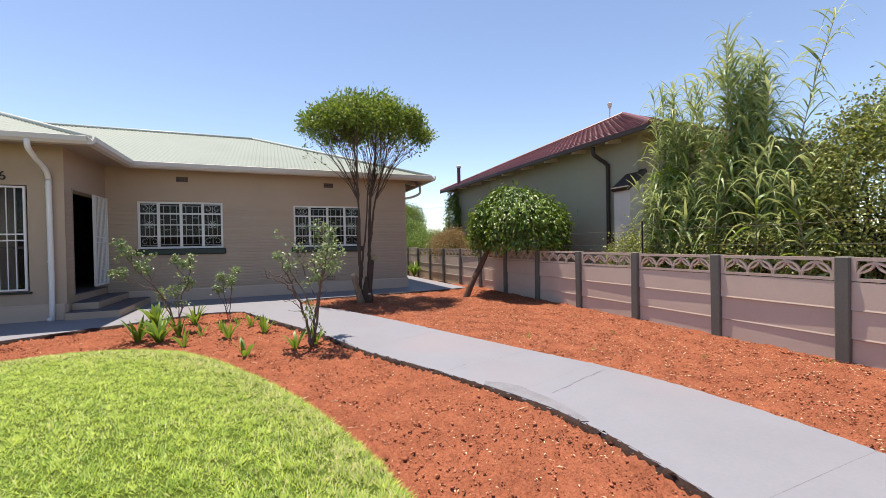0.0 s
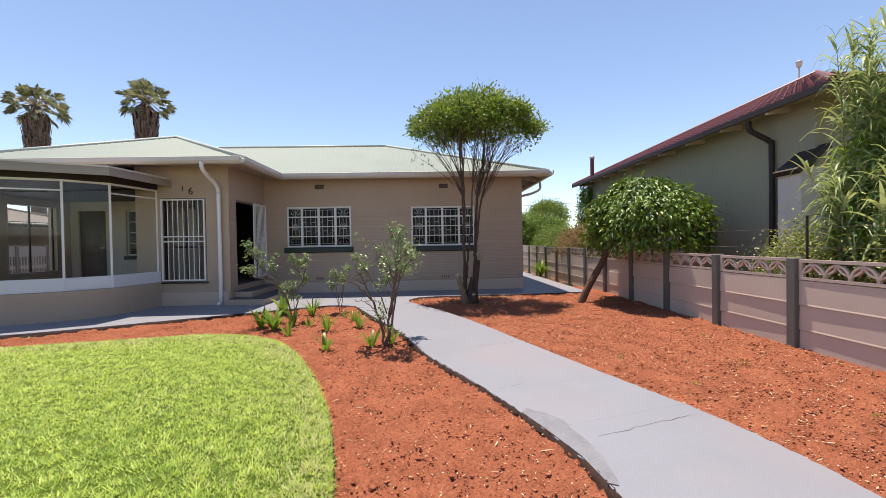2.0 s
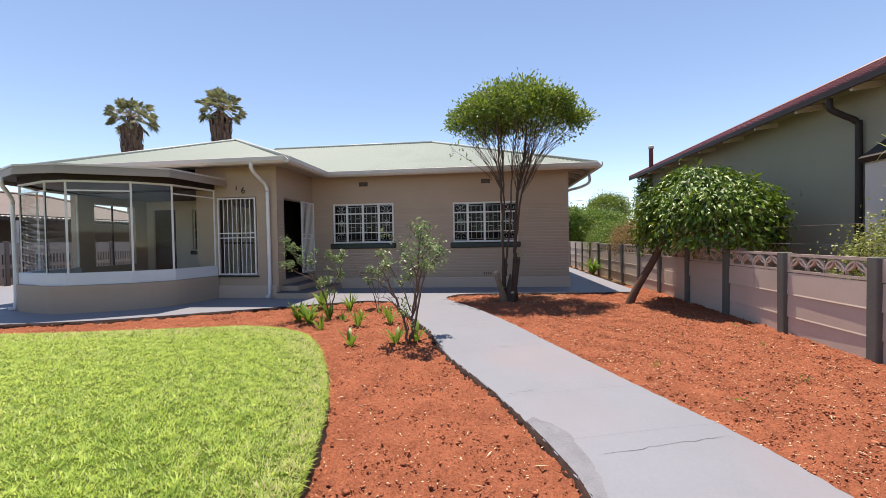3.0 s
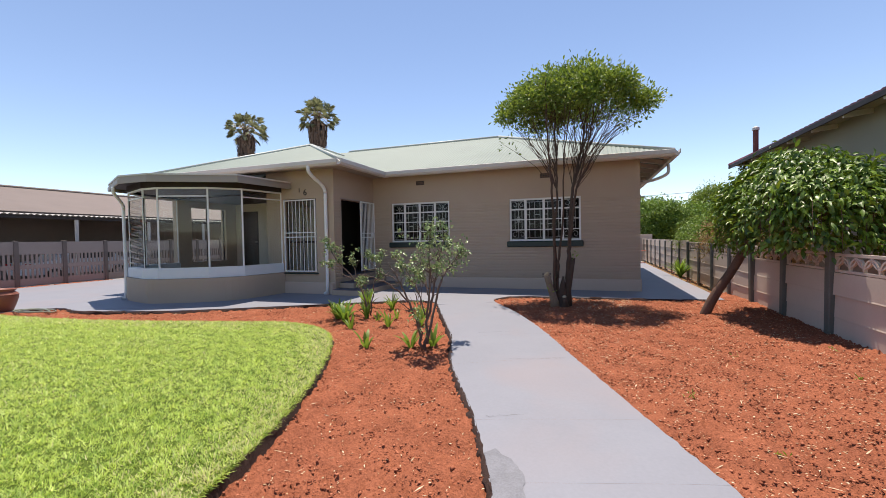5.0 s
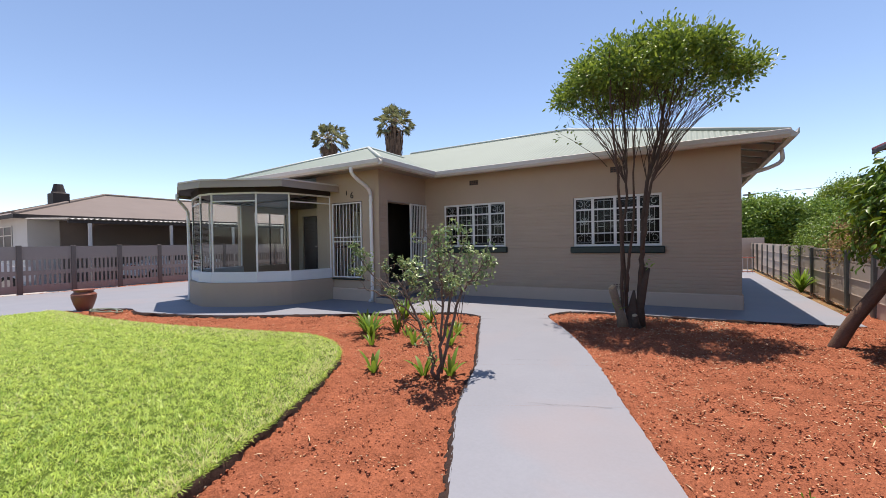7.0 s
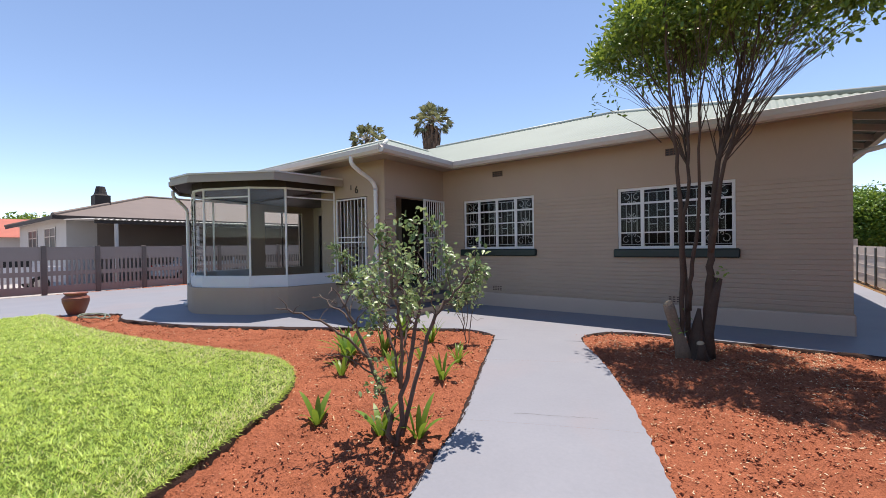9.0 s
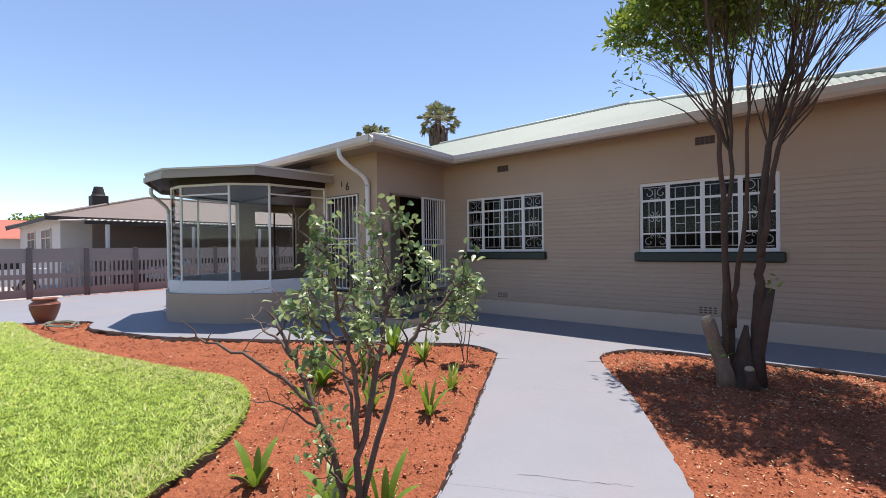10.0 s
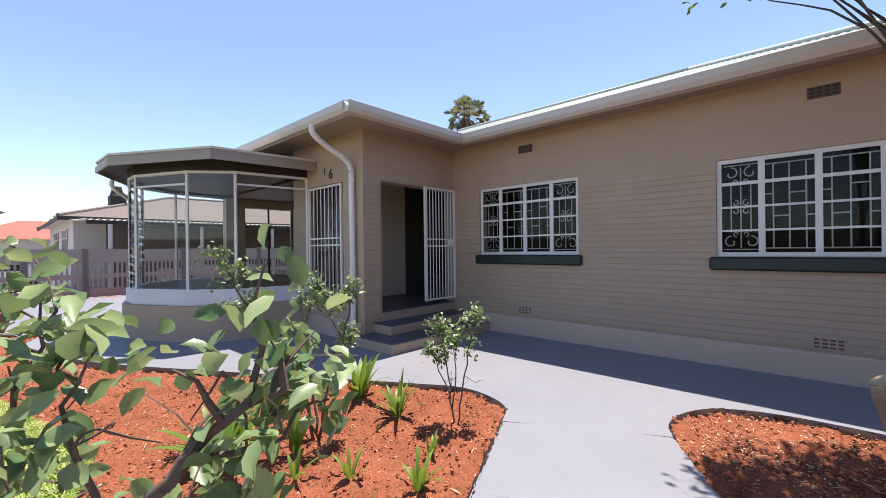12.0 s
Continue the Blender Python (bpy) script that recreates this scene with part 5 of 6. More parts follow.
box(bm, 7.52, 7.93, 6.95, 7.42, 0.0, 2.75)
part("buttress", bm, NEIGH_WHITE, nh, "pale plaster pier")
part("pier_slab", beam(bmesh.new(), (7.45, 7.18, 2.68), (8.02, 7.18, 3.12), 0.5, 0.09), DARK_METAL, nh, "dark sloping slab")
part("meter_box", boxes((7.75, 7.885, 7.62, 7.85, 1.25, 1.6), bevel=0.01), DARK_METAL, nh, "dark box on the wall")
part("flue", tube(bmesh.new(), ((7.77, 16.6, 3.9), (7.77, 16.6, 4.85)), 0.075, 10), RED_METAL, nh, "rust-red flue pipe")
part("flue_cap", tube(bmesh.new(), ((7.77, 16.6, 4.86), (7.77, 16.6, 4.94), (7.77, 16.6, 4.99)), [0.1, 0.1, 0.03], 10), GUTTER, nh, "pale metal flue cap")
part("aerial", tube(bmesh.new(), ((13.9, 13.9, 5.6), (13.9, 13.9, 7.45)), 0.025, 5), GUTTER, nh, "thin aerial mast")
part("dish", lathe(bmesh.new(), [(0.02, 0), (0.08, 0.1), (0.1, 0.25), (0.02, 0.3)], 10, (13.9, 13.9, 7.3)), GUTTER, nh, "small pale dish")
part("vent", boxes((7.905, 7.93, 12.6, 12.9, 3.05, 3.2)), BLACK, nh)

# ---- neighbour on the left ----
lh = thing("bungalow", "off-white house with a grey-brown roof and a carport", "house", (-26, 12, 0))
part("wall", boxes((-35.6, -23.4, 8.75, 30, -0.1, 3.25)), NEIGH_WHITE, lh, "off-white plaster wall")
P = [(-36.4, 8.2, 3.28), (-22.9, 8.2, 3.28), (-22.9, 30.5, 3.28), (-36.4, 30.5, 3.28), (-29.6, 14.0, 5.12), (-29.6, 26.0, 5.12)]
raw("roof", P, [(0, 1, 4), (1, 2, 5), (1, 5, 4), (2, 3, 5), (3, 0, 4), (3, 4, 5)], NEIGH_ROOF, lh)
for a, b in ((0, 4), (1, 4), (4, 5), (2, 5)):
    part("ridge_cap", tube(bmesh.new(), ((P[a][0], P[a][1], P[a][2] + 0.03), (P[b][0], P[b][1], P[b][2] + 0.03)), 0.09, 7), NEIGH_ROOF, lh)
part("fascia", boxes((-36.4, -22.88, 8.18, 8.22, 3.1, 3.28), (-22.92, -22.88, 8.22, 30.5, 3.1, 3.28)), DARK_METAL, lh, "dark fascia")
part("soffit", boxes((-36.3, -22.95, 8.25, 30.4, 3.24, 3.27)), NEIGH_WHITE, lh)
part("chimney", boxes((-27.05, -26.2, 10.5, 11.2, 3.6, 4.72), bevel=0.02), DARK_METAL, lh, "dark chimney")
part("chimney_pot", tube(bmesh.new(), ((-26.62, 10.85, 4.72), (-26.62, 10.85, 4.8), (-26.62, 10.85, 5.22)), [0.34, 0.3, 0.2], 12), DARK_METAL, lh)
for x in (-32.5, -28.0):
    w = part("window", boxes((x, x + 2.5, 8.735, 8.76, 1.75, 2.85)), BLACK, lh)
    part("frame", boxes((x, x + 0.06, 8.71, 8.745, 1.75, 2.85), (x + 2.44, x + 2.5, 8.71, 8.745, 1.75, 2.85), (x + 1.2, x + 1.28, 8.71, 8.745, 1.75, 2.85), (x + 0.06, x + 2.44, 8.71, 8.745, 2.79, 2.85), (x + 0.06, x + 2.44, 8.71, 8.745, 1.75, 1.81), (x + 0.06, x + 2.44, 8.71, 8.745, 2.35, 2.4)), GUTTER, w, "pale window frame")
corrugated("awning", (-17.95, 8.55, 2.86), (0, 1, 0), (-1, 0, 0.045), 21.0, lambda s: 5.3, AWNING, lh, pitch=0.2, amp=0.03, label="corrugated carport roof")
part("awning_beam", boxes((-18.16, -18.04, 8.6, 29.5, 2.70, 2.83)), DARK_METAL, lh, "dark carport beam")
for y in (9.3, 12.4, 15.5, 18.6, 21.7, 24.8, 27.9):
    part("post", tube(bmesh.new(), ((-18.1, y, -0.1), (-18.1, y, 2.7)), 0.07, 8), NEIGH_WHITE, lh, "pale carport post")
# Flat sheet before the off-white wall, coloured as the shade under the awning.
part("carport_back", boxes((-23.39, -23.3, 9.9, 29.8, 0, 3.05)), CARPORT, lh, "brown sheet standing in for the carport shade")
tagged(ob_from("yard_floor", boxes((-38, -17.5, -3, 31, -0.035, 0.03)), YARD), "pale concrete yard beyond the slotted fence", "yard", kind="structure")
oh = thing("far_house", "far house with an orange tiled roof", "house", (-40, 9, 0))
part("wall", boxes((-46, -38, 4.5, 13.5, -0.1, 2.6)), NEIGH_WHITE, oh)
raw("roof", [(-46.5, 4.0, 2.6), (-37.5, 4.0, 2.6), (-37.5, 14.0, 2.6), (-46.5, 14.0, 2.6), (-42, 7.5, 4.1), (-42, 10.5, 4.1)], [(0, 1, 4), (1, 2, 5), (1, 5, 4), (2, 3, 5), (3, 0, 4), (3, 4, 5)], ORANGE_ROOF, oh)


def parked_car(x, y):
    """A plain white saloon behind the fence."""
    c = thing("car", "white car parked beyond the slotted fence", "car", (x, y, 0))
    prof = [(-2.1, 0.35), (-2.15, 0.7), (-2.0, 0.88), (-1.2, 0.95), (-0.6, 1.4), (0.75, 1.42), (1.45, 1.0), (2.05, 0.95), (2.15, 0.6), (2.1, 0.35)]
    bm = bmesh.new()
    a = [bm.verts.new((x - 0.85, y + u, z)) for u, z in prof]
    b = [bm.verts.new((x + 0.85, y + u, z)) for u, z in prof]
    for i in range(len(prof)):
        j = (i + 1) % len(prof)
        bm.faces.new((a[i], a[j], b[j], b[i]))
    bm.faces.new(a[::-1])
    bm.faces.new(b)
    bmesh.ops.recalc_face_normals(bm, faces=bm.faces[:])
    part("body", bm, CAR_WHITE, c)
    for s in (-0.858, 0.858):
        part("side_window", boxes((x + s - 0.004, x + s + 0.004, y - 0.75, y + 1.1, 1.0, 1.34)), BLACK, c)
    for u in (-1.3, 1.3):
        for s in (-0.8, 0.8):
            t = part("wheel", tube(bmesh.new(), ((x + s - 0.1, y + u, 0.3), (x + s + 0.1, y + u, 0.3)), 0.31, 16), BLACK, c)
            part("rim", tube(bmesh.new(), ((x + s - 0.105, y + u, 0.3), (x + s + 0.105, y + u, 0.3)), 0.18, 12), GUTTER, t)
    for s in (-0.7, 0.7):
        part("tail_lamp", boxes((x + s - 0.12, x + s + 0.12, y - 2.17, y - 2.08, 0.68, 0.85), bevel=0.01), CAR_RED, c)


parked_car(-20.2, 13.5)
parked_car(-21.0, 6.0)

# ---- plants ----


def bend(a, b, sag=0.15, jitter=0.04, n=6, lift=0.0):
    """A slightly crooked line from a to b that first rises, then leans over."""
    a, b = np.array(a, float), np.array(b, float)
    d = b - a
    ln = np.linalg.norm(d)
    out = []
    for i in range(n):
        t = i / (n - 1)
        p = a + d * t
        p[:2] -= d[:2] * sag * math.sin(math.pi * t)
        p[2] += ln * (sag * 0.35 + lift) * math.sin(math.pi * t)
        if 0 < i < n - 1:
            p += rng.normal(scale=jitter * ln / n, size=3)
        out.append(p)
    return out


def tufts(centres, per, spread, length, width, up=0.3, fold=0.25, outward=None, droop=0.0):
    """Leaves in tufts round the centres."""
    c = np.repeat(np.asarray(centres, float), per, axis=0)
    n = len(c)
    off = rng.normal(scale=spread, size=(n, 3))
    d = rand_dirs(n, up)
    if outward is not None:
        d = d + outward
    d[:, 2] -= droop
    nrm = rand_dirs(n, 1.2)
    return leaf_blades(c + off, d, nrm, length * rng.uniform(0.6, 1.25, n), width * rng.uniform(0.7, 1.2, n), fold)


def shade_tree():
    """The tree before the long wall: crooked stems from one stool, a vase of twigs and a flat-domed crown."""
    bx, by = 2.13, 10.2
    sx, sy = 0.79, 0.61
    tree = thing("shade_tree", "several-stemmed tree with a dense domed green crown", "tree", (bx, by, 0.08))
    stems = [
        ([(-0.12, 0.0, 0.05), (-0.17, 0.0, 0.39), (-0.2, -0.05, 1.66), (-0.29, -0.1, 2.74), (-0.42, -0.2, 3.42), (-0.52, -0.3, 4.3), (-0.55, -0.35, 4.9)], 0.041),
        ([(0.0, 0.08, 0.05), (-0.05, 0.1, 0.9), (-0.08, 0.12, 1.66), (0.06, 0.2, 2.44), (0.1, 0.3, 3.6), (0.16, 0.4, 4.4), (0.2, 0.45, 5.0)], 0.04),
        ([(0.1, -0.02, 0.05), (0.14, 0.0, 0.4), (0.22, 0.02, 1.17), (0.27, 0.04, 1.66), (0.37, 0.08, 2.54), (0.56, 0.15, 3.13), (0.76, 0.2, 3.76), (0.92, 0.3, 4.4), (1.0, 0.35, 4.9)], 0.062),
        ([(0.24, 0.02, 1.45), (0.28, -0.05, 2.0), (0.32, -0.1, 2.49), (0.47, -0.2, 3.2), (0.55, -0.35, 3.9), (0.6, -0.45, 4.6)], 0.038),
        ([(-0.05, 0.06, 0.7), (-0.02, 0.0, 1.3), (0.02, -0.1, 2.2), (-0.1, -0.3, 3.2), (-0.15, -0.6, 4.2)], 0.035),
    ]
    stem_pts = []
    for pts, r in stems:
        w = [np.array((bx + u * sx - v * sy, by + u * sy + v * sx, z)) for u, v, z in pts]
        w = spline(w, 5)
        w = [p + rng.normal(scale=0.008, size=3) for p in w]
        rad = [0.9 * r * (1 - 0.8 * i / (len(w) - 1)) for i in range(len(w))]
        part("trunk", tube(bmesh.new(), w, rad, 9), BARK, tree, smooth=True)
        stem_pts += [(p, q) for p, q in zip(w, rad) if p[2] > 2.6]
    # lower bole that joins the stems
    part("trunk", tube(bmesh.new(), [(bx + 0.02, by, -0.03), (bx + 0.02, by, 0.06), (bx + 0.02, by + 0.02, 0.2), (bx + 0.03, by + 0.03, 0.5), (bx + 0.05, by + 0.04, 0.72)], [0.24, 0.165, 0.115, 0.06, 0.02], 11), BARK, tree, smooth=True)
    part("trunk", tube(bmesh.new(), [(bx + 0.12, by + 0.07, 0.0), (bx + 0.13, by + 0.09, 0.4), (bx + 0.19, by + 0.14, 0.8), (bx + 0.25, by + 0.19, 1.12)], [0.12, 0.08, 0.07, 0.055], 9), BARK, tree, smooth=True)
    top = np.array((bx - 0.29, by - 0.14, 0.78))
    stump = part("stump", tube(bmesh.new(), [(bx - 0.1, by - 0.08, 0.0), (bx - 0.15, by - 0.1, 0.25), (bx - 0.22, by - 0.12, 0.5), (bx - 0.27, by - 0.14, 0.7), top], [0.12, 0.08, 0.066, 0.072, 0.066], 10), STUB, tree, "sawn-off grey stub of a stem", smooth=True)
    part("cut_face", tube(bmesh.new(), [top + np.array((0.004, 0, -0.012)), top + np.array((-0.014, -0.008, 0.014))], [0.07, 0.062], 10), BARK_PALE, stump, "pale sawn wood")
    knob = part("stump", tube(bmesh.new(), [(bx + 0.1, by - 0.12, 0.0), (bx + 0.09, by - 0.16, 0.18), (bx + 0.08, by - 0.19, 0.3)], [0.09, 0.055, 0.046], 10), BARK, tree, "short sawn-off stub at the foot", smooth=True)
    part("cut_face", tube(bmesh.new(), [(bx + 0.08, by - 0.188, 0.292), (bx + 0.076, by - 0.2, 0.312)], [0.047, 0.04], 10), BARK_PALE, knob, "pale sawn wood")
    # twigs that fan out towards points of the crown
    cx, cy, cz, rad, deep, rise = 2.36, 10.62, 4.4, 1.58, 1.2, 0.9
    P = np.array([p for p, q in stem_pts])
    R = np.array([q for p, q in stem_pts])
    twig, ends = bmesh.new(), []
    for i in range(88):
        a, s = rng.uniform(0, 6.283), math.sqrt(rng.uniform(0.01, 1))
        t = np.array((cx + rad * 0.95 * s * math.cos(a), cy + deep * 0.95 * s * math.sin(a), 0))
        t[2] = cz - 0.15 + rng.uniform(0, 0.8) * rise * (1 - s ** 2.4)
        horiz = np.linalg.norm(P[:, :2] - t[:2], axis=1)
        want = t[2] - (0.75 + 1.15 * horiz)
        cost = np.abs(P[:, 2] - want) + 0.9 * horiz
        j = int(np.argmin(cost + rng.uniform(0, 0.35, len(P))))
        path = bend(P[j], t, 0.07, 0.09, 6, 0.01)
        r0 = min(0.010, R[j] * 0.45)
        if i < 34:
            part('branch', tube(bmesh.new(), path, np.linspace(r0 * 1.15, 0.003, 6), 5), BARK, tree)
        else:
            tube(twig, path, np.linspace(r0 * 0.8, 0.002, 6), 4)
        ends.append(t)
        for k in range(3):
            b0 = path[2 + k % 3]
            e = b0 + (t - b0) * 0.7 + rng.normal(scale=0.16, size=3) + np.array((0, 0, 0.1))
            tube(twig, bend(b0, e, 0.06, 0.1, 4), np.linspace(r0 * 0.42, 0.0018, 4), 3)
            ends.append(e)
    # a long low side twig and a spray that sticks out of the crown
    stray = []
    for a, b in (((1.78, 10.05, 2.95), (0.78, 10.45, 3.82)), ((3.1, 10.6, 3.7), (4.28, 10.62, 4.5)), ((3.0, 10.5, 3.5), (3.85, 10.4, 4.05))):
        path = bend(a, b, 0.05, 0.08, 7)
        tube(twig, path, np.linspace(0.008, 0.002, 7), 4)
        stray += path[4:]
    part("twig_mass", twig, BARK, tree, "thin upright twigs")["kind"] = "stuff"
    # leaf clumps in a flattened dome, denser in its shell
    n = 240
    a, s = rng.uniform(0, 6.283, n), np.sqrt(rng.uniform(0.0, 1, n))
    lump = np.array([1 + 0.1 * noise.noise(Vector((math.cos(q) * 1.7, math.sin(q) * 1.7, 4.0))) for q in a])
    tall = rise * (1 - s ** 2.6) ** 0.62
    up = np.clip(1.08 - rng.random(n) ** 1.5 * 0.95, 0.0, 1.0)
    clump = np.stack([cx + rad * s * lump * np.cos(a), cy + deep * s * lump * np.sin(a), cz - 0.10 + 0.12 * np.sin(5 * a) + tall * up], 1)
    low = np.array(ends)
    low = low[rng.random(len(low)) < 0.35]
    c = np.concatenate([np.repeat(clump, 84, axis=0), np.repeat(low, 5, axis=0), np.repeat(np.array(stray), 7, axis=0)])
    m = len(c)
    wide = np.concatenate([np.full(n * 84, 0.105), np.full(m - n * 84, 0.055)])[:, None]
    off = rng.normal(size=(m, 3))
    c = c + off * wide * np.array((1, 1, 0.8))
    d = off / np.linalg.norm(off, axis=1, keepdims=True) + rng.normal(scale=0.5, size=(m, 3)) + np.array((0, 0, 0.25))
    nr = rand_dirs(m, 1.1)
    v, f = oval_leaves(c, d, nr, 0.085 * rng.uniform(0.6, 1.25, m), 0.038 * rng.uniform(0.75, 1.2, m))
    raw("crown", v, f, LEAF_TREE, tree, label="dense small glossy green leaves")
    v, f = tufts([(bx - 0.18, by - 0.12, 0.5), (bx - 0.2, by - 0.1, 0.68), (bx + 0.3, by + 0.16, 1.2)], 14, 0.06, 0.08, 0.03, up=0.8)
    raw("sprout", v, f, LEAF_LILY, tree, label="fresh green sprouts at the stump")["kind"] = "stuff"


shade_tree()


def weeping_tree():
    """The leaning umbrella-shaped mulberry by the fence."""
    tree = thing("weeping_tree", "leaning weeping mulberry with an umbrella of glossy leaves", "tree", (4.78, 9.9, 0.08))
    w = spline([(4.76, 9.9, 0.0), (4.95, 9.85, 0.45), (5.25, 9.8, 1.0), (5.5, 9.75, 1.55), (5.75, 9.6, 2.1)], 5)
    part("trunk", tube(bmesh.new(), w, np.linspace(0.088, 0.06, len(w)), 10), BARK_RED, tree, smooth=True)
    hub = np.array((5.75, 9.6, 2.1))
    cx, cy, zt, rx, ry = 6.16, 9.42, 2.76, 1.22, 1.36
    br, cen, outw = bmesh.new(), [], []
    for i in range(120):
        a = i * 2.39996
        s = math.sqrt((i + 0.5) / 120)
        bump = 1 + 0.10 * math.sin(3 * a + 1) + 0.06 * math.sin(7 * a)
        e = np.array((cx + rx * s * bump * math.cos(a), cy + ry * s * bump * math.sin(a), 0))
        ztop = zt - 0.75 * s ** 2.0
        zlow = 1.38 + 0.14 * math.sin(5 * a) + 0.2 * (1 - s)
        e[2] = ztop
        if i % 2 == 0:
            path = bend(hub, e, -0.05, 0.05, 5, 0.12)
            tube(br, path, np.linspace(0.022, 0.006, 5), 4)
        if s > 0.55:
            hang = np.array((e[0] + 0.12 * math.cos(a), e[1] + 0.12 * math.sin(a), zlow))
            tube(br, [e, (e + hang) / 2 + np.array((0.08 * math.cos(a), 0.08 * math.sin(a), 0)), hang], [0.006, 0.005, 0.003], 3)
    part("branch_mass", br, BARK, tree)["kind"] = "stuff"
    n = 2800
    a, s = rng.uniform(0, 6.283, n), np.sqrt(rng.uniform(0, 1, n))
    bump = 1 + 0.07 * np.sin(3 * a + 1) + 0.05 * np.sin(7 * a)
    topz = zt - 0.80 * s ** 2.2 + 0.04 * np.sin(9 * a) + 0.22 * np.exp(-(((s * np.cos(a) + 0.28) / 0.35) ** 2 + ((s * np.sin(a) - 0.2) / 0.4) ** 2))
    rim = s > 0.74
    z = np.where(rim & (rng.random(n) < 0.72), rng.uniform(1.36, 2.4, n), topz - rng.uniform(0, 0.22, n) ** 1.3)
    c = np.stack([cx + rx * s * bump * np.cos(a), cy + ry * s * bump * np.sin(a), z], 1)
    c = np.repeat(c, 5, axis=0) + rng.normal(scale=0.085, size=(n * 5, 3))
    aa = np.repeat(a, 5)
    m = len(c)
    d = np.stack([np.cos(aa) * 0.7, np.sin(aa) * 0.7, np.full(m, -0.75)], 1) + rng.normal(scale=0.55, size=(m, 3))
    nr = np.stack([np.cos(aa), np.sin(aa), np.full(m, 1.0)], 1) + rng.normal(scale=0.6, size=(m, 3))
    v, f = oval_leaves(c, d, nr, 0.132 * rng.uniform(0.55, 1.25, m), 0.055 * rng.uniform(0.7, 1.2, m), 0.22)
    raw("crown", v, f, LEAF_WEEP, tree, label="hanging broad glossy green leaves")


weeping_tree()


def rose(label, at, mains, leaf=0.05, per=9, thick=0.022, limit=None):
    """A woody rose: main stems to given tips (offset right, depth, height, leafy), side twigs, leaves in sprays."""
    x, y = at
    sx, sy = 0.79, 0.61
    b = thing("rose_bush", label, "rose bush", (x, y, 0.05), group="rose bushes")
    wood, tips = bmesh.new(), []
    for path, r, leafy in mains:
        w = [np.array((x + u * sx - v * sy, y + u * sy + v * sx, z)) for u, v, z in path]
        w = [p + rng.normal(scale=0.009, size=3) for p in spline(w, 4)]
        part("stem", tube(bmesh.new(), w, np.linspace(r * 0.82, r * 0.28, len(w)), 7), TWIG, b, smooth=True)
        n = len(w)
        for i in range(n // 3, n):
            tipward = i > 0.45 * n
            if rng.random() > 0.62 + 0.25 * leafy:
                continue
            e = w[i] + rng.normal(scale=0.075, size=3) + np.array((0, 0, 0.05))
            tube(wood, bend(w[i], e, 0.1, 0.15, 4), np.linspace(r * 0.3, 0.0018, 4), 4)
            if tipward and rng.random() < leafy:
                tips += [e, (w[i] + e) / 2 + rng.normal(scale=0.015, size=3)]
            if rng.random() < 0.35:
                e2 = e + rng.normal(scale=0.06, size=3)
                tube(wood, bend(e, e2, 0.1, 0.15, 3), np.linspace(0.0028, 0.0014, 3), 3)
                if tipward and rng.random() < leafy:
                    tips.append(e2)
        if leafy > 0.45:
            tips += [w[-1], w[-1] + rng.normal(scale=0.03, size=3), w[-2]]
    part("twig_mass", wood, TWIG, b, "thin thorny twigs")["kind"] = "stuff"
    tips = np.array(tips)
    if limit is not None:
        tips = tips[tips[:, 0] < limit]
    c = np.repeat(tips, per, axis=0)
    m = len(c)
    c = c + rng.normal(scale=leaf * 0.75, size=(m, 3))
    d = rand_dirs(m, 0.15)
    d[:, 2] -= 0.25
    nr = rand_dirs(m, 1.6)
    L, W = leaf * rng.uniform(0.6, 1.35, m), leaf * 0.72 * rng.uniform(0.75, 1.15, m)
    v, f = oval_leaves(c, d, nr, L, W, 0.14)
    raw("leaves", v, f, LEAF_ROSE, b, label="pale green rose leaves")
    return b


# the tall rose: a bare limb that leans towards the lawn, an upright pair, a leafy limb over the bed, an arm over the path's corner
bare_limb = [
    ([(0.0, 0, 0.05), (-0.06, 0, 0.4), (-0.19, 0.0, 0.72), (-0.3, 0.02, 1.0), (-0.42, 0.05, 1.22)], 0.028, 0.0),
    ([(-0.19, 0, 0.72), (-0.4, -0.05, 0.95), (-0.68, -0.08, 1.1), (-0.88, -0.1, 1.15)], 0.015, 0.03),
    ([(-0.3, 0.02, 1.0), (-0.48, 0.12, 1.12), (-0.62, 0.2, 1.2)], 0.011, 0.03),
    ([(-0.12, 0.0, 0.58), (-0.3, -0.04, 0.72), (-0.5, -0.06, 0.8)], 0.009, 0.0),
    ([(-0.38, 0.04, 1.12), (-0.34, 0.0, 1.26), (-0.42, 0.0, 1.38)], 0.008, 0.05),
]
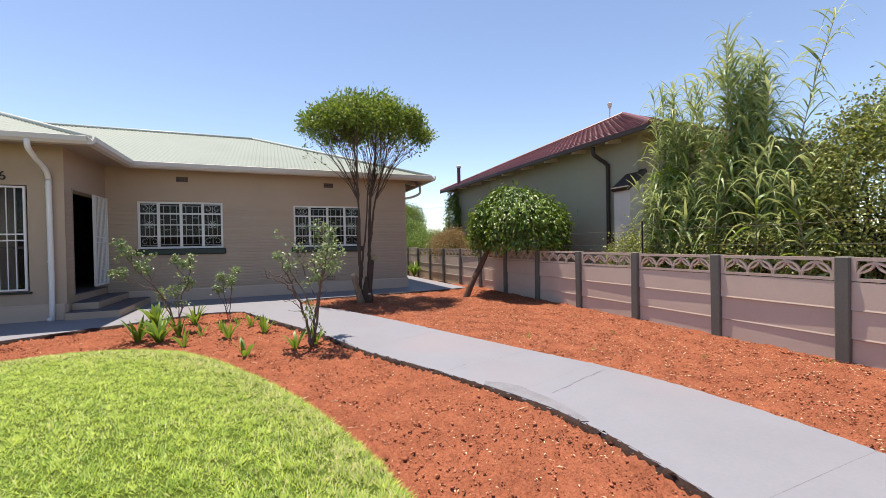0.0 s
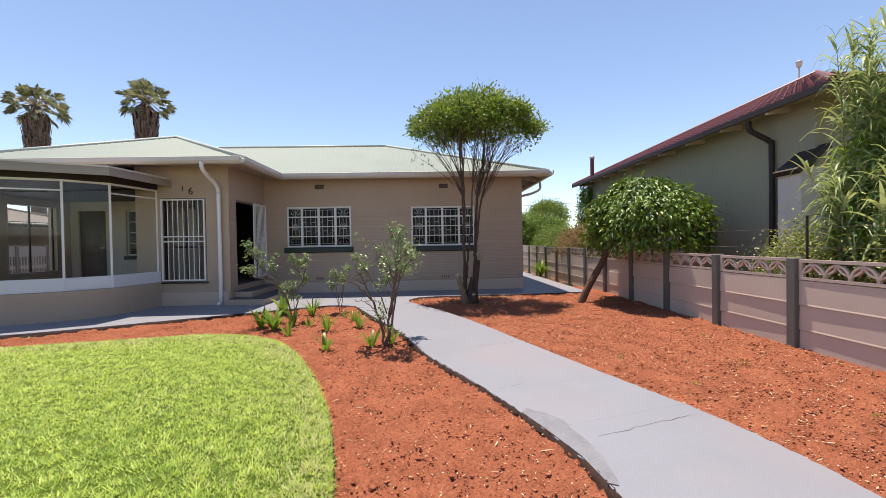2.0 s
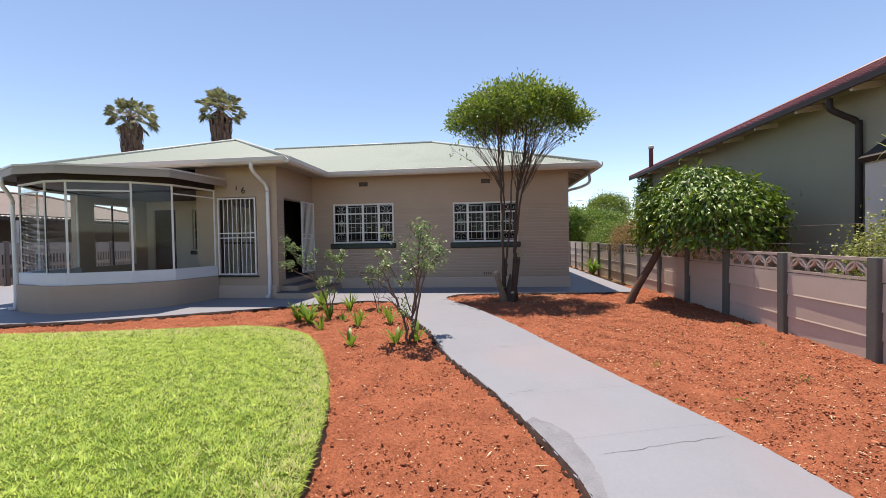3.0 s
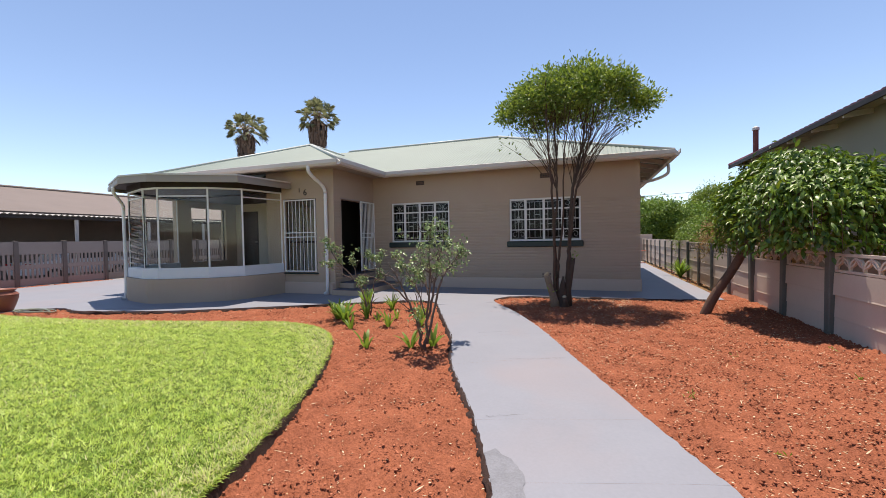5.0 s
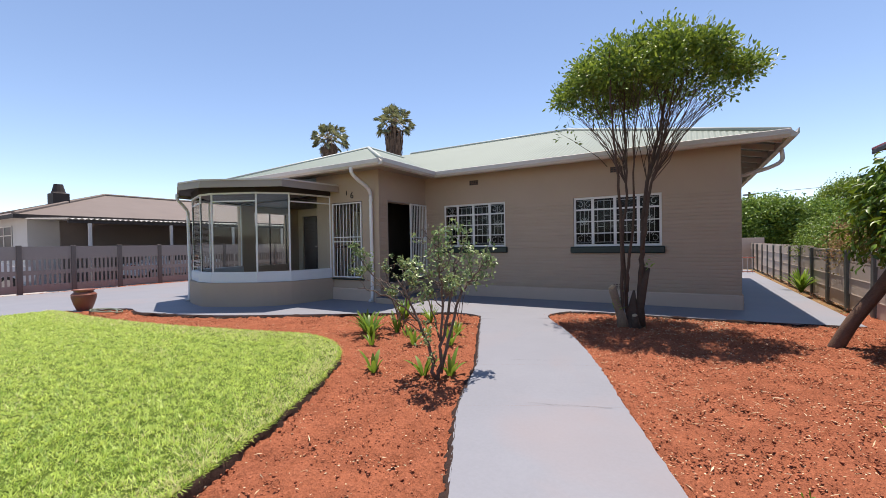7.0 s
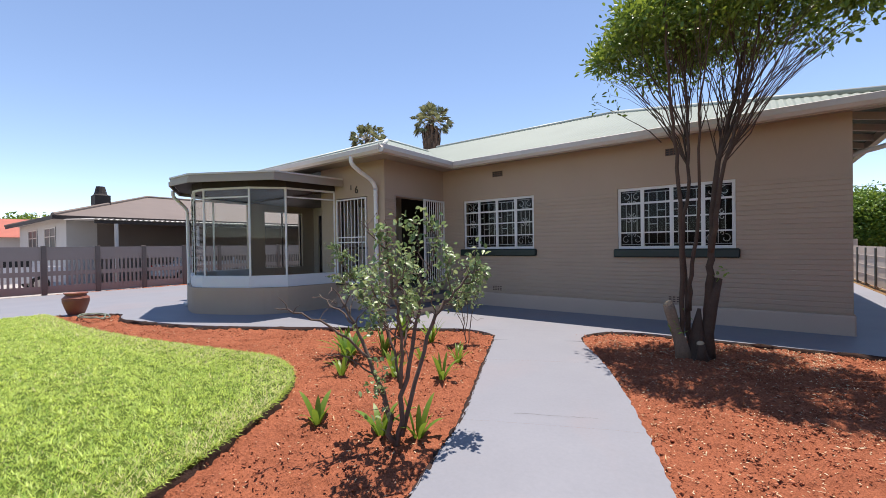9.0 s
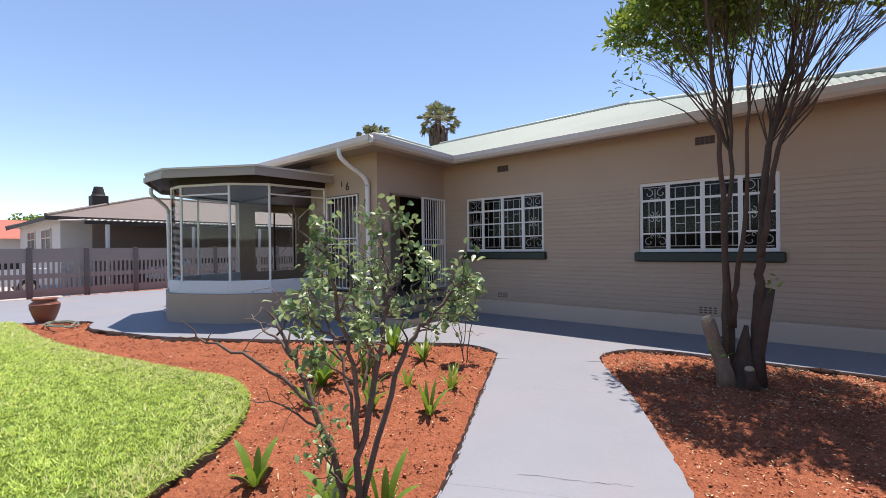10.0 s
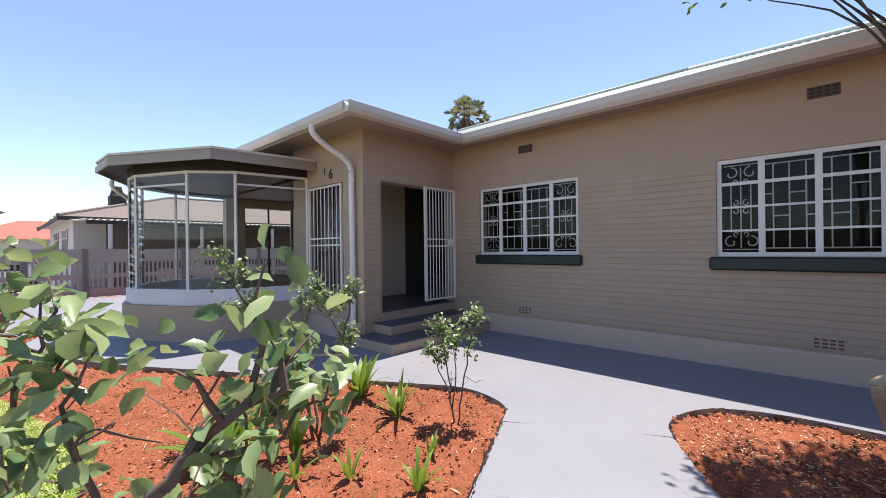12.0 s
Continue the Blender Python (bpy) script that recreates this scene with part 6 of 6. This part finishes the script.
upright = [
    ([(0.03, 0, 0.05), (0.08, 0, 0.45), (0.17, -0.02, 0.9), (0.23, -0.04, 1.25), (0.24, -0.04, 1.42)], 0.028, 0.05),
    ([(0.22, -0.03, 1.3), (0.28, 0.0, 1.38), (0.34, 0.02, 1.5), (0.34, 0.0, 1.64), (0.29, -0.01, 1.8)], 0.013, 0.9),
    ([(0.26, -0.02, 1.4), (0.22, 0.02, 1.55), (0.2, 0.03, 1.66)], 0.008, 0.8),
    ([(0.2, 0.0, 1.02), (0.11, 0.0, 1.13), (-0.02, 0.0, 1.2), (-0.12, 0.0, 1.3)], 0.012, 0.2),
    ([(0.14, 0.0, 1.0), (0.1, 0.0, 1.2), (0.04, 0.0, 1.34), (0.03, 0.0, 1.51)], 0.012, 0.25),
    ([(0.0, 0, 0.25), (-0.06, -0.08, 0.4), (-0.1, -0.1, 0.55)], 0.011, 1.0),
    ([(0.06, 0.02, 0.55), (-0.06, 0.14, 0.95), (-0.18, 0.24, 1.2), (-0.3, 0.3, 1.38)], 0.013, 0.75),
    ([(-0.06, 0.14, 0.95), (-0.2, 0.12, 1.1), (-0.28, 0.12, 1.24)], 0.008, 0.8),
    ([(0.1, 0.03, 0.8), (0.1, 0.2, 1.1), (0.08, 0.32, 1.35), (0.12, 0.38, 1.5)], 0.011, 0.8),
]
leafy_limb = [
    ([(0.06, -0.02, 0.5), (0.09, -0.1, 0.85), (0.06, -0.22, 1.15), (0.03, -0.32, 1.42), (0.01, -0.41, 1.7)], 0.02, 0.75),
    ([(0.03, -0.36, 1.55), (-0.07, -0.38, 1.66), (-0.15, -0.4, 1.78)], 0.008, 0.0),
    ([(0.06, -0.22, 1.15), (-0.06, -0.28, 1.22), (-0.14, -0.32, 1.36)], 0.01, 1.0),
    ([(0.04, -0.28, 1.3), (0.12, -0.36, 1.38), (0.15, -0.4, 1.52)], 0.009, 1.0),
    ([(0.08, -0.15, 0.98), (0.16, -0.24, 1.08), (0.18, -0.3, 1.2)], 0.009, 1.0),
    ([(0.08, -0.12, 0.9), (-0.02, -0.2, 1.0), (-0.07, -0.25, 1.08)], 0.009, 1.0),
]
arm = [
    ([(0.05, 0, 0.1), (0.2, 0.06, 0.65), (0.34, 0.1, 1.05), (0.48, 0.14, 1.2), (0.6, 0.18, 1.34), (0.72, 0.2, 1.41)], 0.024, 0.7),
    ([(0.48, 0.14, 1.2), (0.44, 0.1, 1.34), (0.46, 0.08, 1.46)], 0.008, 0.9),
    ([(0.54, 0.16, 1.28), (0.66, 0.24, 1.3), (0.76, 0.28, 1.37)], 0.008, 1.0),
    ([(0.38, 0.11, 1.1), (0.52, 0.2, 1.14), (0.62, 0.25, 1.2)], 0.008, 1.0),
    ([(0.34, 0.1, 1.05), (0.32, 0.06, 1.2), (0.36, 0.05, 1.32)], 0.008, 0.8),
]
rose("tall half-bare rose bush with pale green leaves beside the path", (0.5, 6.15), bare_limb + upright + leafy_limb + arm, 0.046, 6, limit=1.16)
rose("open straggling rose bush with pale leaf sprays", (-1.5, 8.2), [
    ([(0.0, 0, 0.05), (-0.15, 0, 0.6), (-0.45, 0.0, 1.0), (-0.7, 0, 1.35), (-0.8, 0, 1.6)], 0.018, 0.7),
    ([(-0.3, 0.0, 0.8), (-0.6, 0.1, 1.0), (-0.85, 0.1, 1.15)], 0.010, 0.8),
    ([(0.03, 0, 0.05), (0.1, 0.05, 0.6), (0.25, 0.05, 1.0), (0.3, 0.1, 1.35)], 0.018, 0.85),
    ([(0.2, 0.05, 0.9), (0.05, 0, 1.15), (0.0, 0, 1.3)], 0.010, 0.8),
    ([(0.0, 0.02, 0.1), (-0.1, 0.15, 0.5), (-0.2, 0.3, 0.9), (-0.3, 0.4, 1.25)], 0.014, 0.65),
    ([(0.0, -0.02, 0.1), (-0.05, -0.15, 0.5), (-0.1, -0.25, 0.85)], 0.012, 0.65),
], 0.042, 18)
rose("small young rose bush with pale green leaves", (-0.82, 9.14), [
    ([(0.0, 0, 0.05), (-0.03, 0, 0.4), (-0.08, 0.0, 0.8), (-0.12, 0, 1.0)], 0.011, 0.8),
    ([(0.03, 0, 0.05), (0.08, 0.03, 0.4), (0.15, 0.05, 0.8), (0.24, 0.05, 1.1)], 0.011, 0.9),
    ([(0.0, 0.02, 0.2), (0.03, -0.08, 0.6), (0.05, -0.1, 0.95)], 0.009, 0.9),
    ([(-0.02, 0, 0.3), (-0.15, 0.05, 0.6), (-0.2, 0.05, 0.75)], 0.008, 0.9),
], 0.040, 14)


def strap_plant(x, y, n, length, width, label, upright=0.9):
    """A clump of arching strap leaves, each a folded strip of six segments."""
    p = thing("lily_plant", label, "garden plant", (x, y, float(soil_z(x, y))), group="strap-leaved plants")
    for i in range(n):
        a = i * 2.4 + rng.uniform(-0.3, 0.3)
        L, W = length * rng.uniform(0.65, 1.15), width * 0.8 * rng.uniform(0.75, 1.15)
        lean = rng.uniform(0.15, 0.8) / upright
        bm = bmesh.new()
        rows = []
        for k in range(7):
            t = k / 6
            w = W * math.sin(math.pi * min(1, 0.12 + 0.88 * t)) ** 0.7 * (1 if t < 0.99 else 0.05)
            r = lean * L * t ** 1.5 + 0.02
            z = L * t * math.cos(lean * 0.6) - 0.35 * lean * L * t ** 3
            c = Vector((x + math.cos(a) * r, y + math.sin(a) * r, float(soil_z(x, y)) - 0.01 + z))
            s = Vector((-math.sin(a), math.cos(a), 0)) * w / 2
            f = Vector((math.cos(a), math.sin(a), 0.4)) * w * 0.16
            rows.append([bm.verts.new(c - s - f * -1), bm.verts.new(c), bm.verts.new(c + s + f)])
        for r0, r1 in zip(rows, rows[1:]):
            bm.faces.new((r0[0], r0[1], r1[1], r1[0]))
            bm.faces.new((r0[1], r0[2], r1[2], r1[1]))
        part("leaf", bm, LEAF_LILY, p, smooth=True)
    return p


for x, y, n, ln, w, lb in ((-1.62, 7.5, 22, 0.5, 0.075, "big clump of bright green strap-leaved lilies"), (-1.95, 7.75, 18, 0.45, 0.07, "big clump of bright green strap-leaved lilies"), (-1.45, 8.0, 12, 0.42, 0.06, "clump of strap-leaved lilies under the rose"),
                           (-0.35, 6.06, 7, 0.32, 0.085, "small broad-leaved lily in the red soil"), (-1.22, 7.05, 8, 0.32, 0.05, "small strap-leaved lily in red soil"), (-0.82, 8.06, 8, 0.28, 0.035, "small strap-leaved lily in red soil"),
                           (-1.1, 7.8, 7, 0.25, 0.035, "small strap-leaved lily in red soil"), (-0.37, 8.28, 9, 0.3, 0.04, "small strap-leaved lily in red soil"), (-0.62, 8.65, 7, 0.22, 0.03, "small strap-leaved lily in red soil"),
                           (-1.35, 8.95, 20, 0.46, 0.045, "spiky dark green strap-leaved plant"), (-0.14, 7.62, 10, 0.33, 0.055, "small strap-leaved lily in red soil"), (-0.66, 7.38, 9, 0.36, 0.055, "small strap-leaved lily in red soil"),
                           (0.29, 6.22, 9, 0.36, 0.07, "strap-leaved lily at the foot of the rose"), (0.57, 6.36, 8, 0.36, 0.07, "strap-leaved lily at the foot of the rose"), (-1.98, 8.98, 20, 0.5, 0.08, "big clump of bright green strap-leaved lilies"), (5.72, 17.0, 40, 0.75, 0.09, "green strap-leaved clump by the passage")):
    strap_plant(x, y, n, ln, w, lb)


for x, y in ((4.9, 4.9), (5.3, 6.2), (5.75, 4.0), (4.4, 6.9), (3.6, 5.3), (5.6, 7.4), (4.9, 3.4), (3.95, 4.3), (5.85, 2.6)):
    wd = thing("weed", "tiny green weed in the red soil", "weed", (x, y, float(soil_z(x, y))), group="weeds")
    v, f = tufts([(x, y, float(soil_z(x, y)) + 0.01)], 9, 0.02, 0.05, 0.012, up=0.9)
    raw("leaf_tuft", v, f, LEAF_LILY, wd)["kind"] = "stuff"


def reeds():
    """Giant reeds: canes in several tufts, with long arching leaves that crowd into plumes at the tops."""
    clump = thing("giant_reed", "tall clump of giant reed with arching grey-green leaves", "reed clump", (7.7, 4.6, 0))
    canes = bmesh.new()
    C, D, N, L, W = [], [], [], [], []
    stands = ((7.6, 5.85, 4.75, 16, 0.13), (7.4, 5.95, 3.0, 12, 0.18), (7.5, 5.35, 2.9, 14, 0.28), (7.6, 4.45, 4.95, 22, 0.16), (7.7, 4.85, 3.5, 12, 0.22), (7.55, 4.0, 3.6, 11, 0.18), (7.6, 4.4, 2.7, 14, 0.4), (7.6, 2.5, 2.9, 8, 0.5))
    rows = [(x + rng.normal(scale=w), y + rng.normal(scale=w), h * rng.uniform(0.78, 1.0), rng.normal(scale=0.22), rng.normal(scale=0.22)) for x, y, h, n, w in stands for i in range(n)]
    rows += [(7.6, 4.05, 4.8, 0.1, -0.72), (7.55, 3.55, 3.75, 0.0, -1.15), (7.6, 3.4, 3.6, 0.1, -1.0)]
    for x, y, h, lx, ly in rows:
        path = [np.array((x + lx * t ** 2, y + ly * t ** 2, h * t)) for t in np.linspace(0, 0.97, 7)]
        tube(canes, path, np.linspace(0.014, 0.004, 7), 4)
        base = rng.uniform(0, 6.28)
        nl = int(17 * h)
        for k in range(nl):
            t = 0.22 + 0.78 * ((k + rng.random()) / nl) ** 0.58
            a = base + (k % 2) * math.pi + rng.normal(scale=0.75)
            C.append((x + lx * t ** 2, y + ly * t ** 2, h * t))
            D.append((math.cos(a), math.sin(a), 0))
            N.append(t)
            L.append(rng.uniform(0.45, 0.8) * (1.0 - 0.45 * max(0, t - 0.6) / 0.4))
            W.append(rng.uniform(0.028, 0.06) * (1.0 - 0.5 * max(0, t - 0.6) / 0.4))
    C, D, N, L, W = np.array(C), np.array(D), np.array(N), np.array(L), np.array(W)
    m = len(C)
    rise = rng.uniform(0.3, 0.95, m) + 0.6 * N
    droop = rng.uniform(0.45, 1.6, m)
    rows = []
    sd = np.stack([-D[:, 1], D[:, 0], np.zeros(m)], 1) + rng.normal(scale=0.3, size=(m, 3))
    for k in range(6):
        t = k / 5
        w = W * (1 - t ** 2.2) * (0.55 + 0.45 * min(1, t * 4)) + 0.001
        p = C + D * (L * t * 0.75)[:, None]
        p[:, 2] += L * (rise * t - droop * t * t)
        rows += [p - sd * w[:, None] / 2, p + sd * w[:, None] / 2 + np.array((0, 0, 0.006))]
    v = np.stack(rows, 1).reshape(-1, 3)
    b = np.arange(m)[:, None] * 12
    f = np.concatenate([b + np.array([[2 * k, 2 * k + 1, 2 * k + 3, 2 * k + 2]]) for k in range(5)])
    part("cane_mass", canes, LEAF_DRY, clump, "pale reed canes")["kind"] = "stuff"
    dice = rng.random(m)
    low = np.tile((N < 0.42) & (dice < 0.4), 5)
    young = np.tile((N > 0.35) & (N < 0.85) & (dice > 0.87), 5)
    raw("leaves", v, f[~low & ~young], LEAF_REED, clump, label="long arching grey-green leaves")
    raw("dry_leaves", v, f[low], LEAF_DRY, clump, label="dry straw-coloured leaves")
    raw("young_leaves", v, f[young], LEAF_LILY, clump, label="fresh yellow-green leaves")


reeds()


def leafy_mass(name, label, category, c, r, n, per, leaf, width, mat, spread=0.1, twigs=40):
    """A shrub or a tree's crown: twigs from the foot and leaf tufts in an uneven shell."""
    t = thing(name, label, category, (c[0], c[1], 0))
    bm = bmesh.new()
    foot = np.array((c[0], c[1], 0.0))
    d = rand_dirs(n, 0.25)
    lump = np.array([1 + 0.3 * noise.noise(Vector(q) * 2.1 + Vector(c)) + 0.16 * noise.noise(Vector(q) * 5.3) for q in d])[:, None]
    p = np.array(c) + d * lump * rng.uniform(0.55, 1.0, (n, 1)) ** 0.5 * np.array(r)
    p = p[p[:, 2] > 0.1]
    for q in p[:twigs]:
        tube(bm, bend(foot + rng.normal(scale=0.15, size=3) * np.array((1, 1, 0)), q, 0.12, 0.15, 5), np.linspace(0.02 + 0.012 * r[2], 0.004, 5), 4)
    part("trunk", bm, BARK, t)
    v, f = tufts(p, per, spread, leaf, width, up=0.35)
    raw("crown", v, f, mat, t)
    return t


leafy_mass("shrub", "dense olive-green shrub behind the fence", "shrub", (7.0, 6.4, 0.9), (0.5, 0.7, 0.75), 420, 14, 0.05, 0.03, LEAF_SCRUB)
leafy_mass("shrub", "tangled green shrub under the reeds", "shrub", (7.4, 4.3, 1.0), (0.8, 1.5, 0.95), 900, 15, 0.055, 0.032, LEAF_SCRUB)
leafy_mass("shrub", "tall tangled shrub behind the fence", "shrub", (8.0, 3.0, 1.7), (0.9, 0.95, 1.75), 1700, 15, 0.065, 0.036, LEAF_SCRUB, 0.13)
leafy_mass("shrub", "grey-green bush behind the fence", "shrub", (8.2, 1.2, 1.75), (1.2, 1.5, 2.0), 1700, 15, 0.06, 0.035, LEAF_SCRUB, 0.14)
leafy_mass("shrub", "dark tangled shrub behind the reeds", "shrub", (8.7, 4.6, 1.15), (0.8, 1.5, 1.2), 900, 15, 0.06, 0.035, LEAF_TREE, 0.13)
leafy_mass("shrub", "rusty-leaved shrub over the fence", "shrub", (6.7, 15.2, 1.3), (0.7, 1.3, 0.7), 600, 14, 0.065, 0.04, LEAF_RUST, 0.12)
leafy_mass("shrub", "bright green shrub over the fence", "shrub", (6.9, 18.5, 1.35), (0.9, 2.0, 0.8), 1000, 14, 0.07, 0.04, LEAF_HEDGE, 0.13)
leafy_mass("shrub", "rusty-leaved shrub over the fence", "shrub", (6.8, 12.6, 1.15), (0.6, 0.9, 0.6), 420, 14, 0.06, 0.04, LEAF_RUST, 0.1)
leafy_mass("tree", "broad bright green tree behind the yard", "tree", (6.8, 32.5, 2.2), (2.6, 2.0, 1.6), 2200, 17, 0.17, 0.1, LEAF_HEDGE, 0.2)
leafy_mass("tree", "broad bright green tree behind the yard", "tree", (9.8, 33.5, 2.0), (2.6, 2.0, 1.5), 1600, 14, 0.17, 0.1, LEAF_HEDGE, 0.2)
leafy_mass("tree", "rounded dark green tree in the distance", "tree", (12.8, 40.5, 3.9), (1.9, 1.6, 1.55), 1000, 16, 0.15, 0.08, LEAF_TREE, 0.24)
leafy_mass("tree", "low dark green tree behind the yard", "tree", (4.2, 31.5, 1.7), (1.6, 1.6, 1.25), 1300, 18, 0.16, 0.09, LEAF_TREE, 0.14)
leafy_mass("creeper", "dark green creeper on the neighbour's wall", "creeper", (7.72, 17.2, 2.2), (0.3, 0.55, 1.7), 420, 13, 0.08, 0.05, LEAF_TREE, 0.08)
leafy_mass("tree", "dark tree far behind the white house", "tree", (-38, 25, 1.9), (4.0, 3.0, 2.2), 1500, 16, 0.32, 0.2, LEAF_TREE, 0.35)
leafy_mass("tree", "dark tree far behind the white house", "tree", (-52, 12, 2.0), (4.0, 4.0, 2.4), 1500, 16, 0.4, 0.24, LEAF_TREE, 0.35)


def palm(x, y, ztop, fans):
    """A fan palm: stalked fan leaves with drooping tips over a wide skirt of dead leaves."""
    t = thing("fan_palm", "tall fan palm with a shaggy brown skirt of dead leaves", "palm", (x, y, 0), group="fan palms")
    part("trunk", tube(bmesh.new(), [(x, y, 0), (x, y, ztop * 0.5), (x, y, ztop - 3.0), (x, y, ztop)], [0.6, 0.5, 0.5, 0.3], 14), PALM_SKIRT, t)
    hub = np.array((x, y, ztop))
    stalks = bmesh.new()
    V, F, k = [], [], 0
    for i in range(fans):
        a = i * 2.39996 + rng.normal(scale=0.15)
        el = 1.35 - 1.95 * ((i + 0.5) / fans) ** 0.85 + rng.normal(scale=0.1)
        d = np.array((math.cos(a) * math.cos(el), math.sin(a) * math.cos(el), math.sin(el)))
        ln = rng.uniform(1.2, 1.7) * (0.8 + 0.2 * math.cos(el))
        c = hub + d * ln - np.array((0, 0, 0.18 * math.cos(el)))
        tube(stalks, [hub + d * 0.2, hub + d * ln * 0.55 + np.array((0, 0, 0.06)), c], [0.05, 0.035, 0.025], 4)
        side = np.cross(d, (0, 0, 1.0))
        side /= max(1e-6, np.linalg.norm(side))
        up = np.cross(side, d)
        w = rng.normal(scale=0.5)
        side, up = side * math.cos(w) + up * math.sin(w), up * math.cos(w) - side * math.sin(w)
        m, rad = 26, rng.uniform(0.72, 0.98)
        for j in range(m):
            th = (j / (m - 1) - 0.5) * 3.7
            e = d * math.cos(th) + side * math.sin(th)
            L = rad * rng.uniform(0.88, 1.08) * (0.75 + 0.25 * math.cos(th))
            p1 = c + e * L * 0.62 + up * 0.10 * L
            p2 = c + e * L * rng.uniform(0.8, 1.1) - np.array((0, 0, rng.uniform(0.0, 0.38) * L))
            q = (side * math.cos(th) - d * math.sin(th)) * 0.027 * rad
            V += [c, p1 + q, p2, p1 - q]
            F += [(k, k + 1, k + 2), (k, k + 2, k + 3)]
            k += 4
    raw("crown", V, F, LEAF_PALM, t, label="stiff grey-green fan leaves")
    part("stalk_mass", stalks, PALM_STALK, t, "pale leaf stalks")["kind"] = "stuff"
    bm = bmesh.new()
    for i in range(900):
        a = rng.uniform(0, 6.283)
        u = rng.random() ** 0.8
        z = ztop - 0.25 - 5.0 * u
        r = (1.0 - 0.42 * u) * rng.uniform(0.62, 1.0)
        p = Vector((x + math.cos(a) * 0.4, y + math.sin(a) * 0.4, z))
        q = Vector((x + math.cos(a) * (r + 0.15), y + math.sin(a) * (r + 0.15), z - 0.5))
        e = Vector((x + math.cos(a) * (r - 0.05), y + math.sin(a) * (r - 0.05), z - rng.uniform(1.3, 2.0)))
        s = Vector((-math.sin(a), math.cos(a), 0)) * rng.uniform(0.04, 0.13)
        v = [bm.verts.new(c) for c in (p - s * 0.2, p + s * 0.2, q + s, q - s, e + s * 0.25, e - s * 0.25)]
        bm.faces.new((v[0], v[1], v[2], v[3]))
        bm.faces.new((v[3], v[2], v[4], v[5]))
    part("skirt", bm, PALM_SKIRT, t, "hanging dry brown leaves")


palm(-32.75, 36.85, 14.1, 34)
palm(-24.2, 38.0, 14.85, 38)

pw = thing("utility_pole", "far wooden utility pole with a single wire", "utility pole", (7.66, 46, 0))
part("pole", tube(bmesh.new(), ((7.66, 46, 0), (7.66, 46, 5.6)), [0.12, 0.09], 7), BARK, pw)
part("crossarm", boxes((7.2, 8.1, 45.95, 46.05, 5.3, 5.42)), BARK, pw)
part("wire", tube(bmesh.new(), [(7.66 + 4.9 * t, 46, 5.43 + 0.19 * t) for t in (0, 1, 4)], 0.018, 4), DARK_METAL, pw)

# ---- pot and hose ----
pot = thing("plant_pot", "large empty terracotta urn on the drive", "plant pot", (-9.85, 6.35, 0.11))
part("pot_body", lathe(bmesh.new(), [(0.13, 0.0), (0.15, 0.02), (0.205, 0.17), (0.25, 0.33), (0.245, 0.41), (0.195, 0.46), (0.185, 0.475), (0.215, 0.50), (0.22, 0.525), (0.19, 0.525), (0.17, 0.45), (0.18, 0.2), (0.05, 0.15)], 32, (-9.85, 6.35, 0.112)), TERRACOTTA, pot, smooth=True)
part("rim_band", lathe(bmesh.new(), [(0.15, 0.385), (0.25, 0.385), (0.256, 0.395), (0.25, 0.405), (0.15, 0.405)], 32, (-9.85, 6.35, 0.112)), TERRACOTTA, pot, smooth=True)
hose = bmesh.new()
pts = []
for i in range(84):
    a = i * 0.30
    r = 0.36 + 0.08 * math.sin(i * 0.37) + 0.03 * math.sin(i * 1.1)
    pts.append((-9.0 + r * 1.35 * math.cos(a), 6.48 + r * 0.6 * math.sin(a), 0.135 + 0.012 * (i % 21) / 7))
tube(hose, pts, 0.011, 5)
ob = ob_from("garden_hose", hose, HOSE, smooth=True)
tagged(ob, "coiled grey-green garden hose lying on the ground", "garden hose")

# ---- brick courses of the house ----
HOLE_SILL = [(h[0] - 0.075, h[1] + 0.065, h[2] - 0.17, h[2]) for h in (W1, W2)]
brick_courses(wall_long, "x", WY, WX0 + 0.01, WX1 - 0.002, 0.475, 2.66, [W1, W2] + HOLE_SILL + [(-2.26, -1.98, 0.49, 0.63), (1.52, 1.8, 0.49, 0.63)], -1)
brick_courses(wall_door, "y", WX0, PY + 0.002, WY - 0.01, 0.475, 2.70, [(10.65, 12.6, 0.3, 2.8)], 1)
